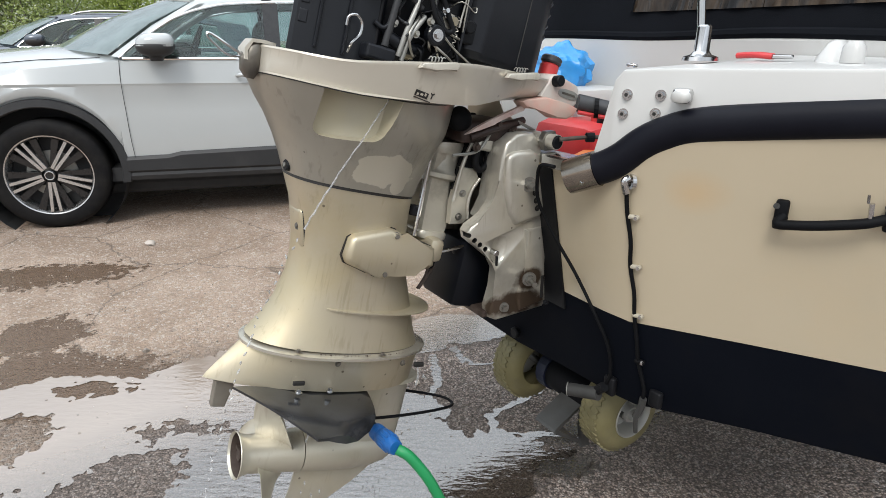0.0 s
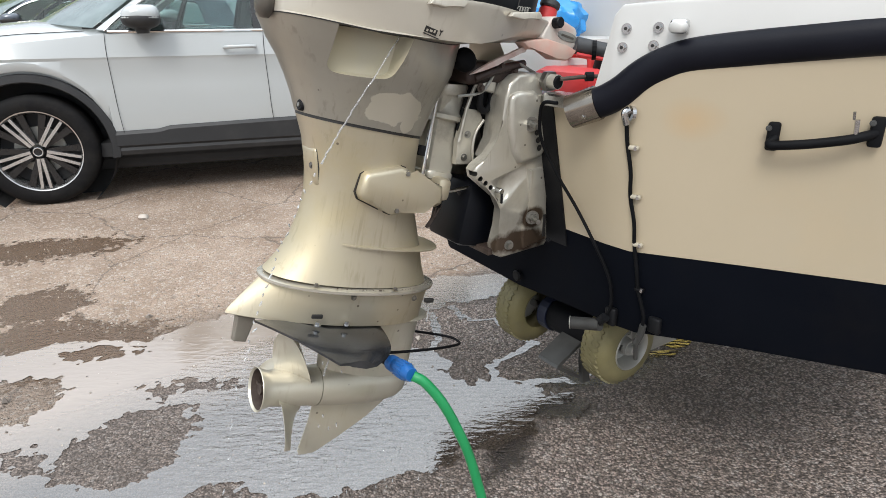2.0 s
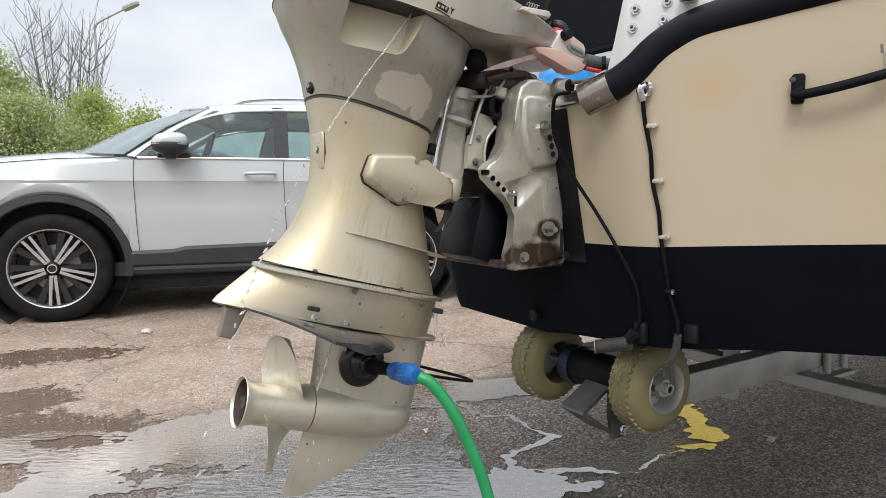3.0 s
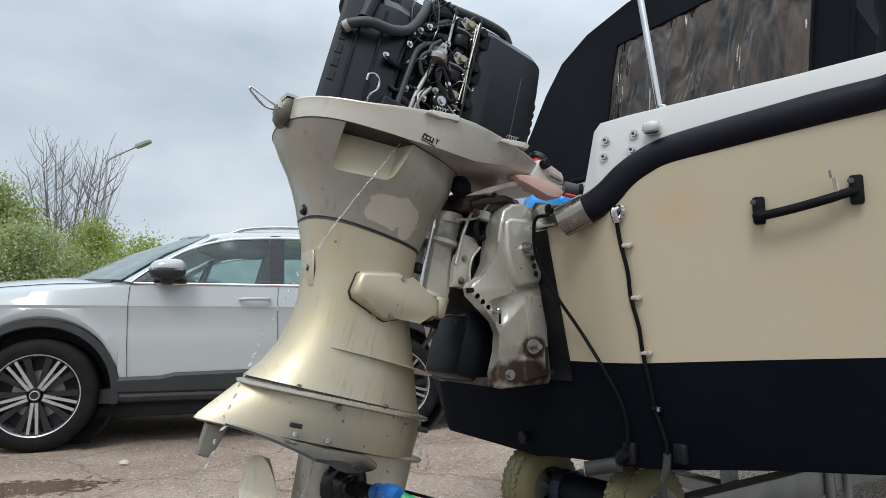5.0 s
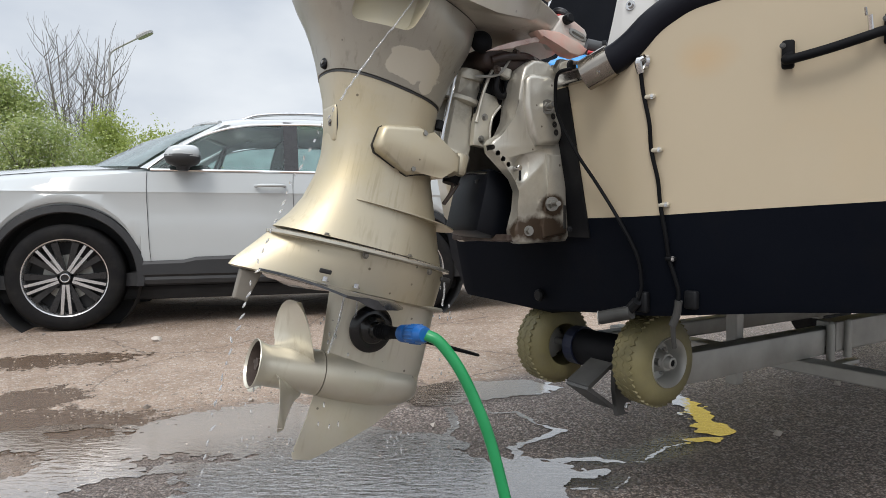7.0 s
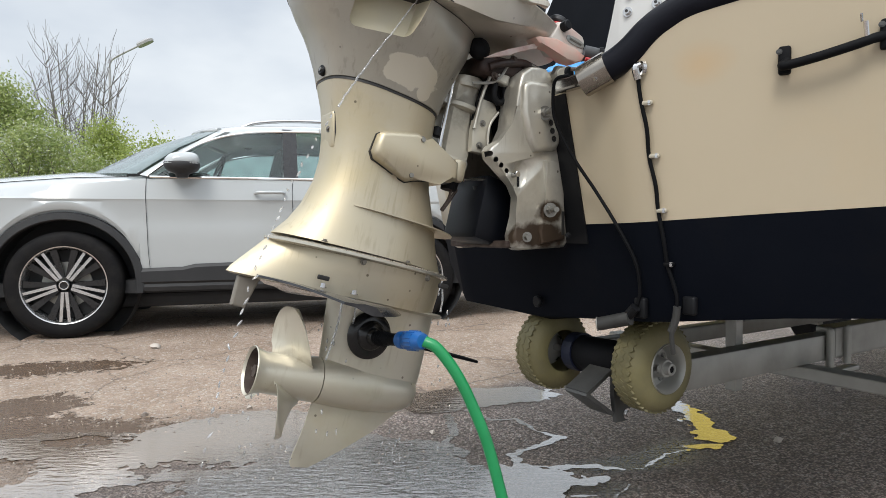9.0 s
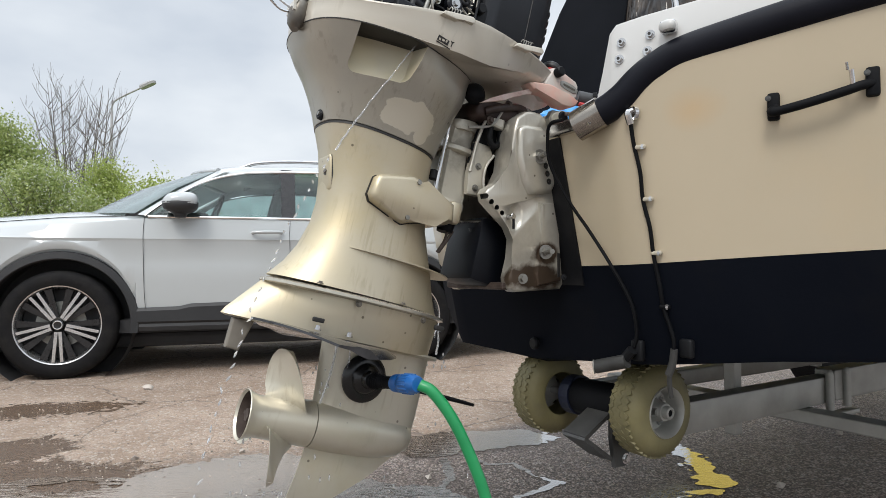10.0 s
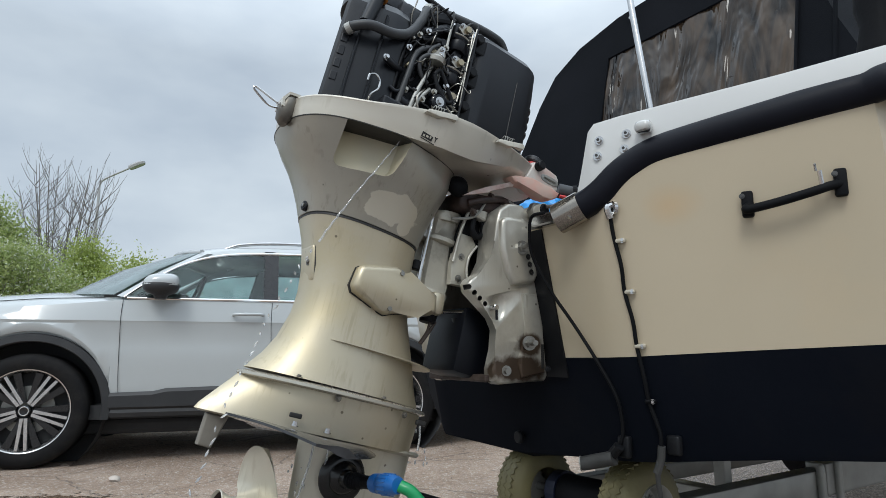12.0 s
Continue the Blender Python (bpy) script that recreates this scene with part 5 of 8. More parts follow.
for pts, r, m_ in (
        ([(-0.238, -0.147, 0.305), (-0.236, -0.149, 0.225), (-0.238, -0.147, 0.135)], 0.0018, M_ZINC), ([(-0.231, -0.147, 0.315), (-0.235, -0.150, 0.22), (-0.230, -0.147, 0.13)], 0.0015, M_ZINC),
        ([(-0.222, -0.135, 0.335), (-0.221, -0.138, 0.22), (-0.222, -0.135, 0.085)], 0.003, M_ENGINE2), ([(-0.280, -0.128, 0.315), (-0.281, -0.130, 0.22), (-0.280, -0.128, 0.12)], 0.003, M_GALV),
        ([(-0.285, -0.145, 0.10), (-0.25, -0.150, 0.085), (-0.215, -0.150, 0.07), (-0.175, -0.150, 0.085)], 0.002, M_ZINC), ([(-0.27, -0.146, 0.12), (-0.24, -0.15, 0.10), (-0.19, -0.15, 0.08)], 0.0018, M_ZINC),
        ([(-0.352, -0.128, 0.075), (-0.350, -0.136, 0.14), (-0.343, -0.134, 0.195), (-0.318, -0.128, 0.225), (-0.29, -0.115, 0.24)], 0.006, M_HOSEBLK), ([(-0.330, -0.136, 0.065), (-0.326, -0.142, 0.11), (-0.312, -0.138, 0.16), (-0.300, -0.132, 0.20)], 0.0042, M_GALV),
        ([(-0.322, -0.134, 0.06), (-0.317, -0.140, 0.10), (-0.298, -0.138, 0.135)], 0.004, M_GALV), ([(-0.298, -0.138, 0.195), (-0.318, -0.146, 0.200), (-0.335, -0.142, 0.180), (-0.325, -0.138, 0.155), (-0.305, -0.136, 0.145)], 0.0045, M_HOSEBLK),
        ([(-0.30, -0.135, 0.24), (-0.318, -0.138, 0.215), (-0.320, -0.135, 0.175)], 0.004, M_HOSEBLK), ([(-0.29, -0.14, 0.155), (-0.272, -0.145, 0.135), (-0.262, -0.146, 0.115)], 0.0045, M_BLACKPL),
        ([(-0.355, -0.11, 0.255), (-0.325, -0.125, 0.262), (-0.295, -0.118, 0.290), (-0.275, -0.10, 0.315)], 0.009, M_ENGINE2), ([(-0.335, -0.115, 0.24), (-0.31, -0.125, 0.25), (-0.285, -0.12, 0.262)], 0.007, M_ENGINE),
        ([(-0.36, -0.12, 0.15), (-0.385, -0.130, 0.148), (-0.402, -0.134, 0.150)], 0.007, M_ENGINE), ([(-0.375, -0.125, 0.105), (-0.36, -0.13, 0.10), (-0.345, -0.13, 0.12)], 0.004, M_ENGINE),
        ([(-0.345, -0.12, 0.31), (-0.33, -0.125, 0.27), (-0.345, -0.125, 0.225), (-0.36, -0.12, 0.18)], 0.003, M_BLACKPL), ([(-0.37, -0.12, 0.28), (-0.362, -0.125, 0.23), (-0.367, -0.123, 0.17), (-0.365, -0.12, 0.07)], 0.0035, M_BLACKPL),
        ([(-0.285, -0.12, 0.085), (-0.32, -0.128, 0.082), (-0.35, -0.125, 0.09)], 0.011, M_ENGINE), ([(-0.27, -0.12, 0.06), (-0.24, -0.128, 0.058), (-0.21, -0.125, 0.062)], 0.012, M_ENGINE)):
    part("engine_pipe" if r > 0.005 else "engine_wire", tube(pts, r, n=8 if r > 0.003 else 6, steps=5), m_, motor, smooth=60)
clutter = random.Random(21)
for k in range(26):
    x, z = clutter.uniform(-0.36, -0.225), clutter.uniform(0.07, 0.30)
    pts = [(x, -0.118, z)]
    for j in range(3):
        x = min(-0.215, max(-0.372, x + clutter.uniform(-0.03, 0.03)))
        z = min(0.325, max(0.06, z + clutter.uniform(-0.05, 0.05)))
        pts.append((x, -0.128 - 0.022 * clutter.random(), z))
    pts.append((x + clutter.uniform(-0.01, 0.01), -0.115, z + clutter.uniform(-0.02, 0.02)))
    part("engine_wire", tube(pts, clutter.choice((0.0011, 0.0016, 0.0024)), n=6, steps=4), (M_BLACKPL, M_HOSEBLK, M_ZINC, M_BLACKPL)[k % 4], motor, smooth=60)
for k in range(16):
    x, z = clutter.uniform(-0.36, -0.225), clutter.uniform(0.07, 0.31)
    part("small_bracket", box((x, -0.124, z), (clutter.uniform(0.008, 0.022), 0.012, clutter.uniform(0.006, 0.016)), bevel=0.002, m=Matrix.Rotation(clutter.uniform(-0.6, 0.6), 4, "Y")), (M_ENGINE, M_ZINC, M_ENGINE2, M_BRASS)[k % 4], motor)
part("throttle_link", tube([(-0.300, -0.146, 0.165), (-0.292, -0.147, 0.178), (-0.280, -0.147, 0.170), (-0.262, -0.148, 0.145), (-0.250, -0.148, 0.128), (-0.262, -0.148, 0.122), (-0.285, -0.147, 0.138), (-0.300, -0.146, 0.165)], 0.0045, n=8, steps=4), M_BLACKPL, motor, smooth=60)
cam_ob = part("throttle_cam", cyl((-0.277, -0.135, 0.112), (-0.277, -0.152, 0.112), 0.017, n=22, bevel=0.003), M_ENGINE, motor)
part("cam_bolt", bolt((-0.277, -0.152, 0.112), (0, -1, 0), 0.0065, 0.006), M_STEEL, cam_ob)
fp = part("fuel_pump", spin([(0, 0.008), (0.004, 0.019), (0.012, 0.021), (0.018, 0.018), (0.026, 0.006)], (-0.302, -0.140, 0.186), (0, 0, 1), n=24), M_ZINC, motor, "round metal fuel pump", 40)
part("pump_plate", plate([(-0.312, 0.205), (-0.300, 0.232), (-0.290, 0.232), (-0.288, 0.205)], 0.004, m=Matrix.Translation((0, -0.146, 0))), M_ZINC, fp)
for z in (0.213, 0.225):
    part("bolt", bolt((-0.296, -0.146, z), (0, -1, 0), 0.004, 0.005), M_STEEL, fp)
part("bent_hook", tube([(-0.425, -0.140, 0.085), (-0.424, -0.141, 0.098), (-0.412, -0.142, 0.103), (-0.402, -0.142, 0.094), (-0.402, -0.142, 0.078), (-0.412, -0.14, 0.062), (-0.412, -0.13, 0.05)], 0.0022, n=7), M_STEEL, motor)
part("terminal_box", box((-0.365, -0.135, 0.060), (0.05, 0.03, 0.022), bevel=0.004), M_ENGINE2, motor)
for i, (x, y, z) in enumerate(((-0.402, -0.136, 0.150), (-0.345, -0.130, 0.112), (-0.318, -0.128, 0.185), (-0.33, -0.132, 0.255), (-0.345, -0.128, 0.24), (-0.285, -0.135, 0.24), (-0.36, -0.13, 0.20), (-0.31, -0.14, 0.105), (-0.292, -0.146, 0.128), (-0.27, -0.147, 0.152))):
    part("bolt", bolt((x, y, z), (0.1, -1, 0.1), 0.0045, 0.007), M_ZINC if i % 3 else M_STEEL, motor)
part("ignition_lead", tube([(-0.34, -0.10, 0.35), (-0.30, -0.11, 0.338), (-0.27, -0.115, 0.325)], 0.006, n=8), M_BLACKPL, motor)
part("coil_cover", box((-0.305, -0.098, 0.318), (0.075, 0.035, 0.028), bevel=0.008, m=Matrix.Rotation(radians(-24), 4, "Y")), M_ENGINE2, motor)
for ob in motor.children_recursive:
    if ob not in before_ and ob.parent not in before_:
        ob.data.transform(Matrix.Translation((-0.024, 0.006, 0.0)))
red = part("primer_pot", cyl((0.016, -0.055, 0.112), (0.018, -0.055, 0.146), 0.019, n=22, bevel=0.003), M_RED, motor, "red plastic pot", 40)
part("pot_lid", cyl((0.018, -0.055, 0.146), (0.020, -0.055, 0.160), 0.021, n=22, bevel=0.003), M_HOSEBLK, red, smooth=40)
part("box_leg", box((0.0, -0.085, 0.085), (0.02, 0.02, 0.05), bevel=0.004), M_BLACKPL, motor)
part("box_leg", box((-0.03, -0.10, 0.08), (0.01, 0.012, 0.05), bevel=0.003), M_BLACKPL, motor)

# swivel bracket and trim unit, which tilt with the motor
M_SWIVEL = mat("dirty_champagne_casting", (0.55, 0.52, 0.44), 0.34, 0.42, (0.45, 0.42, 0.35), 9, 0.08, 160, grime=(0.10, 0.08, 0.06), grime_scale=11, grime_amount=0.6)
sv = part("swivel_bracket", loft([[Vector((x, y, z)) for x, y in ((xa, -0.034), (xa + 0.010, -0.044), (xb - 0.006, -0.044), (xb, -0.034), (xb, 0.034), (xb - 0.006, 0.042), (xa + 0.01, 0.042), (xa, 0.034))] for z, xa, xb in ((-0.232, -0.186, -0.132), (-0.226, -0.191, -0.124), (-0.205, -0.193, -0.122), (-0.14, -0.195, -0.136), (-0.10, -0.196, -0.142), (-0.06, -0.196, -0.132))]), M_SWIVEL, motor, "champagne swivel bracket", 40)
part("swivel_cap", loft([sec(z, -0.160, a_, 0.052, 3, 24, tilt=0.15) for z, a_ in ((-0.068, 0.034), (-0.062, 0.040), (-0.052, 0.040), (-0.047, 0.034))]), M_SWIVEL, sv, smooth=40)
part("swivel_neck", spin([(0, 0.052), (0.004, 0.057), (0.012, 0.057), (0.018, 0.050), (0.040, 0.045), (0.055, 0.045)], (-0.157, 0, -0.120), (0, 0, 1), n=30), M_SWIVEL, sv, smooth=40)
part("foot_flange", loft([sec(z, -0.158, a_, 0.056, 4, 28) for z, a_ in ((-0.236, 0.034), (-0.233, 0.038), (-0.224, 0.038), (-0.221, 0.034))]), M_SWIVEL, sv, smooth=40)
for sy in (-1, 1):
    arc = [(-0.053, 0.022), (-0.094, 0.012), (-0.122, -0.019), (-0.134, -0.054), (-0.140, -0.095), (-0.141, -0.134), (-0.142, -0.155)]
    inner = [(-0.092, -0.102), (-0.075, -0.075), (-0.050, -0.035), (-0.025, 0.005)]
    web = [(-0.139, -0.088), (-0.141, -0.134), (-0.142, -0.155), (-0.134, -0.200), (-0.104, -0.196), (-0.095, -0.183), (-0.104, -0.160), (-0.105, -0.131), (-0.092, -0.102), (-0.104, -0.086)]
    y_ = -0.062 if sy < 0 else 0.05
    w_ = part("swivel_wing", plate(arc[:6] + [(-0.12, -0.12)] + inner, 0.012, bevel=0.003, m=Matrix.Translation((0, y_ + 0.004, 0))), M_BLACKPL, sv, "dark inner swivel plate", 40)
    wb = part("swivel_web", plate(web, 0.014, bevel=0.002, m=Matrix.Translation((0, y_ - 0.001, 0))), M_SWIVEL, sv, "pale cast web with small bolts", 40)
    if sy < 0:
        part("wing_edge", tube([(x, -0.066, z) for x, z in arc], 0.0038, n=8), M_BRACKET, w_, smooth=60)
        part("wing_edge", tube([(-0.092, -0.066, -0.102), (-0.105, -0.066, -0.131), (-0.105, -0.066, -0.160), (-0.097, -0.066, -0.184)], 0.003, n=8), M_BRACKET, wb, smooth=60)
        for x, z in ((-0.122, -0.137), (-0.119, -0.183)):
            part("bolt", bolt((x, -0.063, z), (0, -1, 0), 0.005, 0.006), M_ALU, wb)
part("grease_block", box((-0.108, -0.072, -0.036), (0.034, 0.020, 0.026), bevel=0.005), M_BRACKET, sv)
part("grease_hose", tube([(-0.120, -0.074, -0.050), (-0.116, -0.072, -0.075), (-0.100, -0.07, -0.085), (-0.085, -0.066, -0.070), (-0.092, -0.068, -0.045)], 0.007, n=8), M_BLACKPL, sv, smooth=60)
part("tilt_rod", cyl((-0.207, -0.055, -0.070), (-0.203, -0.055, -0.232), 0.0048, n=12), M_STEEL, motor, "bright thin rod")
for z in (-0.105, -0.175):
    part("rod_bush", cyl((-0.213, -0.048, z), (-0.213, -0.048, z - 0.02), 0.009, n=12, bevel=0.002), M_BLACKPL if z < -0.15 else M_ALU, motor)
M_TRIM = mat("blue_black_trim_paint", (0.003, 0.0038, 0.006), 0.4, 0.0, (0.005, 0.006, 0.009), 12, 0.05, 120, spec=0.2)
trim = part("trim_unit", box((-0.035, 0.0, -0.30), (0.10, 0.13, 0.14), bevel=0.015), M_TRIM, motor, "black power trim unit", 40)
part("trim_cylinder", cyl((-0.065, -0.03, -0.25), (-0.03, -0.03, -0.36), 0.024, n=20), M_TRIM, trim, smooth=40)
part("trim_motor", cyl((0.0, 0.03, -0.22), (0.01, 0.03, -0.36), 0.032, n=20, bevel=0.006), M_TRIM, trim, smooth=40)
part("trim_pin", cyl((-0.1315, -0.052, -0.259), (-0.030, -0.052, -0.226), 0.0036, n=10), M_STEEL, trim)

# bracket, fixed to the transom
bracket = thing("stern_bracket", BOAT, "grey cast clamp bracket bolted to the transom", "motor bracket")
OUT = [(-0.055, 1.036), (-0.075, 1.034), (-0.098, 1.018), (-0.108, 0.99), (-0.112, 0.95), (-0.118, 0.912), (-0.140, 0.885), (-0.172, 0.868), (-0.180, 0.858), (-0.176, 0.842), (-0.118, 0.792), (-0.106, 0.768), (-0.110, 0.73), (-0.122, 0.69), (-0.120, 0.668), (-0.105, 0.660), (0.016, 0.664), (0.024, 0.675), (0.012, 0.76), (0.004, 0.837), (0.013, 0.868), (0.013, 0.893), (-0.002, 0.93), (-0.010, 0.985), (-0.018, 1.02), (-0.034, 1.034)]
PLATES = []
for y, mirror in ((-0.055, 1), (0.185, -1)):
    mm = Matrix.Translation((0.011, y, 0)) @ Matrix.Diagonal((1, mirror, 1, 1))
    cp = part("clamp_plate", plate(OUT, 0.030, bevel=0.007, m=mm), M_BRACKET, bracket, "cast clamp plate with adjusting holes", 45)
    PLATES.append(cp)
    wall = [q for q in OUT[:6]] + [(-0.138, 0.876), (-0.120, 0.872), (-0.100, 0.905), (-0.094, 0.95), (-0.090, 0.99), (-0.080, 1.010), (-0.055, 1.022)]
    part("side_wall", plate(wall, 0.034, m=mm @ Matrix.Translation((0.001, 0.026, -0.001))), M_BRACKET, cp, smooth=45)
    rib = [(-0.102, 0.990), (-0.096, 0.999), (-0.084, 1.003), (-0.043, 1.004), (-0.030, 0.996), (-0.010, 0.935), (-0.002, 0.889), (-0.016, 0.866), (-0.074, 0.860), (-0.090, 0.886), (-0.103, 0.934)]
    part("raised_boss", plate(rib, 0.02, bevel=0.010, m=mm @ Matrix.Translation((0, -0.012, 0))), M_BRACKET, cp, smooth=45)
    rib2 = [(-0.046, 0.845), (-0.006, 0.845), (0.002, 0.76), (0.012, 0.68), (-0.052, 0.672), (-0.060, 0.70), (-0.038, 0.77)]
    part("lower_rib", plate(rib2, 0.02, bevel=0.006, m=mm @ Matrix.Translation((0, -0.007, 0))), M_BRACKET, cp, smooth=45)
    if mirror > 0:
        tool_ = bmesh.new()
        for k in range(4):
            cyl((-0.167 + 0.0127 * k, -0.09, 0.8515 - 0.0107 * k), (-0.167 + 0.0127 * k, -0.034, 0.8515 - 0.0107 * k), 0.0052, bm=tool_, n=16)
        cut(cp, tool_, M_DECAL)
        tool_ = bmesh.new()
        bmesh.ops.create_uvsphere(tool_, u_segments=28, v_segments=18, radius=1.0, matrix=Matrix.Translation((-0.096, -0.059, 0.813)) @ Matrix.Rotation(radians(14), 4, "Y") @ Matrix.Diagonal((0.021, 0.014, 0.031, 1)))
        for f in tool_.faces:
            f.smooth = True
        cut(cp, tool_, M_BRACKET)
        part("tilt_pin", cyl((-0.112, -0.045, 0.812), (-0.113, -0.072, 0.812), 0.006, n=14, bevel=0.001), M_STEEL, cp)
        part("pin_clip", box((-0.112, -0.070, 0.802), (0.0045, 0.004, 0.030), bevel=0.001), M_BLACKPL, cp)
        for k in range(3):
            part("slot_hole", spin([(0, 0.0005), (0, 0.0058), (0.0006, 0.0064)], (-0.024 + 0.004 * k, -0.0676, 0.921 - 0.016 * k), (0, -1, 0), n=14, cap=(False, False)), M_DECAL, cp)
        for x, z, big_ in ((-0.040, 0.939, 1), (-0.026, 0.742, 1), (-0.078, 0.687, 0)):
            yb = -0.067 if big_ else -0.055
            bt = part("bolt", bolt((x, yb, z), (-0.3, -1, 0), 0.010 if big_ else 0.007, 0.012), M_ALU, cp)
            if big_:
                part("threaded_end", cyl((x - 0.003, yb - 0.010, z), (x - 0.012, yb - 0.034, z), 0.0055, n=12), M_ALU, bt)
        part("slotted_hole", box((0.014, -0.0625, 0.715), (0.008, 0.002, 0.05), bevel=0.0008), M_DECAL, cp)
part("lower_brace", box((-0.055, 0.065, 0.672), (0.13, 0.21, 0.015), bevel=0.004), M_RUSTY, bracket, "rusty lower cross brace")
part("tilt_tube", cyl((0.0, -0.095, 1.020), (0.0, 0.21, 1.020), 0.014, n=22), M_BRACKET, bracket)
part("tube_nut", cyl((0.0, -0.062, 1.020), (0.0, -0.075, 1.020), 0.021, n=6), M_ALU, bracket, "nut on the tilt tube")
part("tube_cap", cyl((0.0, -0.075, 1.020), (0.0, -0.098, 1.020), 0.013, n=20, bevel=0.003), M_RUBBER, bracket, "black rubber end cap", 40)
part("cross_link", tube([(0.0, -0.10, 1.026), (0.06, -0.13, 1.03), (0.16, -0.19, 1.028)], 0.004, n=8), M_RUSTY, bracket, "steering rod")
part("rod_end", cyl((0.045, -0.123, 1.03), (0.058, -0.130, 1.03), 0.009, n=14), M_RUBBER, bracket)
part("rod_end", cyl((0.13, -0.175, 1.028), (0.16, -0.19, 1.028), 0.011, n=14), M_RUBBER, bracket)

# ==== CARS ====
def lerp_table(x, rows):
    for (a, *va), (b, *vb) in zip(rows, rows[1:]):
        if x <= b:
            t = max(0.0, (x - a) / (b - a))
            return [p + (q - p) * t for p, q in zip(va, vb)]
    return list(rows[-1][1:])


# along the car: height of the shoulder, of the middle, inset of the shoulder
CAR_TOP = [(-0.90, 0.70, 0.78, 0.30), (-0.82, 0.86, 0.95, 0.16), (-0.60, 0.955, 1.085, 0.08), (-0.30, 0.98, 1.12, 0.05), (0.02, 1.01, 1.15, 0.04), (0.48, 1.055, 1.12, 0.035), (0.60, 1.06, 1.07, 0.03), (2.9, 1.09, 1.10, 0.04), (3.35, 1.08, 1.09, 0.10), (3.56, 0.95, 0.95, 0.22)]
M_GLASS = glass_mat("tinted_car_glass", (0.55, 0.68, 0.66), 0.0, 1.0)
M_GLASSF = glass_mat("windscreen_glass", (0.30, 0.37, 0.38), 0.02, 0.45)


def car_wheel(parent, x, y0=0.0, out=-1):
    """A tyre with its alloy rim; out: which way its face looks."""
    R = 0.352
    yy = lambda d: y0 - out * d
    prof = [(0.03, 0.248), (0.008, 0.257), (0.0, 0.283), (0.003, 0.318), (0.014, 0.340), (0.034, 0.3515), (0.20, 0.3515), (0.225, 0.335), (0.235, 0.26), (0.21, 0.245)]
    tyre = part("tyre", spin([(d, r) for d, r in prof], (x, y0, R), (0, -out, 0), n=72, cap=(False, False)), M_TYRE, parent, smooth=40)
    rim = part("rim", spin([(0.012, 0.250), (0.005, 0.256), (0.008, 0.249), (0.03, 0.239), (0.12, 0.228), (0.2, 0.236)], (x, y0, R), (0, -out, 0), n=64, cap=(False, False)), M_ALLOY, parent, "machined alloy rim", 40)
    part("barrel", spin([(0.10, 0.228), (0.115, 0.02)], (x, y0, R), (0, -out, 0), n=40), M_INTERIOR, rim)
    part("brake_disc", spin([(0.085, 0.15), (0.095, 0.15)], (x, y0, R), (0, -out, 0), n=40), M_GALV, rim)
    for k in range(5):
        a = 2 * math.pi * k / 5 + math.pi / 2 + math.pi
        for side_ in (-1, 1):
            # a pair of machined spokes
            bm = bmesh.new()
            v = []
            for r, wdt, off, d in ((0.045, 0.020, 0.011, 0.012), (0.240, 0.018, 0.025, 0.010)):
                for e in (-1, 1):
                    lat = side_ * off + e * wdt / 2
                    for dep in (0.0, 0.03):
                        v.append(bm.verts.new((x + r * math.cos(a) - lat * math.sin(a), yy(d + dep), R + r * math.sin(a) + lat * math.cos(a))))
            bmesh.ops.convex_hull(bm, input=v)
            part("spoke", bm, M_ALLOY, rim)
            bm = bmesh.new()
            v = []
            aa = a + side_ * 0.36
            for r, wdt, d in ((0.05, 0.022, 0.03), (0.238, 0.044, 0.022)):
                for e in (-1, 1):
                    lat = e * wdt / 2
                    for dep in (0.0, 0.03):
                        v.append(bm.verts.new((x + r * math.cos(aa) - lat * math.sin(aa), yy(d + dep), R + r * math.sin(aa) + lat * math.cos(aa))))
            bmesh.ops.convex_hull(bm, input=v)
            part("dark_spoke", bm, M_ALLOYBLK, rim)
    hub = part("hub_cap", spin([(0.002, 0.018), (0.0, 0.030), (0.004, 0.034), (0.03, 0.036)], (x, y0, R), (0, -out, 0), n=32), M_ALLOYBLK, rim, smooth=40)
    part("ring", spin([(-0.001, 0.023), (-0.002, 0.026), (-0.001, 0.029)], (x, y0, R), (0, -out, 0), n=32, cap=(False, False)), M_ALLOY, hub)


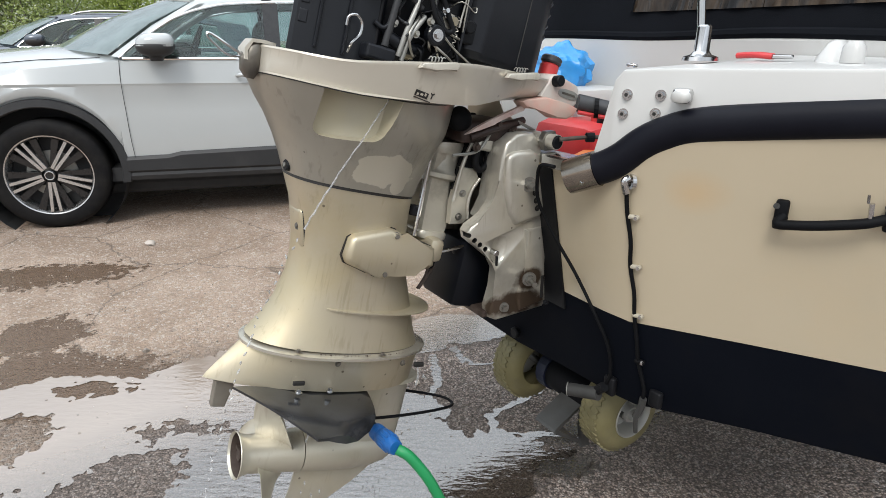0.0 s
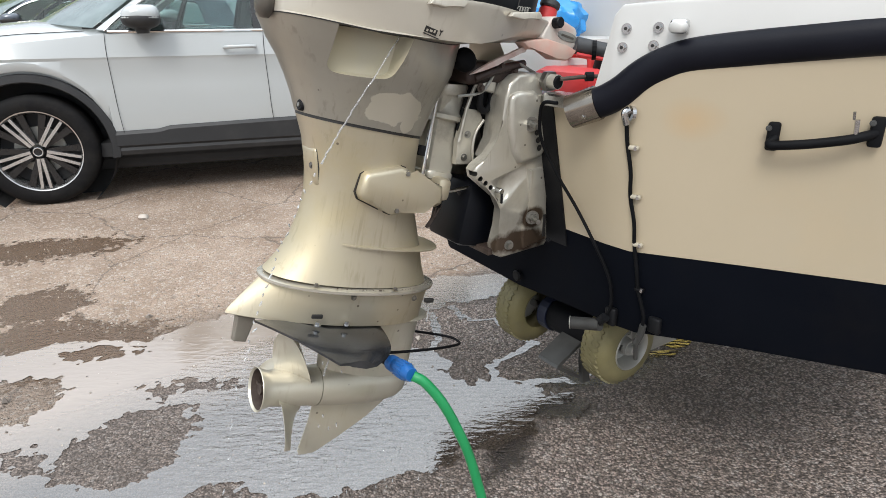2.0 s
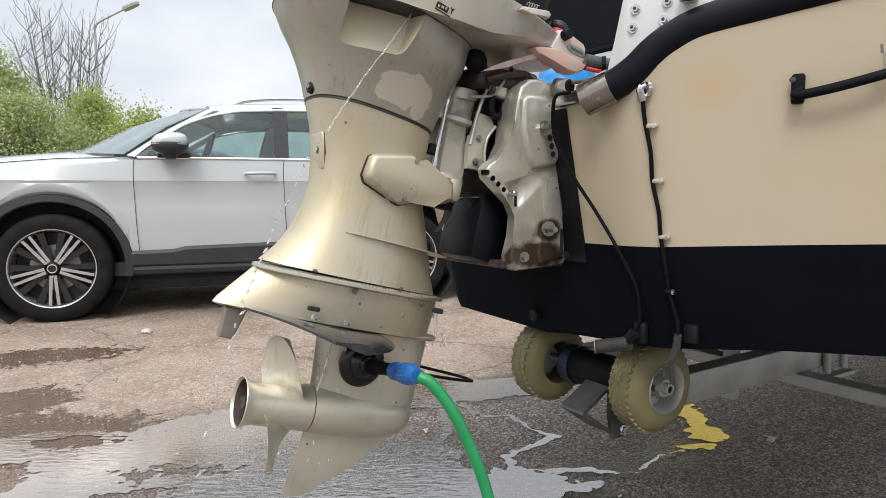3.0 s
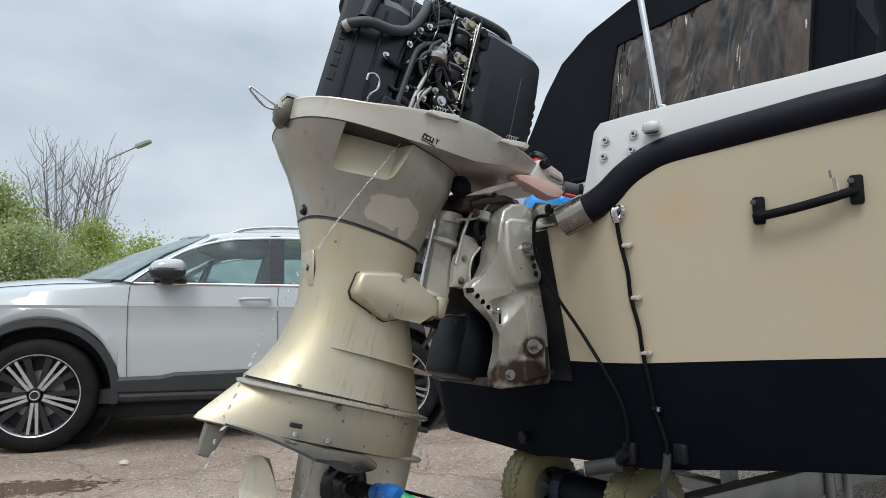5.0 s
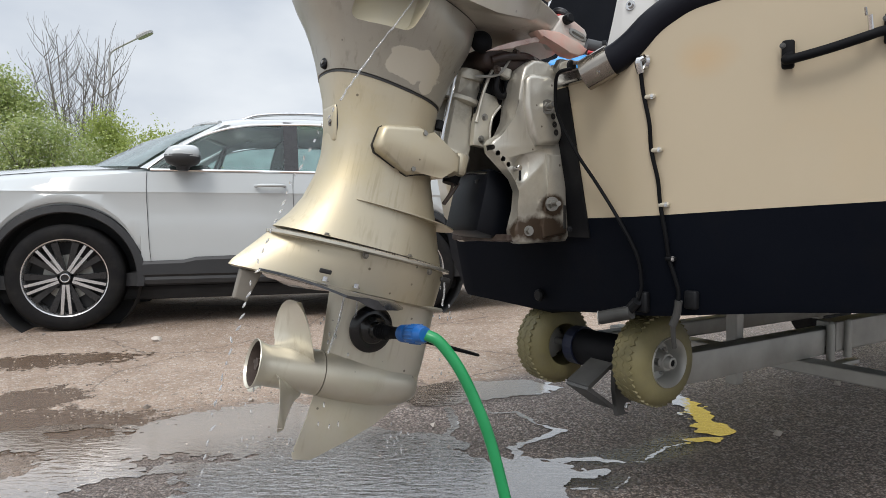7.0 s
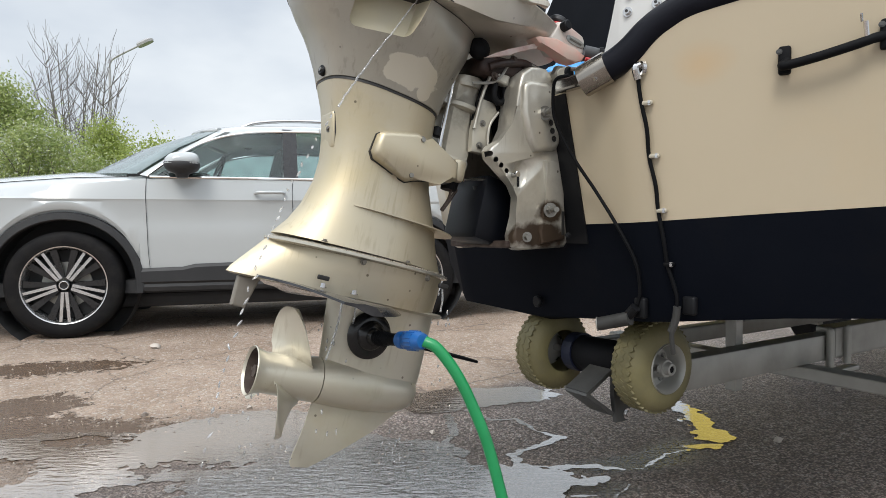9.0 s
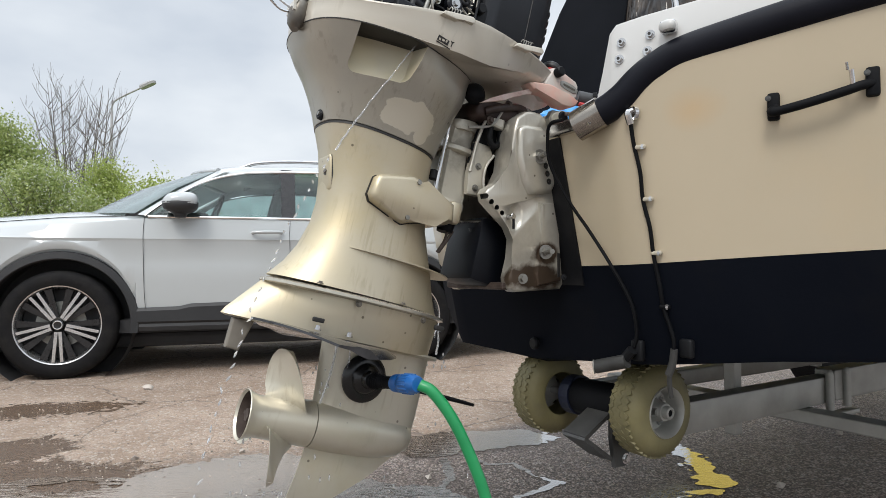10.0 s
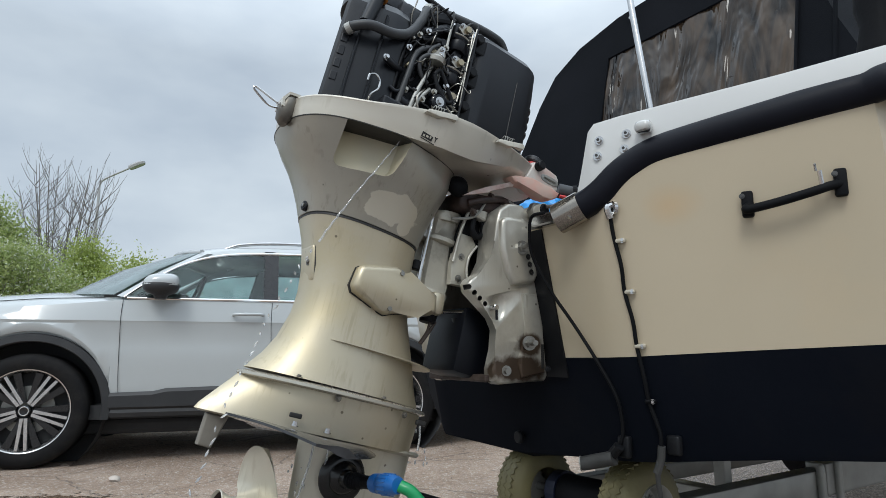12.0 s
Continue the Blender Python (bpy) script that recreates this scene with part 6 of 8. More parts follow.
def build_car(m, paint, label, detail=True):
    c = thing("car", m, label, "car", "parked cars")
    ARCH, WB = 0.455, 2.33
    xs = [-0.90 + 4.46 * i / 148 for i in range(149)]
    for w in (0.0, WB):
        xs += [w - ARCH, w + ARCH, w - ARCH + 0.004, w + ARCH - 0.004]
    xs.sort()

    def low(x):
        z = 0.30
        for w in (0.0, WB):
            if abs(x - w) < ARCH:
                z = max(z, 0.352 + math.sqrt(max(0, ARCH ** 2 - (x - w) ** 2)))
        return z

    rows = []
    for x in xs:
        zs, zm, ins = lerp_table(x, CAR_TOP)
        zl = low(x)
        end = max(0.0, (-0.55 - x) / 0.35) ** 2 * 0.30 + max(0.0, (x - 3.1) / 0.46) ** 2 * 0.25
        L = zs - zl
        fz = lambda z: (z - zl) / L
        k = 0.007 * min(1.0, max(0.0, (x + 0.55) / 0.5))
        side_ = [(0.045, 0.0), (0.03, fz(zl + 0.06)), (0.018, fz(zl + 0.16) if zl < 0.5 else fz(zl + 0.04)), (0.004, fz(max(0.62, zl + 0.07))), (0.004, fz(max(0.74, zl + 0.09))), (0.006 + k, fz(0.900)), (0.006, fz(0.918)), (0.022, fz(zs - 0.05)), (ins, 1.0)]
        half = [(y + end, zl + L * f) for y, f in side_]
        half += [(ins + 0.06 + end, zs + (zm - zs) * 0.35), (0.42, zs + (zm - zs) * 0.82), (0.92, zm)]
        pts = [Vector((x, y, z)) for y, z in half] + [Vector((x, 1.84 - y, z)) for y, z in half[-2::-1]]
        rows.append(pts)
    part("body", loft(rows, cap=(True, True), closed=False), paint, c, smooth=28)
    # cladding: sill and arches
    for y, out in ((0.012, -1), (1.828, 1)):
        for x0, x1 in ((0.46, 1.90),):
            bm = loft([[Vector((x, y + out * d, z)) for d, z in ((-0.05, 0.295), (0.000, 0.297), (0.008, 0.325), (0.002, 0.345), (0.014, 0.36), (0.014, 0.43 + zk), (0.0, 0.452 + zk), (-0.06, 0.455 + zk))] for x, zk in ((x0, 0.0), (0.72, 0.006), (0.80, 0.024), (1.3, 0.036), (x1, 0.05))])
            part("sill", bm, M_CARBLK, c, "dark grey plastic sill", 30)
        for w in (0.0, WB):
            bm = bmesh.new()
            rr = []
            for i in range(41):
                a = math.pi * (-0.05 + 1.10 * i / 40)
                rr.append([Vector((w + r * math.cos(a), y + out * d, max(0.285, 0.352 + r * math.sin(a)))) for r, d in ((0.424, -0.05), (0.426, 0.010), (0.432, 0.015), (0.474, 0.010), (0.480, -0.02))])
            part("wheel_arch", loft(rr, bm, closed=False), M_CARBLK, c, "dark grey wheel arch trim", 40)
            part("wheel_housing", spin([(0.26, 0.0005), (0.26, 0.440), (0.02, 0.440)], (w, y, 0.352), (0, -out, 0), n=40, cap=(False, False)), M_INTERIOR, c)
    part("floor_pan", box((1.34, 0.92, 0.325), (3.9, 1.70, 0.09)), M_INTERIOR, c)
    # low box added beneath the floor to deepen the shadow under the car
    part("shade_box", box((1.15, 0.92, 0.222), (3.2, 1.50, 0.10), bevel=0.03), M_INTERIOR, c)
    part("cabin_tub", box((1.9, 0.92, 1.03), (2.5, 1.55, 0.06)), M_INTERIOR, c)
    # roof and pillars
    ROOF = [(0.70, 1.30, 0.20), (0.98, 1.442, 0.19), (1.15, 1.474, 0.19), (1.5, 1.494, 0.19), (1.9, 1.496, 0.19), (2.6, 1.467, 0.20), (3.1, 1.400, 0.22), (3.35, 1.33, 0.25)]
    xs2 = [0.95 + 2.40 * i / 30 for i in range(31)]
    rows = []
    for x in xs2:
        z, y = lerp_table(x, ROOF)
        half = [(y - 0.012, z - 0.055), (y, z - 0.03), (y + 0.05, z - 0.004), (y + 0.2, z + 0.018), (0.92, z + 0.036)]
        bow = lambda a: x - 0.27 * max(0.0, 1 - (x - 0.98) / 1.0) * max(0.0, 1 - ((0.92 - a) / 0.72) ** 2)
        rows.append([Vector((bow(a), a, b_)) for a, b_ in half] + [Vector((bow(a), 1.84 - a, b_)) for a, b_ in half[-2::-1]])
    part("roof", loft(rows, closed=False, cap=(False, False)), paint, c, smooth=40)
    rail_pts = lambda sgn: [Vector((x, (0.27 if sgn < 0 else 1.57), lerp_table(x, ROOF)[0] + dz)) for x, dz in ((1.12, 0.0), (1.25, 0.028), (1.6, 0.036), (2.3, 0.036), (2.8, 0.028), (2.95, 0.0))]
    TOPL = lambda x: lerp_table(x, [(0.50, 1.075), (0.58, 1.145), (0.66, 1.205), (0.75, 1.265), (0.84, 1.32), (0.95, 1.365), (1.07, 1.397), (1.22, 1.42), (1.6, 1.437), (1.9, 1.437), (2.5, 1.403), (2.95, 1.335), (3.15, 1.19)])[0]
    for sgn, near in ((-1, True), (1, False)):
        Y = lambda v: v if near else 1.84 - v
        yw = lambda z: Y(0.036 + (z - 1.07) * 0.40)
        part("roof_rail", tube(rail_pts(sgn), 0.014, n=8), M_STEEL, c, "silver roof rail", 50)
        # A pillar
        part("a_pillar", loft([[Vector((x, Y(y), z)) for x, y, z in q] for q in (((0.452, 0.058, 1.085), (0.51, 0.035, 1.075), (0.55, 0.06, 1.075), (0.48, 0.10, 1.085)), ((0.705, 0.142, 1.275), (0.745, 0.112, 1.268), (0.79, 0.14, 1.265), (0.73, 0.18, 1.27)), ((0.965, 0.195, 1.428), (1.00, 0.165, 1.412), (1.06, 0.20, 1.42), (1.04, 0.24, 1.45)))]), paint, c, smooth=40)
        for nm, x0, x1 in (("front_window", 0.50, 1.40), ("rear_window", 1.50, 2.40), ("quarter_window", 2.47, 3.0)):
            k = 14
            bot = [Vector((x0 + (x1 - x0) * i / k, 0, 1.075)) for i in range(k + 1)]
            top = [Vector((p.x, 0, max(1.078, TOPL(p.x) - 0.004))) for p in bot]
            bm = loft([[Vector((p.x, yw(p.z) + sgn * d, p.z)) for p in bot + top[::-1]] for d in (0.0, -0.004)])
            w_ob = part(nm, bm, M_GLASS, c, "tinted side window")
            w_ob.visible_shadow = False
        for x, wd in ((1.45, 0.05), (2.435, 0.035)):
            part("pillar", loft([[Vector((x + sx * wd, yw(z) + sgn * d, z)) for sx, d in ((-1, 0.004), (1, 0.004), (1, -0.03), (-1, -0.03))] for z in (1.07, TOPL(x) + 0.02)]), M_ALLOYBLK, c, "gloss black window pillar")
        part("c_pillar", loft([[Vector((x, Y(y), z)) for x, y, z in q] for q in (((3.0, 0.04, 1.08), (3.45, 0.12, 1.06), (3.40, 0.4, 1.06)), ((2.9, 0.17, 1.42), (3.3, 0.25, 1.38), (3.3, 0.5, 1.40)))]), paint, c, smooth=40)
        trim = [Vector((x, yw(z) + sgn * 0.006, z)) for x, z in [(3.05, 1.07), (2.0, 1.072), (1.2, 1.072), (0.52, 1.07)]]
        part("belt_trim", tube(trim, 0.009, n=6, steps=1), M_CHROME, c, "bright belt line trim")
        arc = [Vector((x, yw(TOPL(x)) + sgn * 0.006, TOPL(x))) for x in (0.50, 0.58, 0.66, 0.75, 0.84, 0.95, 1.07, 1.22, 1.6, 2.0, 2.5, 2.9)]
        part("window_trim", tube(arc, 0.009, n=6, steps=3), M_CHROME, c, "bright trim over the windows")
        # mirror
        mir = part("mirror", loft([sec(z, x_, a, b_, 2.9, 28) for z, x_, a, b_ in ((1.135, 0.0, 0.098, 0.095), (1.15, 0.0, 0.112, 0.108), (1.185, 0.004, 0.108, 0.104), (1.212, 0.012, 0.092, 0.09), (1.226, 0.018, 0.06, 0.06))]), paint, c, smooth=50)
        mir.location = (0.735, Y(-0.075), 0)
        part("mirror_base", loft([sec(z, 0.0, a, b_, 2.6, 24) for z, a, b_ in ((1.060, 0.035, 0.05), (1.085, 0.045, 0.055), (1.100, 0.085, 0.085), (1.115, 0.104, 0.102), (1.136, 0.1125, 0.1085), (1.158, 0.1145, 0.1105), (1.164, 0.110, 0.106))]), M_CARBLK, mir, "black mirror foot", 50)
        # door gaps and handles
        for x in (0.507, 1.468):
            part("door_gap", tube([Vector((x + dx, Y(yy_ - 0.0012), z)) for dx, yy_, z in ((0.012, 0.012, 0.40), (0.0, 0.002, 0.56), (-0.006, 0.0, 0.75), (-0.012, 0.008, 0.94), (-0.008, 0.028, 1.06))], 0.0018, n=5, steps=3), M_INTERIOR, c)
        for x in (1.30, 2.12):
            h_ob = part("door_handle", tube([Vector((x - 0.10, Y(0.0), 0.965)), Vector((x - 0.07, Y(-0.028), 0.97)), Vector((x + 0.07, Y(-0.028), 0.972)), Vector((x + 0.10, Y(0.0), 0.968))], 0.012, n=8, steps=3), paint, c, "door handle", 60)
        if near:
            line_ = []
            for i in range(15):
                x = -0.78 + 1.16 * i / 14
                zs, zm, ins = lerp_table(x, CAR_TOP)
                end = max(0.0, (-0.55 - x) / 0.35) ** 2 * 0.30
                line_.append(Vector((x, ins + 0.06 + end, zs + (zm - zs) * 0.35 + 0.001)))
            part("bonnet_gap", tube(line_, 0.0026, n=5, steps=2), M_INTERIOR, c)
            part("mirror_indicator", tube([Vector((0.665, -0.140, 1.168)), Vector((0.70, -0.168, 1.170)), Vector((0.745, -0.176, 1.172))], 0.004, n=6), M_ALLOYBLK, c)
    # windscreen
    rows = [[Vector((x0 + bow_ * (2 * t - 1) ** 2, 0.92 + (2 * t - 1) * hw, z0 - 0.035 * (2 * t - 1) ** 2)) for t in [i / 14 for i in range(15)]] for x0, hw, z0, bow_ in ((-0.04, 0.862, 1.130, 0.47), (0.33, 0.785, 1.325, 0.36), (0.71, 0.722, 1.458, 0.235))]
    ws = part("windscreen", loft([r + [p + Vector((0.004, 0, -0.004)) for p in r[::-1]] for r in rows]), M_GLASSF, c, "sloping windscreen", 60)
    ws.visible_shadow = False
    part("roof_header", tube([p + Vector((0.016, 0, 0.004)) for p in rows[-1]], 0.02, n=8, steps=2), paint, c, smooth=60)
    part("dashboard", box((0.62, 0.92, 1.07), (0.55, 1.45, 0.10), bevel=0.03), M_INTERIOR, c)
    for y in (0.50, 1.33):
        for x in (1.38, 2.25):
            seat = part("seat", box((x, y, 1.12), (0.14, 0.46, 0.40), bevel=0.05, m=Matrix.Rotation(0.25, 4, "Y")), M_INTERIOR, c)
            part("head_rest", box((x + 0.09, y, 1.37), (0.09, 0.26, 0.17), bevel=0.035), M_INTERIOR, seat)
    part("steering_wheel", spin([(-0.012, 0.17), (0, 0.182), (0.012, 0.17), (0, 0.158), (-0.012, 0.17)], (0.92, 0.50, 1.12), (-0.9, 0, 0.35), n=28, cap=(False, False)), M_INTERIOR, c)
    for x in (0.0, WB):
        car_wheel(c, x, 0.0, -1)
        if detail:
            part("tyre", cyl((x, 1.60, 0.352), (x, 1.83, 0.352), 0.352, n=40, bevel=0.02), M_TYRE, c)
    return c


build_car(CAR, M_CARWHITE, "white compact SUV with grey cladding parked on the yard")
M_CARDARK = mat("slate_car_paint", (0.07, 0.085, 0.11), 0.25, 0.3, (0.075, 0.09, 0.115), 1.0, coat=0.8)
build_car(CAR @ pose(-2.0, 5.0, 0), M_CARDARK, "slate blue car parked behind the white one", False)


# ==== GREENERY AND LAMP BEHIND ====
def leaf_mat(name, c1, c2, thin=True):
    m = mat(name, c1, 0.6)
    n, l = m.node_tree.nodes, m.node_tree.links
    b = n["Principled BSDF"]
    g = n.new("ShaderNodeNewGeometry")
    mx = n.new("ShaderNodeMix")
    mx.data_type = "RGBA"
    mx.inputs["A"].default_value, mx.inputs["B"].default_value = (*c1, 1), (*c2, 1)
    l.new(g.outputs["Random Per Island"], mx.inputs["Factor"])
    l.new(mx.outputs["Result"], b.inputs["Base Color"])
    if thin:
        tl = n.new("ShaderNodeBsdfTranslucent")
        l.new(mx.outputs["Result"], tl.inputs["Color"])
        ms = n.new("ShaderNodeMixShader")
        ms.inputs["Fac"].default_value = 0.4
        l.new(b.outputs[0], ms.inputs[1])
        l.new(tl.outputs[0], ms.inputs[2])
        l.new(ms.outputs[0], n["Material Output"].inputs["Surface"])
    return m


M_LEAF = leaf_mat("spring_leaves", (0.26, 0.33, 0.07), (0.44, 0.50, 0.16))
M_LEAF2 = leaf_mat("pale_leaves", (0.24, 0.32, 0.10), (0.44, 0.49, 0.20))
M_BLOSSOM = leaf_mat("white_blossom", (0.62, 0.64, 0.55), (0.5, 0.55, 0.4))
M_BARK = mat("grey_bark", (0.12, 0.105, 0.095), 0.85, 0.0, (0.18, 0.165, 0.15), 8, 0.5, 40)
rng = random.Random(5)


def leaves(points, size, count_each, spread):
    verts, faces = [], []
    for p in points:
        for _ in range(count_each):
            q = p + Vector((rng.gauss(0, spread), rng.gauss(0, spread), rng.gauss(0, spread)))
            s_ = size * rng.uniform(0.6, 1.3)
            e = Euler((rng.uniform(-1.2, 1.2), rng.uniform(-1.2, 1.2), rng.uniform(0, 6.3))).to_matrix()
            k = len(verts)
            for a, b_, h in ((-0.5, 0, 0), (0, -0.28, 0.06), (0.5, 0, 0), (0, 0.28, 0.06)):
                verts.append(tuple(q + e @ Vector((a * s_, b_ * s_, h * s_))))
            faces.append((k, k + 1, k + 2, k + 3))
    me = bpy.data.meshes.new("leaves")
    me.from_pydata(verts, [], faces)
    return me


def shrub(x, y, w, h, material, label, clumps=140, blossom=0.0, size=0.062, lean=0.0):
    base = Matrix.Translation((x, y, 0.05))
    t = thing("bush", base, label, "bush", "bushes behind the yard")
    bm = bmesh.new()
    tips = []
    for i in range(26):
        a, r = rng.uniform(0, 6.28), rng.random() ** 0.5
        top = Vector((r * w / 2 * math.cos(a), r * w * 0.3 * math.sin(a), h * (1 - 0.55 * r * r) * rng.uniform(0.8, 1.0)))
        p0 = Vector((rng.uniform(-0.25, 0.25) * w / 2, rng.uniform(-0.3, 0.3), 0))
        midp = p0.lerp(top, 0.5) + Vector((rng.uniform(-0.1, 0.1), rng.uniform(-0.1, 0.1), 0.1))
        tube([p0, midp, top], lambda f: 0.03 * (1 - f) + 0.005, bm, n=5, steps=3)
        tips.append(top)
    tagged(part("stem", bm, M_BARK, t), kind="stuff")
    pts = []
    for i in range(clumps):
        a, r = rng.uniform(0, 6.28), rng.random() ** 0.45
        zf = rng.random() ** 0.7
        rad = math.sqrt(max(0.02, 1 - zf ** 2.2)) * (0.85 + 0.3 * noise.noise((a * 1.2, zf * 3, x)))
        pts.append(Vector((r * rad * w / 2 * math.cos(a), r * rad * w * 0.32 * math.sin(a), h * zf * (0.9 + 0.15 * noise.noise((a, x, 1.7))) + 0.1)))
    me = leaves(pts, size, 120, 0.17)
    me.materials.append(material)
    ob = new("crown", me)
    ob.parent = t
    if blossom:
        me2 = leaves([p for p in pts if rng.random() < blossom], size * 0.75, 55, 0.18)
        me2.materials.append(M_BLOSSOM)
        ob2 = new("blossom", me2)
        ob2.parent = t
    return t


def bare_tree(x, y, h, label, stems=9, fan=0.5, seed=3):
    """Stems that fan out and bend upwards, each with rising twigs."""
    r_ = random.Random(seed)
    t = thing("tree", Matrix.Translation((x, y, 0)), label, "tree", "bare trees")
    bm, tw = bmesh.new(), bmesh.new()
    for i in range(stems):
        a = -fan + 2 * fan * (i + 0.5) / stems + r_.uniform(-0.06, 0.06)
        top = Vector((math.sin(a) * h * 0.62, r_.uniform(-0.5, 0.5), h * (math.cos(a * 1.15) - 0.12 * r_.random())))
        p0 = Vector((0.25 * math.sin(a), r_.uniform(-0.15, 0.15), 0))
        line = smooth_path([p0, p0.lerp(top, 0.33) + Vector((0.16 * math.sin(a), 0, 0.02)), p0.lerp(top, 0.66) + Vector((r_.uniform(-0.08, 0.12), 0, 0.05)), top], 5)
        tube(line, lambda f: 0.021 * (1 - f) + 0.0045, bm, n=6, steps=0)
        for k in range(16):
            f = r_.uniform(0.25, 0.97)
            base = line[int(f * (len(line) - 1))]
            side = math.copysign(r_.uniform(0.25, 0.75), r_.uniform(-1, 1))
            ln = h * r_.uniform(0.10, 0.26) * (1.15 - 0.6 * f)
            tip = base + Vector((side * ln, r_.uniform(-0.4, 0.4) * ln, ln * r_.uniform(0.7, 1.1)))
            tube([base, base.lerp(tip, 0.5) + Vector((side * 0.12 * ln, 0, -0.04 * ln)), tip], lambda g: 0.0060 * (1 - g) + 0.003, tw, n=4, steps=2)
            for _ in range(3):
                q = base.lerp(tip, r_.uniform(0.3, 0.9))
                e = q + Vector((r_.uniform(-0.5, 0.5), r_.uniform(-0.3, 0.3), r_.uniform(0.5, 1.0))) * ln * 0.45
                tube([q, q.lerp(e, 0.5), e], 0.0028, tw, n=3, steps=0)
    tagged(part("trunk", bm, M_BARK, t), kind="stuff")
    tagged(part("twig", tw, M_BARK, t), kind="stuff")
    return t


shrub(-8.0, 12.0, 4.2, 2.55, M_LEAF2, "blossoming pale green bush at the grass edge", 260, 0.85)
shrub(-6.2, 12.8, 2.4, 2.45, M_LEAF, "bright green spring bush beside the blossom", 120, 0.12)
shrub(-7.6, 13.6, 2.6, 2.95, M_LEAF, "bright green spring bush behind the blossom", 130, 0.0)
shrub(-9.75, 13.4, 2.9, 4.0, M_LEAF2, "tall pale green bush in first leaf", 190, 0.0, 0.07)
shrub(-11.5, 12.0, 3.0, 2.6, M_LEAF2, "pale green bush at the grass edge", 130, 0.3)
shrub(-3.4, 24.0, 3.0, 3.4, M_LEAF, "far green bush behind the car roof", 90, 0.0, 0.12)
bare_tree(-8.85, 14.6, 5.35, "bare grey tree with fine upright twigs", 17, 0.36)
bare_tree(-8.30, 16.0, 2.9, "small bare tree with spreading twigs", 7, 0.7, 8)

lamp = thing("street_lamp", Matrix.Translation((-13.95, 25.0, -0.12)), "grey steel street lamp with a bent arm", "street lamp")
M_LAMP = mat("lamp_grey_paint", (0.40, 0.40, 0.41), 0.6, 0.0, (0.34, 0.34, 0.35), 5)
part("pole", cyl((0, 0, 0), (0, 0, 7.35), 0.075, 0.05, n=14), M_LAMP, lamp)
part("arm", tube([(0, 0, 7.3), (0.03, 0, 7.62), (0.25, 0, 7.85), (1.28, 0, 8.34)], 0.036, n=10, steps=6), M_LAMP, lamp, smooth=60)
head = part("lamp_head", loft([sec(0.0, 0.0, 0.33, 0.14, 3, 20), sec(0.09, 0.0, 0.35, 0.16, 3, 20), sec(0.17, -0.05, 0.27, 0.11, 3, 20)]), M_LAMP, lamp, "pale lamp housing", 40)
head.matrix_basis = pose(1.50, 0, 8.36, 0, -24, 0)

# ==== FITTINGS ON THE TRANSOM ====
def wing_u(s, z):
    u0 = -0.014 if s < 0.215 else (-0.014 + (s - 0.215) * 0.033 if s < 0.275 else -0.012 + (s - 0.275) * 0.48)
    return u0 + RAKE * (0.96 - z)


def on_wing(s, z, out=0.0):
    return Vector((wing_u(s, z) - out, -s + out * 0.4 * (s > 0.25), z))


AFT = Vector((-0.9, -0.42, 0)).normalized()
for s_, z in ((0.264, 1.120), (0.314, 1.122), (0.260, 1.090), (0.309, 1.094)):
    p = Vector((mould_u(s_) + 0.001, -s_, z))
    sc = part("washer", cyl(p, p + AFT * 0.003, 0.0085, n=22), M_STEEL, boat)
    part("screw", cyl(p + AFT * 0.003, p + AFT * 0.009, 0.0055, n=6), M_STEEL, sc)
    part("socket", cyl(p + AFT * 0.0088, p + AFT * 0.0096, 0.003, n=6), M_DECAL, sc)
p = Vector((mould_u(0.347), -0.347, 1.124))
nl = part("stern_light", box(p + AFT * 0.010, (0.022, 0.028, 0.022), bevel=0.006, m=Matrix.Rotation(radians(20), 4, "Z")), M_STEEL, boat, "small chrome stern light", 50)
part("light_lens", loft([sec(z, 0.0, 0.010 * k, 0.015 * k, 2.4, 20) for z, k in ((-0.009, 0.8), (-0.005, 1.0), (0.003, 1.0), (0.007, 0.7))]), M_WHITE, nl, "white lens", 50).location = p + AFT * 0.020

# grab handle
gh = part("grab_handle", tube([on_wing(0.498, 0.962, 0.012), on_wing(0.505, 0.953, 0.030), on_wing(0.523, 0.954, 0.034), on_wing(0.558, 0.960, 0.036), on_wing(0.598, 0.970, 0.034), on_wing(0.610, 0.976, 0.026), on_wing(0.612, 0.980, 0.010)], 0.0072, n=12, steps=5), M_RUBBER, boat, "black rubber-covered grab handle", 60)
for s_, z in ((0.492, 0.964), (0.611, 0.982)):
    part("foot", box(on_wing(s_, z, 0.008), (0.014, 0.018, 0.044), bevel=0.004, m=Matrix.Rotation(radians(26), 4, "Z")), M_RUBBER, gh, smooth=40)
    for dz in (-0.013, 0.013):
        part("screw", bolt(on_wing(s_, z + dz, 0.0155), AFT, 0.003, 0.002), M_DARKGALV, gh)
part("pin", cyl(on_wing(0.604, 0.972, 0.030), on_wing(0.604, 1.0, 0.030), 0.0035, n=10), M_STEEL, gh, "steel pin through the handle")
part("pin_ring", tube([on_wing(0.600, 1.0, 0.030), on_wing(0.600, 1.010, 0.030), on_wing(0.600, 1.010, 0.030), on_wing(0.600, 1.0, 0.030)], 0.002, n=6), M_STEEL, gh)

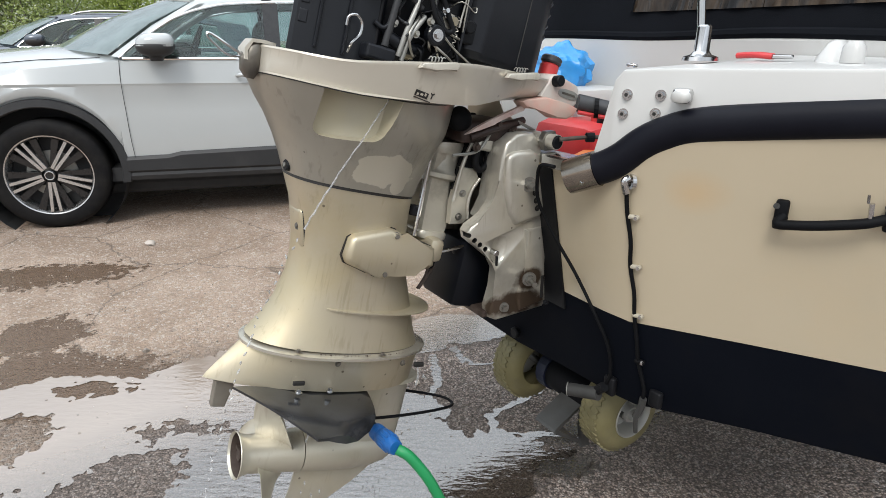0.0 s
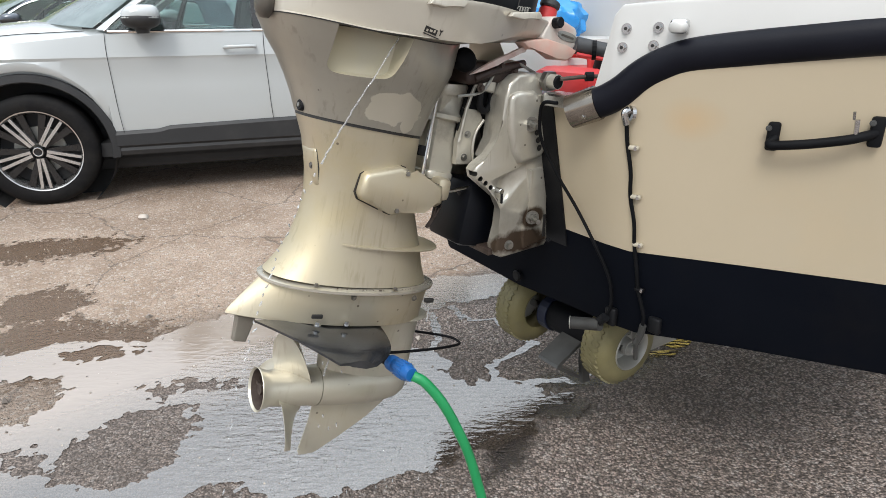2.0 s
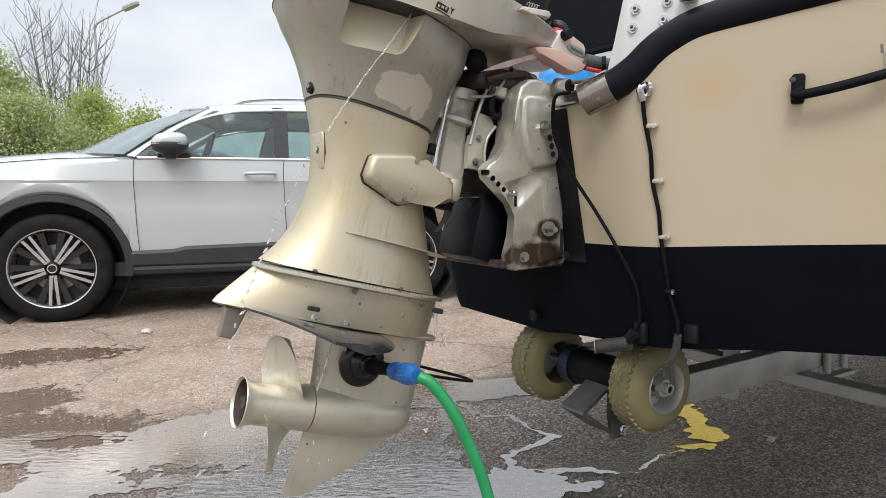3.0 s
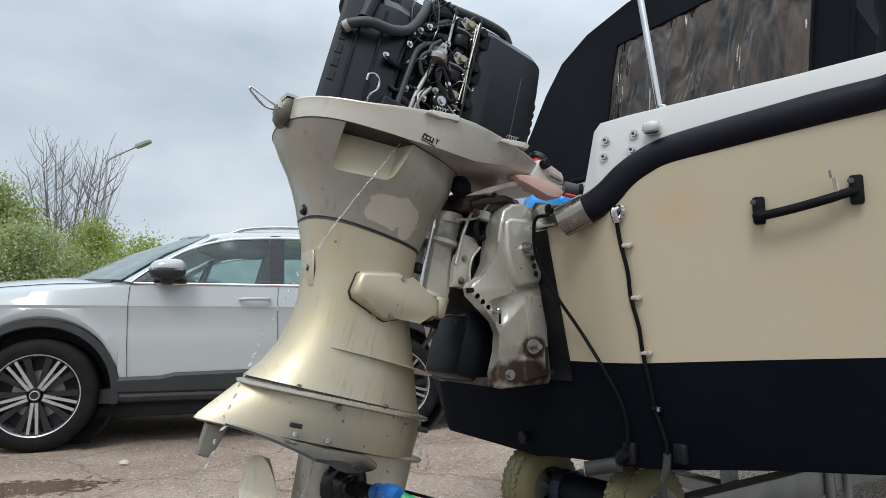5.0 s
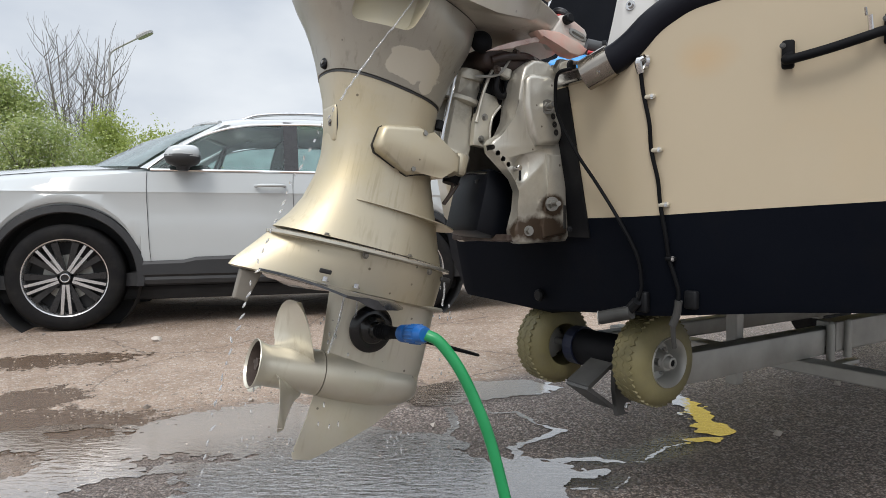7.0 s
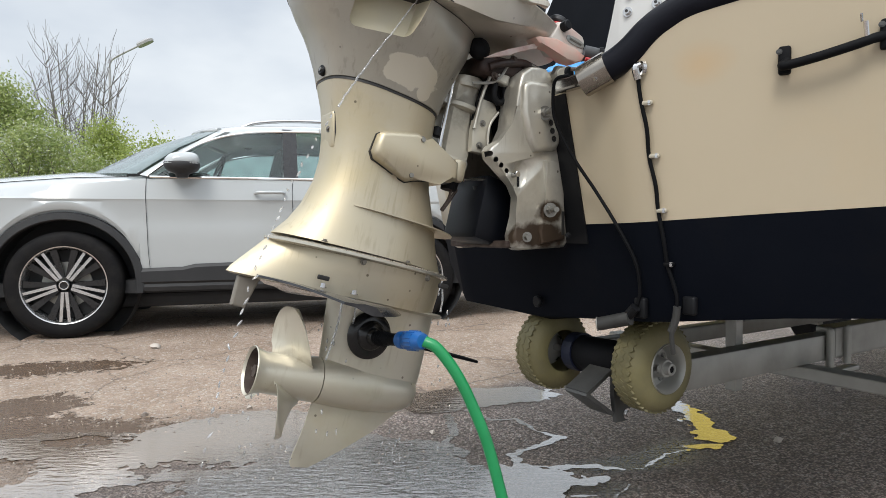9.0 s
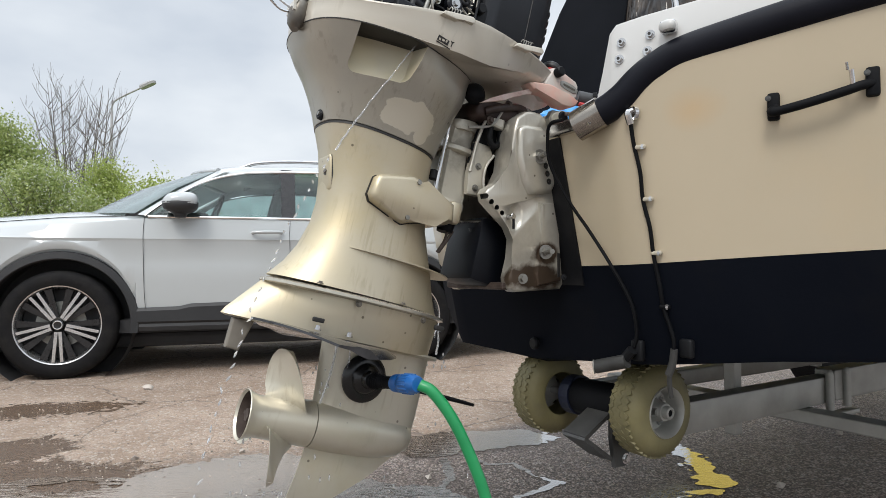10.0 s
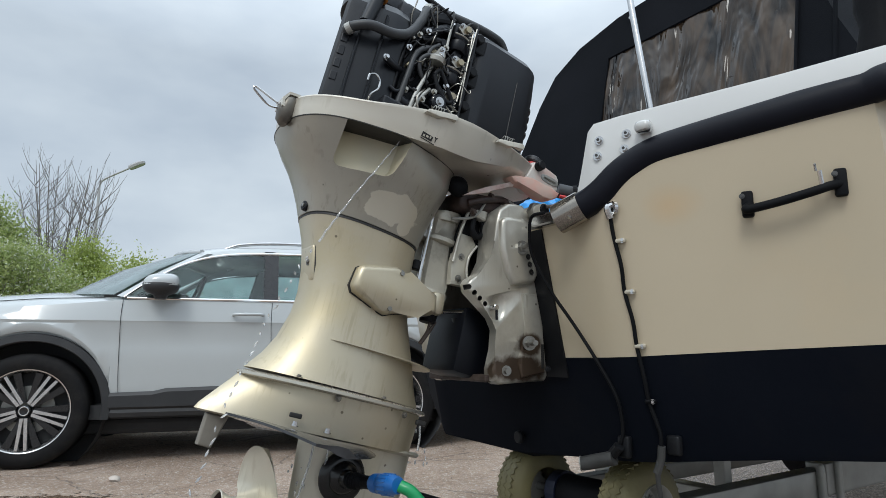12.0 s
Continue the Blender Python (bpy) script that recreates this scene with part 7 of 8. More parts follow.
# transducer cable with its clips
ft = part("cable_gland", cyl(on_wing(0.290, 0.984, -0.002), on_wing(0.290, 0.984, 0.004), 0.013, n=22), M_STEEL, boat, "round steel cable fitting")
part("gland_tube", tube([on_wing(0.290, 0.990, 0.004), on_wing(0.290, 0.984, 0.012), on_wing(0.290, 0.965, 0.010)], 0.0065, n=10), M_STEEL, ft)
part("transducer_cable", tube([on_wing(0.290, 0.968, 0.010), on_wing(0.288, 0.93, 0.008), on_wing(0.293, 0.88, 0.010), on_wing(0.288, 0.832, 0.007), on_wing(0.294, 0.78, 0.009), on_wing(0.291, 0.735, 0.007), on_wing(0.296, 0.68, 0.010), on_wing(0.294, 0.637, 0.007), on_wing(0.304, 0.60, 0.012), on_wing(0.310, 0.575, 0.016), on_wing(0.308, 0.545, 0.020)], 0.0036, n=10), M_RUBBER, boat, "black cable clipped to the transom", 60)
for z in (0.924, 0.832, 0.735, 0.637):
    cl = part("cable_clip", box(on_wing(0.2965, z, 0.007), (0.010, 0.020, 0.008), bevel=0.003, m=Matrix.Rotation(radians(20), 4, "Z")), M_CLIP if z > 0.7 else M_RUBBER, boat, "small plastic cable clip")
    part("screw", bolt(on_wing(0.304, z, 0.012), AFT, 0.003, 0.003), M_STEEL, cl)
td = part("transducer", box(on_wing(0.322, 0.562, 0.008), (0.014, 0.026, 0.034), bevel=0.004), M_BLACKPL, boat, "black transducer mount at the bottom edge", 50)
part("transducer_arm", tube([on_wing(0.312, 0.56, 0.020), on_wing(0.308, 0.535, 0.022), on_wing(0.300, 0.512, 0.024)], 0.007, n=10), M_DARKGALV, td)
part("transducer_tail", tube([on_wing(0.302, 0.52, 0.024), on_wing(0.296, 0.495, 0.020), on_wing(0.288, 0.468, 0.012)], 0.0045, n=8), M_DARKGALV, td)
part("hose_lead", tube([on_wing(0.165, 0.992, 0.045), on_wing(0.135, 0.990, 0.050), on_wing(0.118, 0.965, 0.048), on_wing(0.110, 0.915, 0.045), on_wing(0.126, 0.845, 0.028), on_wing(0.159, 0.777, 0.014), on_wing(0.198, 0.707, 0.010), on_wing(0.228, 0.64, 0.008), on_wing(0.231, 0.585, 0.010), on_wing(0.224, 0.556, 0.016)], 0.0034, n=10), M_RUBBER, boat, "black lead running down the transom", 60)
scp = part("water_scoop", cyl(on_wing(0.150, 0.512, 0.050), on_wing(0.215, 0.530, 0.030), 0.0135, n=24), M_DARKGALV, boat, "grey pipe-shaped speed sender", 40)
part("scoop_end", spin([(0, 0.0005), (0, 0.0105), (-0.005, 0.0140), (-0.003, 0.0146)], on_wing(0.150, 0.512, 0.050), (0.6, -0.75, 0.1), n=24, cap=(False, False)), M_GALV, scp)
part("scoop_foot", box(on_wing(0.226, 0.550, 0.008), (0.014, 0.026, 0.040), bevel=0.004), M_BLACKPL, scp, smooth=50)
part("scoop_strut", cyl(on_wing(0.20, 0.525, 0.03), on_wing(0.226, 0.552, 0.024), 0.010, n=12), M_BLACKPL, scp)
part("drain_plug", cyl(on_wing(-0.085, 0.532, 0.0), on_wing(-0.085, 0.532, 0.012), 0.014, n=18, bevel=0.003), M_BLACKPL, boat)
part("pad_screw", bolt(on_wing(0.085, 0.690, 0.036), AFT, 0.004, 0.004), M_BLACKPL, boat)

# stanchion and things on the deck
st = part("stanchion", tube([Vector((0.172, -0.252, 1.172)), Vector((0.172, -0.206, 1.5)), Vector((0.172, -0.128, 2.05))], 0.007, n=16, steps=2), M_STEEL, boat, "polished steel stanchion", 60)
part("stanchion_foot", loft([sec(z, 0.172, r, r * 0.7, 2.2, 24, y0=-0.252) for z, r in ((1.170, 0.036), (1.176, 0.034), (1.180, 0.020), (1.186, 0.015), (1.225, 0.0145), (1.228, 0.011))]), M_STEEL, st, smooth=40)
part("deck_fitting", loft([sec(z, 0.30, r, r * 0.6, 2.4, 20, y0=-0.41) for z, r in ((1.172, 0.040), (1.180, 0.036), (1.200, 0.020), (1.206, 0.010))]), M_WHITE, boat, "white deck fitting", 40)
part("deck_fitting", loft([sec(z, 0.25, r, r, 2.4, 20, y0=-0.46) for z, r in ((1.172, 0.016), (1.195, 0.015), (1.204, 0.009))]), M_WHITE, boat, smooth=40)
part("tie_ring", tube([Vector((0.30, 0.025, 1.150)), Vector((0.29, 0.015, 1.153)), Vector((0.30, 0.0, 1.151)), Vector((0.31, 0.015, 1.148))], 0.003, n=8), M_STEEL, boat)
cut_ = thing("pliers", BOAT @ pose(0.245, -0.305, 1.1785, 0, 0, -82), "small pliers with red grips lying on the deck", "pliers")
part("grip", tube([(-0.028, 0.006, 0.0), (0.0, 0.010, 0.002), (0.03, 0.004, 0.0)], 0.005, n=8), M_RED, cut_, "red grip", 60)
part("grip", tube([(-0.028, -0.006, 0.0), (0.0, -0.010, 0.002), (0.03, -0.004, 0.0)], 0.005, n=8), M_RED, cut_, "red grip", 60)
part("jaw", box((0.045, 0, 0), (0.035, 0.012, 0.007), bevel=0.003), M_STEEL, cut_)

# motor well contents
bag = bmesh.new()
bmesh.ops.create_uvsphere(bag, u_segments=40, v_segments=24, radius=1.0)
for v in bag.verts:
    k = 1 + 0.22 * noise.noise(v.co * 2.3) + 0.10 * noise.noise(v.co * 6.0)
    v.co = Vector((v.co.x * 0.06 * k, v.co.y * 0.088 * k, max(-0.55, v.co.z) * 0.068 * k))
solo("plastic_bag", bag, M_BLUEBAG, "crumpled blue plastic bag behind the motor", "plastic bag", smooth=35, m=BOAT @ pose(0.375, 0.32, 1.125))
part_can = thing("fuel_can", BOAT @ pose(0.26, 0.10, 0.817), "red plastic fuel can in the motor well", "fuel can")
part("body", box((0, 0, 0.105), (0.16, 0.20, 0.21), bevel=0.03), M_RED, part_can, smooth=40)
part("spout", cyl((0, -0.06, 0.20), (0, -0.07, 0.235), 0.02, n=18), M_BLACKPL, part_can, smooth=40)
part("carry_handle", tube([(0, -0.03, 0.205), (0, -0.02, 0.235), (0, 0.05, 0.235), (0, 0.065, 0.205)], 0.009, n=8), M_RED, part_can, smooth=60)
shelf = thing("bag_shelf", BOAT @ pose(0.348, 0.30, 0.815), "white ledge under the plastic bag", "locker")
part("body", box((0, 0, 0.138), (0.22, 0.30, 0.276), bevel=0.015), M_WHITE, shelf, smooth=40)
ob_ = thing("orange_float", BOAT @ pose(0.15, -0.03, 0.817), "orange plastic float in the motor well", "float")
part("body", spin([(0, 0.02), (0.004, 0.045), (0.02, 0.055), (0.12, 0.055), (0.15, 0.04), (0.165, 0.015)], (0, 0, 0), (0, 0, 1), n=24), M_ORANGE, ob_, smooth=40)
cbl = part("cable_sleeve", tube([(0.09, -0.045, 1.085), (0.13, -0.07, 1.075), (0.18, -0.12, 1.060), (0.22, -0.17, 1.03), (0.30, -0.20, 0.98)], 0.017, n=12), M_HOSEBLK, boat, "taped grey sleeve round the control cables", 60)
for t_ in (0.25, 0.45, 0.62):
    c0 = Vector((0.09, -0.045, 1.085)).lerp(Vector((0.20, -0.15, 1.045)), t_)
    part("cable_tie", cyl(c0 - Vector((0.003, -0.003, 0)), c0 + Vector((0.003, -0.003, 0)), 0.0195, n=14), M_RUBBER, cbl)
part("red_lead", tube([(0.08, -0.06, 1.068), (0.13, -0.085, 1.058), (0.19, -0.13, 1.05)], 0.004, n=8), M_RED, boat)
part("steering_cable", tube([(0.16, -0.19, 1.028), (0.20, -0.195, 1.02), (0.30, -0.2, 0.99)], 0.008, n=8), M_RUBBER, boat)

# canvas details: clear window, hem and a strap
M_VINYL = mat("vinyl_painted_reflections", (0.007, 0.006, 0.006), 0.05, 0.0, (0.07, 0.050, 0.034), 5.0, 0.0, spec=0.28)
vn, vl = M_VINYL.node_tree.nodes, M_VINYL.node_tree.links
vw = vn.new("ShaderNodeTexNoise")
vw.inputs["Scale"].default_value, vw.inputs["Detail"].default_value, vw.inputs["Distortion"].default_value = 5.0, 2.0, 1.6
vmap = vn.new("ShaderNodeMapping")
vmap.inputs["Scale"].default_value, vmap.inputs["Rotation"].default_value = (1.0, 2.4, 0.6), (0.5, 0.0, 0.0)
vtc = vn.new("ShaderNodeTexCoord")
vl.new(vtc.outputs["Object"], vmap.inputs["Vector"])
vl.new(vmap.outputs["Vector"], vw.inputs["Vector"])
vb = vn.new("ShaderNodeBump")
vb.inputs["Strength"].default_value, vb.inputs["Distance"].default_value = 0.8, 0.035
vl.new(vw.outputs["Fac"], vb.inputs["Height"])
vl.new(vb.outputs["Normal"], vn["Principled BSDF"].inputs["Normal"])
# brown reflections painted into the vinyl's colour, drawn out along the creases
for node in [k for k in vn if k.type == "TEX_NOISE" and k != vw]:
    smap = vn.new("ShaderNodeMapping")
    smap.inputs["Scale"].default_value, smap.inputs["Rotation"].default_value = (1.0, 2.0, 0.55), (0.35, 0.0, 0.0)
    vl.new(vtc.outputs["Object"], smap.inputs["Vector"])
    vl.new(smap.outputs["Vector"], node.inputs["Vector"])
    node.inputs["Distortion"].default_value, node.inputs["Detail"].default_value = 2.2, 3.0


def on_canvas(s, z, out=0.004):
    return Vector((0.47 + (z - 1.21) * 0.22 - out, -s, z))


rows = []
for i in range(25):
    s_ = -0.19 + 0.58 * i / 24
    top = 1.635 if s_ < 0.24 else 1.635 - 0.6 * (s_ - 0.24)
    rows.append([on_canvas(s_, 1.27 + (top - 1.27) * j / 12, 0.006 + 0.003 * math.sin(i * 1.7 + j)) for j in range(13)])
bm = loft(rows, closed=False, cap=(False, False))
part("clear_window", bm, M_VINYL, boat, "creased clear vinyl window with brown reflections painted in", 60)
part("window_hem", tube([on_canvas(s_, z, 0.008) for s_, z in ((-0.19, 1.27), (-0.19, 1.63), (0.24, 1.635), (0.39, 1.545), (0.39, 1.27))], 0.004, n=6, steps=1), M_CANVAS, boat)
for s_ in (0.47,):
    part("canvas_seam", tube([on_canvas(s_, z, 0.002) for z in (1.22, 1.4, 1.6, 1.68 if s_ < 0 else 1.56)], 0.005, n=6), M_CANVAS, boat)
part("hem_roll", tube([Vector((0.468, -s_, 1.215 + 0.004 * math.sin(s_ * 9))) for s_ in (-0.66, -0.4, -0.1, 0.2, 0.5, 0.6)], 0.012, n=8), M_CANVAS, boat)
part("press_stud", cyl(on_canvas(-0.12, 1.745, 0.0), on_canvas(-0.12, 1.745, 0.008), 0.006, n=12), M_STEEL, boat)
part("winch_cover", loft([sec(z, 0.21, r, r * 0.9, 2.6, 24, y0=-0.655) for z, r in ((1.178, 0.030), (1.20, 0.034), (1.24, 0.026), (1.27, 0.032), (1.30, 0.030))]), M_RUBBER, boat, "black cover on the side deck", 50)

# ==== TRAILER ====
tr_ = thing("boat_trailer", BOAT, "galvanised boat trailer with two olive support wheels", "trailer")
part("main_beam", box((2.05, -0.10, 0.362), (3.6, 0.05, 0.075), bevel=0.006), M_GALV, tr_, "grey galvanised beam", 40)
part("side_beam", box((2.05, 0.24, 0.362), (3.4, 0.05, 0.05), bevel=0.006), M_GALV, tr_)
part("beam_sleeve", box((1.45, -0.10, 0.372), (0.90, 0.058, 0.085), bevel=0.004), M_GALV, tr_)
part("cross_beam", box((0.86, -0.05, 0.305), (0.06, 1.25, 0.036), bevel=0.004), M_GALV, tr_)
part("post", box((0.62, -0.060, 0.37), (0.032, 0.032, 0.19), bevel=0.004), M_GALV, tr_)
part("post", box((1.62, 0.24, 0.42), (0.032, 0.032, 0.19), bevel=0.004), M_GALV, tr_)
for x in (0.955, 1.05):
    part("u_bolt", tube([(x, -0.135, 0.31), (x, -0.135, 0.40), (x, -0.13, 0.415)], 0.011, n=10), M_GALV, tr_, smooth=50)
part("clamp_plate", box((1.0, -0.137, 0.295), (0.18, 0.03, 0.014), bevel=0.004), M_GALV, tr_)
part("support_axle", cyl((0.19, -0.17, 0.405), (0.19, 0.19, 0.400), 0.010, n=14), M_STEEL, tr_)
part("keel_roller", cyl((0.19, -0.085, 0.405), (0.19, 0.10, 0.402), 0.042, n=24, bevel=0.01), M_RUBBER, tr_, "black keel roller", 50)
part("blue_strap", cyl((0.19, 0.055, 0.403), (0.19, 0.085, 0.402), 0.047, n=20), M_NAVY, tr_)
part("axle_bracket", plate([(0.155, 0.36), (0.16, 0.405), (0.26, 0.405), (0.26, 0.33), (0.215, 0.325), (0.20, 0.268), (0.165, 0.268), (0.155, 0.33)], 0.012, bevel=0.003, m=Matrix.Translation((0.0, -0.075, 0))), M_DARKGALV, tr_, "angled steel axle bracket")
for zx in (((0.075, 0.348), (0.165, 0.398), (0.168, 0.391), (0.082, 0.341)), ((0.078, 0.348), (0.158, 0.292), (0.153, 0.285), (0.072, 0.341))):
    part("bracket_web", loft([[Vector((x, y, z)) for x, z in zx] for y in (-0.072, -0.005)]), M_DARKGALV, tr_)
part("bolt", bolt((0.195, -0.075, 0.285), (0, -1, 0), 0.008, 0.008), M_STEEL, tr_)


def small_wheel(x, y, z, out, r=0.099, w=0.084):
    yc = y
    ty = part("support_wheel", spin([(-w / 2, 0.052), (-w / 2 - 0.002, 0.060), (-w / 2 + 0.002, r - 0.018), (-w / 2 + 0.012, r - 0.006), (-w / 2 + 0.024, r), (w / 2 - 0.024, r), (w / 2 - 0.012, r - 0.006), (w / 2 - 0.002, r - 0.018), (w / 2 + 0.002, 0.060), (w / 2, 0.052)], (x, yc, z), (0, -out, 0), n=48, cap=(False, False)), M_TYREY, tr_, "olive yellow rubber support wheel", 40)
    for i in range(40):
        a = 2 * math.pi * i / 40
        for row, off in ((-0.019, 0.0), (0.0, 0.5), (0.019, 0.0)):
            aa = a + off * 2 * math.pi / 40
            if i == 0 and row == -0.019:
                bm = box((0, 0, 0), (0.0046, 0.0125, 0.0085), bevel=0.0)
                lug = bpy.data.meshes.new("lug")
                bm.to_mesh(lug)
                bm.free()
                lug.materials.append(M_TYREY)
                small_wheel.lug = lug
            o_ = new("tread_lug", small_wheel.lug)
            o_.parent = ty
            o_.matrix_basis = Matrix.Translation((x + (r - 0.0012) * math.cos(aa), yc + row, z + (r - 0.0012) * math.sin(aa))) @ Matrix.Rotation(-aa, 4, "Y") @ Matrix.Rotation(0.55 if (i + (row == 0.0)) % 2 else -0.55, 4, "X")
    part("rim", spin([(w / 2 - 0.002, 0.0555), (w / 2 + 0.004, 0.0535), (w / 2 + 0.001, 0.050), (w / 2 - 0.012, 0.0465), (w / 2 - 0.034, 0.0425), (w / 2 - 0.037, 0.034), (w / 2 - 0.037, 0.018), (w / 2 - 0.037, 0.0005)], (x, yc, z), (0, out, 0), n=40, cap=(False, False)), M_GALV, ty, "grey steel rim", 40)
    part("hub", spin([(w / 2 - 0.037, 0.028), (w / 2 - 0.030, 0.0235), (w / 2 - 0.006, 0.0195), (w / 2 - 0.002, 0.0185), (w / 2 - 0.002, 0.014), (w / 2 + 0.010, 0.0125), (w / 2 + 0.011, 0.008), (w / 2 + 0.006, 0.0065), (w / 2 + 0.006, 0.0005)], (x, yc, z), (0, out, 0), n=24, cap=(False, False)), M_GALV, ty, smooth=40)
    part("hub_bore", cyl((x, yc + out * (w / 2 + 0.004), z), (x, yc + out * (w / 2 + 0.0085), z), 0.0085, n=16), M_RUBBER, ty)
    for k in range(4):
        a = k * math.pi / 2 + 0.6
        part("bolt", bolt((x + 0.034 * math.cos(a), yc + out * (w / 2 - 0.036), z + 0.034 * math.sin(a)), (0, out, 0), 0.005, 0.006), M_STEEL, ty)


small_wheel(0.205, -0.137, 0.405, -1)
small_wheel(0.175, 0.150, 0.400, 1)
# road wheels and drawbar that carry the trailer
part("road_axle", box((3.0, 0.06, 0.29), (0.06, 1.62, 0.06), bevel=0.005), M_GALV, tr_)
for y, out in ((-0.80, -1), (0.92, 1)):
    part("road_wheel", spin([(-0.07, 0.15), (-0.08, 0.22), (-0.06, 0.27), (0.06, 0.27), (0.08, 0.22), (0.07, 0.15), (0.05, 0.001)], (3.0, y, 0.272), (0, out, 0), n=40, cap=(True, True)), M_TYRE, tr_, "black road wheel", 40)
part("axle_spacer", box((3.0, -0.10, 0.322), (0.08, 0.05, 0.006)), M_GALV, tr_)
part("drawbar_leg", box((3.7, -0.10, 0.165), (0.05, 0.05, 0.33)), M_GALV, tr_)
part("keel_pad", box((2.3, 0.07, 0.43), (0.4, 0.3, 0.085), bevel=0.01), M_RUBBER, tr_)

# ==== FLUSHING CUPS AND HOSE ====
M_CUP = mat("wet_black_rubber", (0.006, 0.0062, 0.0068), 0.22, 0.0, (0.011, 0.0112, 0.012), 14, 0.1, 120, spec=0.5)
cups = thing("flushing_cups", ENGINE, "black rubber flushing cups clipped over the gearcase", "flushing cups")
for sy in (-1, 1):
    cup = part("cup", spin([(0.0, 0.042), (0.002, 0.0455), (0.005, 0.0450), (0.007, 0.0415), (0.010, 0.0375), (0.011, 0.0290), (0.015, 0.0270), (0.019, 0.0235), (0.022, 0.0165), (0.030, 0.0145), (0.033, 0.010), (0.033, 0.0005)], (-0.255, sy * 0.040, -0.602), (0.05, sy, 0.0), n=40), M_CUP, cups, "round black rubber cup", 40)
part("cup_neck", tube([(-0.254, -0.068, -0.602), (-0.249, -0.080, -0.600), (-0.238, -0.094, -0.599)], 0.0125, n=16), M_RUBBER, cups, smooth=60)
for k in range(4):
    f = k / 4
    part("thread_ring", spin([(-0.002, 0.012), (0, 0.0145), (0.002, 0.012)], Vector((-0.252, -0.074, -0.6015)).lerp(Vector((-0.242, -0.090, -0.600)), f), (0.5, -0.85, 0.05), n=20, cap=(False, False)), M_RUBBER, cups)
part("clip_wire", tube([(-0.23, -0.072, -0.604), (-0.15, -0.066, -0.606), (-0.05, -0.045, -0.612), (0.015, -0.022, -0.616), (0.028, 0.0, -0.617), (0.015, 0.022, -0.616), (-0.05, 0.045, -0.612), (-0.15, 0.066, -0.606), (-0.23, 0.072, -0.604)], 0.0032, n=8), M_RUBBER, cups, "black spring wire", 60)
hose = thing("garden_hose", Matrix.Translation((0, 0, 0)), "green garden hose with a blue connector", "hose")
E0 = ENGINE @ Vector((-0.238, -0.094, -0.599))
HP = [E0, Vector((0.018, 1.172, 0.517)), Vector((0.040, 1.168, 0.505)), Vector((0.072, 1.166, 0.462)), Vector((0.100, 1.165, 0.404)), Vector((0.124, 1.164, 0.340)), Vector((0.150, 1.160, 0.24)), Vector((0.176, 1.150, 0.13)), Vector((0.215, 1.12, 0.045)), Vector((0.28, 1.05, 0.013)), Vector((0.42, 0.92, 0.011)), Vector((0.62, 0.62, 0.011)), Vector((0.70, 0.2, 0.011)), Vector((0.9, -0.8, 0.011))]
part("hose_line", tube(HP[1:], 0.0098, n=16, steps=8), M_HOSE, hose, "glossy green hose", 60)
E1 = E0.lerp(HP[1], 0.36)
part("swivel_tail", cyl(E0 - (HP[1] - E0) * 0.1, E1, 0.0112, n=18, bevel=0.001), M_RUBBER, hose, "black threaded tail", 40)
E0 = E1
HP[0] = E1
d_ = (HP[1] - HP[0]).normalized()
L_ = (HP[1] - HP[0]).length
con = part("connector", spin([(0.0, 0.012), (0.002, 0.0155), (0.016, 0.0160), (0.020, 0.0135), (0.026, 0.0165), (L_ * 0.75, 0.0165), (L_ * 0.92, 0.0145), (L_, 0.0125)], E0 - d_ * 0.004, d_, n=32), M_BLUE, hose, "blue plastic hose connector", 40)
q_ = d_.to_track_quat("Z", "Y").to_matrix()
for k in range(16):
    a = 2 * math.pi * k / 16
    o = q_ @ Vector((0.0163 * math.cos(a), 0.0163 * math.sin(a), 0))
    part("grip_rib", cyl(E0 + d_ * 0.030 + o, E0 + d_ * (L_ * 0.72) + o, 0.0016, n=6), M_BLUE, con)

# ==== RUNNING WATER ====
M_WATER = glass_mat("clear_running_water", (0.95, 0.97, 0.98), 0.02, 0.75)
S0 = ENGINE @ Vector((-0.356, -0.142, 0.004))
jet = [S0, Vector((-0.045, 1.225, 1.035)), Vector((-0.100, 1.205, 0.955)), Vector((-0.155, 1.185, 0.865)), Vector((-0.205, 1.165, 0.765)), Vector((-0.250, 1.15, 0.655)), Vector((-0.290, 1.135, 0.53)), Vector((-0.325, 1.12, 0.39)), Vector((-0.355, 1.108, 0.23)), Vector((-0.380, 1.10, 0.06)), Vector((-0.388, 1.095, 0.002))]
wj = thing("water_jet", Matrix(), "thin jet of cooling water from the motor", "water")
full = smooth_path(jet, 14)
part("stream", tube([p + Vector((rng.uniform(-1, 1), rng.uniform(-1, 1), 0)) * 0.0012 for p in full[:36]], lambda f: 0.0008 + 0.0010 * abs(noise.noise((f * 140, 0.3, 0.7))) + 0.0006 * f, n=8, steps=0), M_WATER, wj, "clear thin stream", 60)
bm = bmesh.new()
for i in range(37, len(full) - 1, 2):
    p, q = full[i], full[i + 1]
    q = p.lerp(q, rng.uniform(0.6, 1.3))
    p = p + Vector((rng.gauss(0, 0.004), rng.gauss(0, 0.004), 0))
    tube([p, p.lerp(q, 0.5), q], lambda f: 0.0005 + 0.0014 * math.sin(math.pi * min(0.98, max(0.02, f))), bm, n=6, steps=3)
dr = part("broken_stream", bm, M_WATER, wj, smooth=60)
tagged(dr, kind="stuff")
bm = bmesh.new()
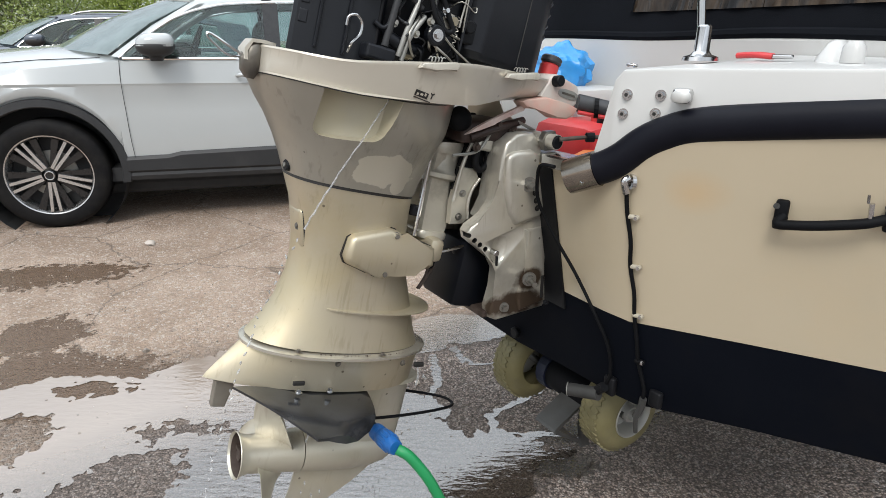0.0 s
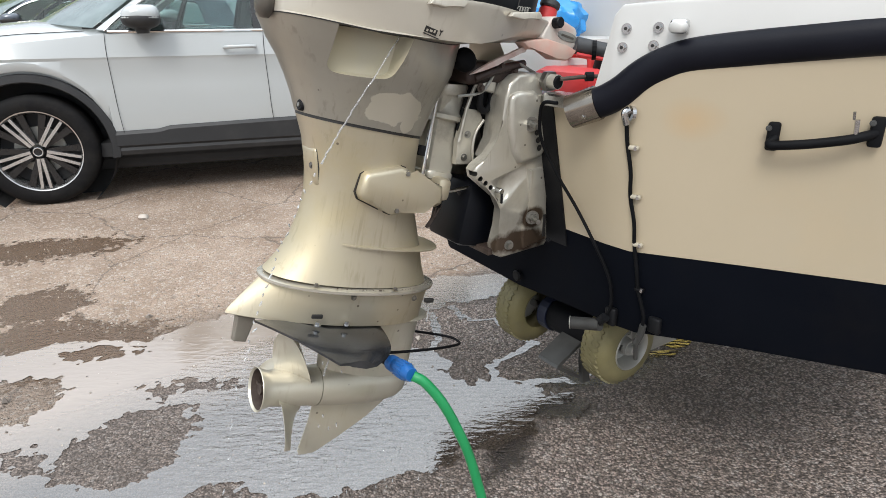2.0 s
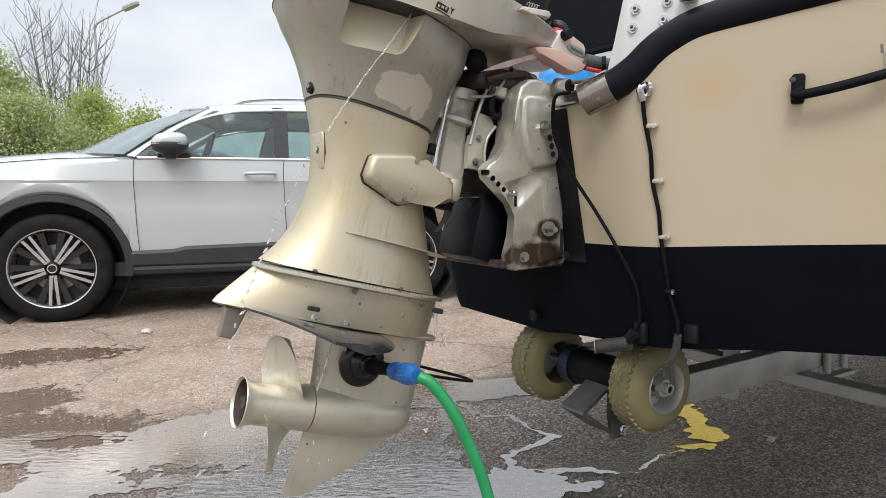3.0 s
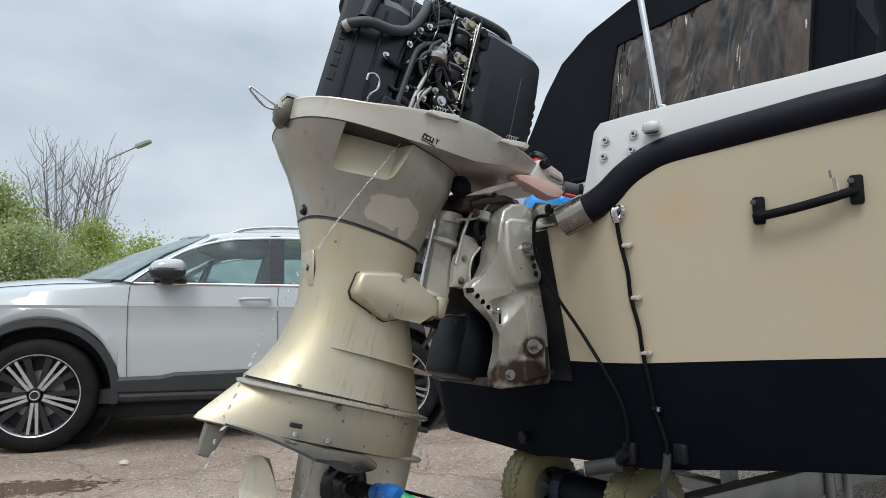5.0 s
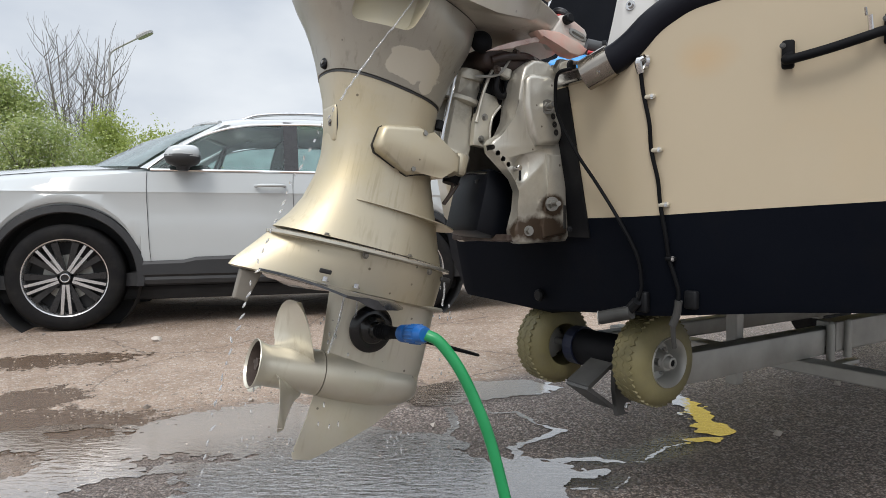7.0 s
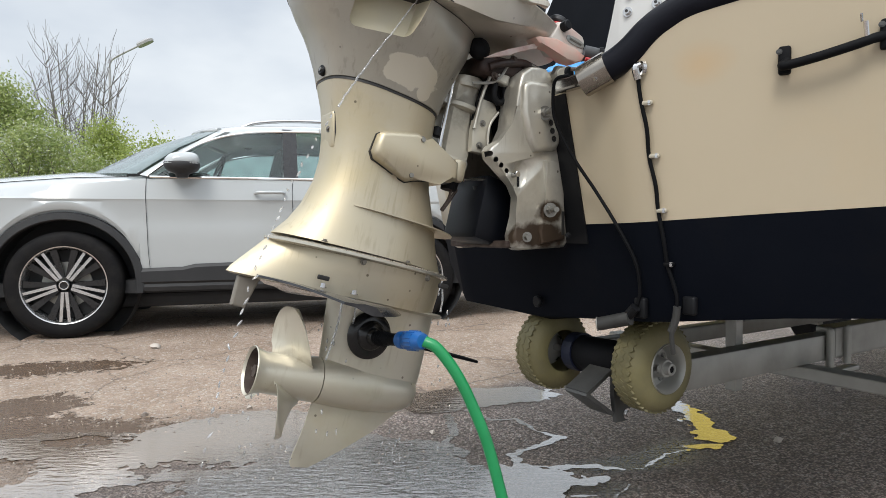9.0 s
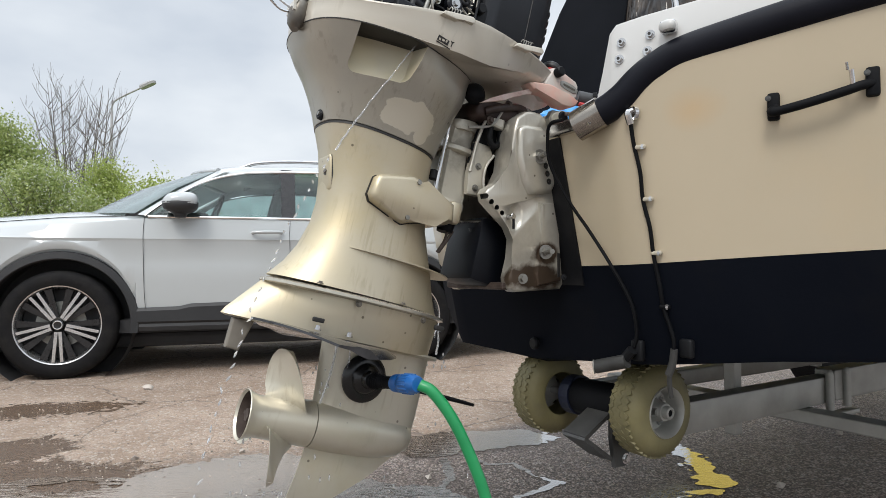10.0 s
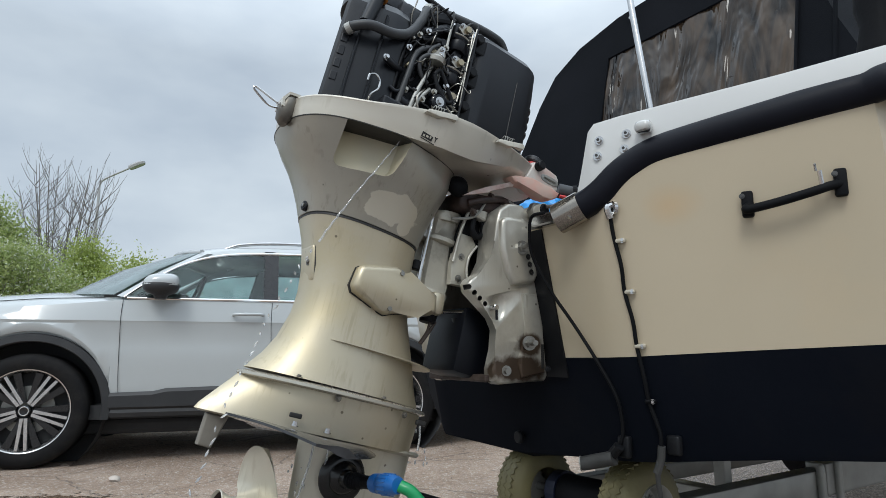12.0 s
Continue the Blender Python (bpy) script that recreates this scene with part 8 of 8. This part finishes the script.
for i in range(190):
    c = rng.choice(((-0.12, -0.80, 0.0), (-0.44, -0.75, 0.0), (-0.36, -0.83, 0.0), (-0.33, -0.60, -0.02), (-0.10, -0.49, -0.03), (-0.25, -0.86, 0)))
    w0 = ENGINE @ Vector((c[0] + rng.gauss(0, 0.02), c[2] + rng.gauss(0, 0.02), c[1]))
    h = rng.random() ** 1.3
    p = Vector((w0.x + rng.gauss(0, 0.01), w0.y + rng.gauss(0, 0.01), w0.z * (1 - h)))
    ln = rng.uniform(0.003, 0.012)
    tube([p, p + Vector((0, 0, ln / 2)), p + Vector((0.0005, 0, ln))], lambda f: 0.0004 + 0.0016 * math.sin(math.pi * min(0.98, max(0.02, f))), bm, n=6, steps=2)
tagged(part("drip", bm, M_WATER, wj, smooth=60), kind="stuff")
for x0, z0, x1, z1 in ((-0.150, -0.486, -0.138, -0.530), (-0.300, -0.545, -0.296, -0.60), (-0.325, -0.545, -0.330, -0.66)):
    part("trickle", tube([(x0, -0.093 if z0 > -0.5 else -0.046, z0), ((x0 + x1) / 2 + 0.003, -0.088 if z0 > -0.5 else -0.047, (z0 + z1) / 2), (x1, -0.084 if z0 > -0.5 else -0.045, z1)], 0.002, n=6), M_WATER, motor, smooth=60)

# ==== LOOSE GRIT AND STONES ====
M_STONE = leaf_mat("loose_grit", (0.12, 0.10, 0.085), (0.52, 0.46, 0.40), False)
verts, faces = [], []
base_v = [(-1, 0, 0), (1, 0, 0), (0, -1, 0), (0, 1, 0), (0, 0, -1), (0, 0, 1)]
base_f = [(0, 2, 5), (2, 1, 5), (1, 3, 5), (3, 0, 5), (2, 0, 4), (1, 2, 4), (3, 1, 4), (0, 3, 4)]
for i in range(5200):
    if rng.random() < 0.6:
        x, y = rng.uniform(-2.6, 1.6), rng.uniform(1.35, 3.2)
    else:
        x, y = rng.uniform(-3.5, 1.8), rng.uniform(2.2, 6.0)
    if noise.noise((x * 2.1, y * 2.1, 3.0)) < -0.12 or (x > 0.2 and rng.random() < 0.7):
        continue
    r = 0.0022 + 0.0035 * rng.random() ** 3 + (0.012 if rng.random() < 0.006 else 0)
    e = Euler((rng.uniform(0, 6), rng.uniform(0, 6), rng.uniform(0, 6))).to_matrix()
    k = len(verts)
    verts += [tuple(Vector((x, y, r * 0.35)) + e @ (Vector(v) * r * rng.uniform(0.7, 1.2))) for v in base_v]
    faces += [tuple(k + j for j in f) for f in base_f]
me = bpy.data.meshes.new("grit")
me.from_pydata(verts, [], faces)
me.materials.append(M_STONE)
tagged(new("grit", me), "loose grit and small stones scattered over the yard", "grit", "", "stuff")
rock = bmesh.new()
bmesh.ops.create_icosphere(rock, subdivisions=2, radius=0.03)
for v in rock.verts:
    v.co *= 1 + 0.35 * noise.noise(v.co * 40)
    v.co.z *= 0.6
solo("stone", rock, M_STONE, "small brown stone lying on the yard", "stone", smooth=30, m=Matrix.Translation((-1.741, 3.793, 0.012)))

# ==== YELLOW HOUSE, unseen, added to be mirrored in the puddle ====
M_YELLOW = mat("yellow_plaster", (0.72, 0.56, 0.13), 0.8, 0.0, (0.66, 0.5, 0.11), 0.6, 0.3, 12)
house = thing("house", Matrix.Translation((5.75, 15.4, 0)) @ pose(0, 0, 0, 0, 0, -20), "unseen yellow plastered house added far behind the boat for the puddle's reflection", "house")
part("wall", box((2.3, 3.0, 3.7), (4.6, 6.0, 7.4)), M_YELLOW, house)
part("roof", loft([[Vector((x, y, z)) for y, z in ((-0.3, 7.4), (3.0, 8.6), (6.3, 7.4))] for x in (-0.2, 4.8)]), M_CARBLK, house)
for x in (2.6, 3.9):
    w_ = part("window", box((x, -0.02, 3.3), (0.9, 0.08, 1.2)), M_ALLOYBLK, house)
    part("window_frame", box((x, -0.05, 2.66), (1.05, 0.12, 0.08)), M_WHITE, w_)
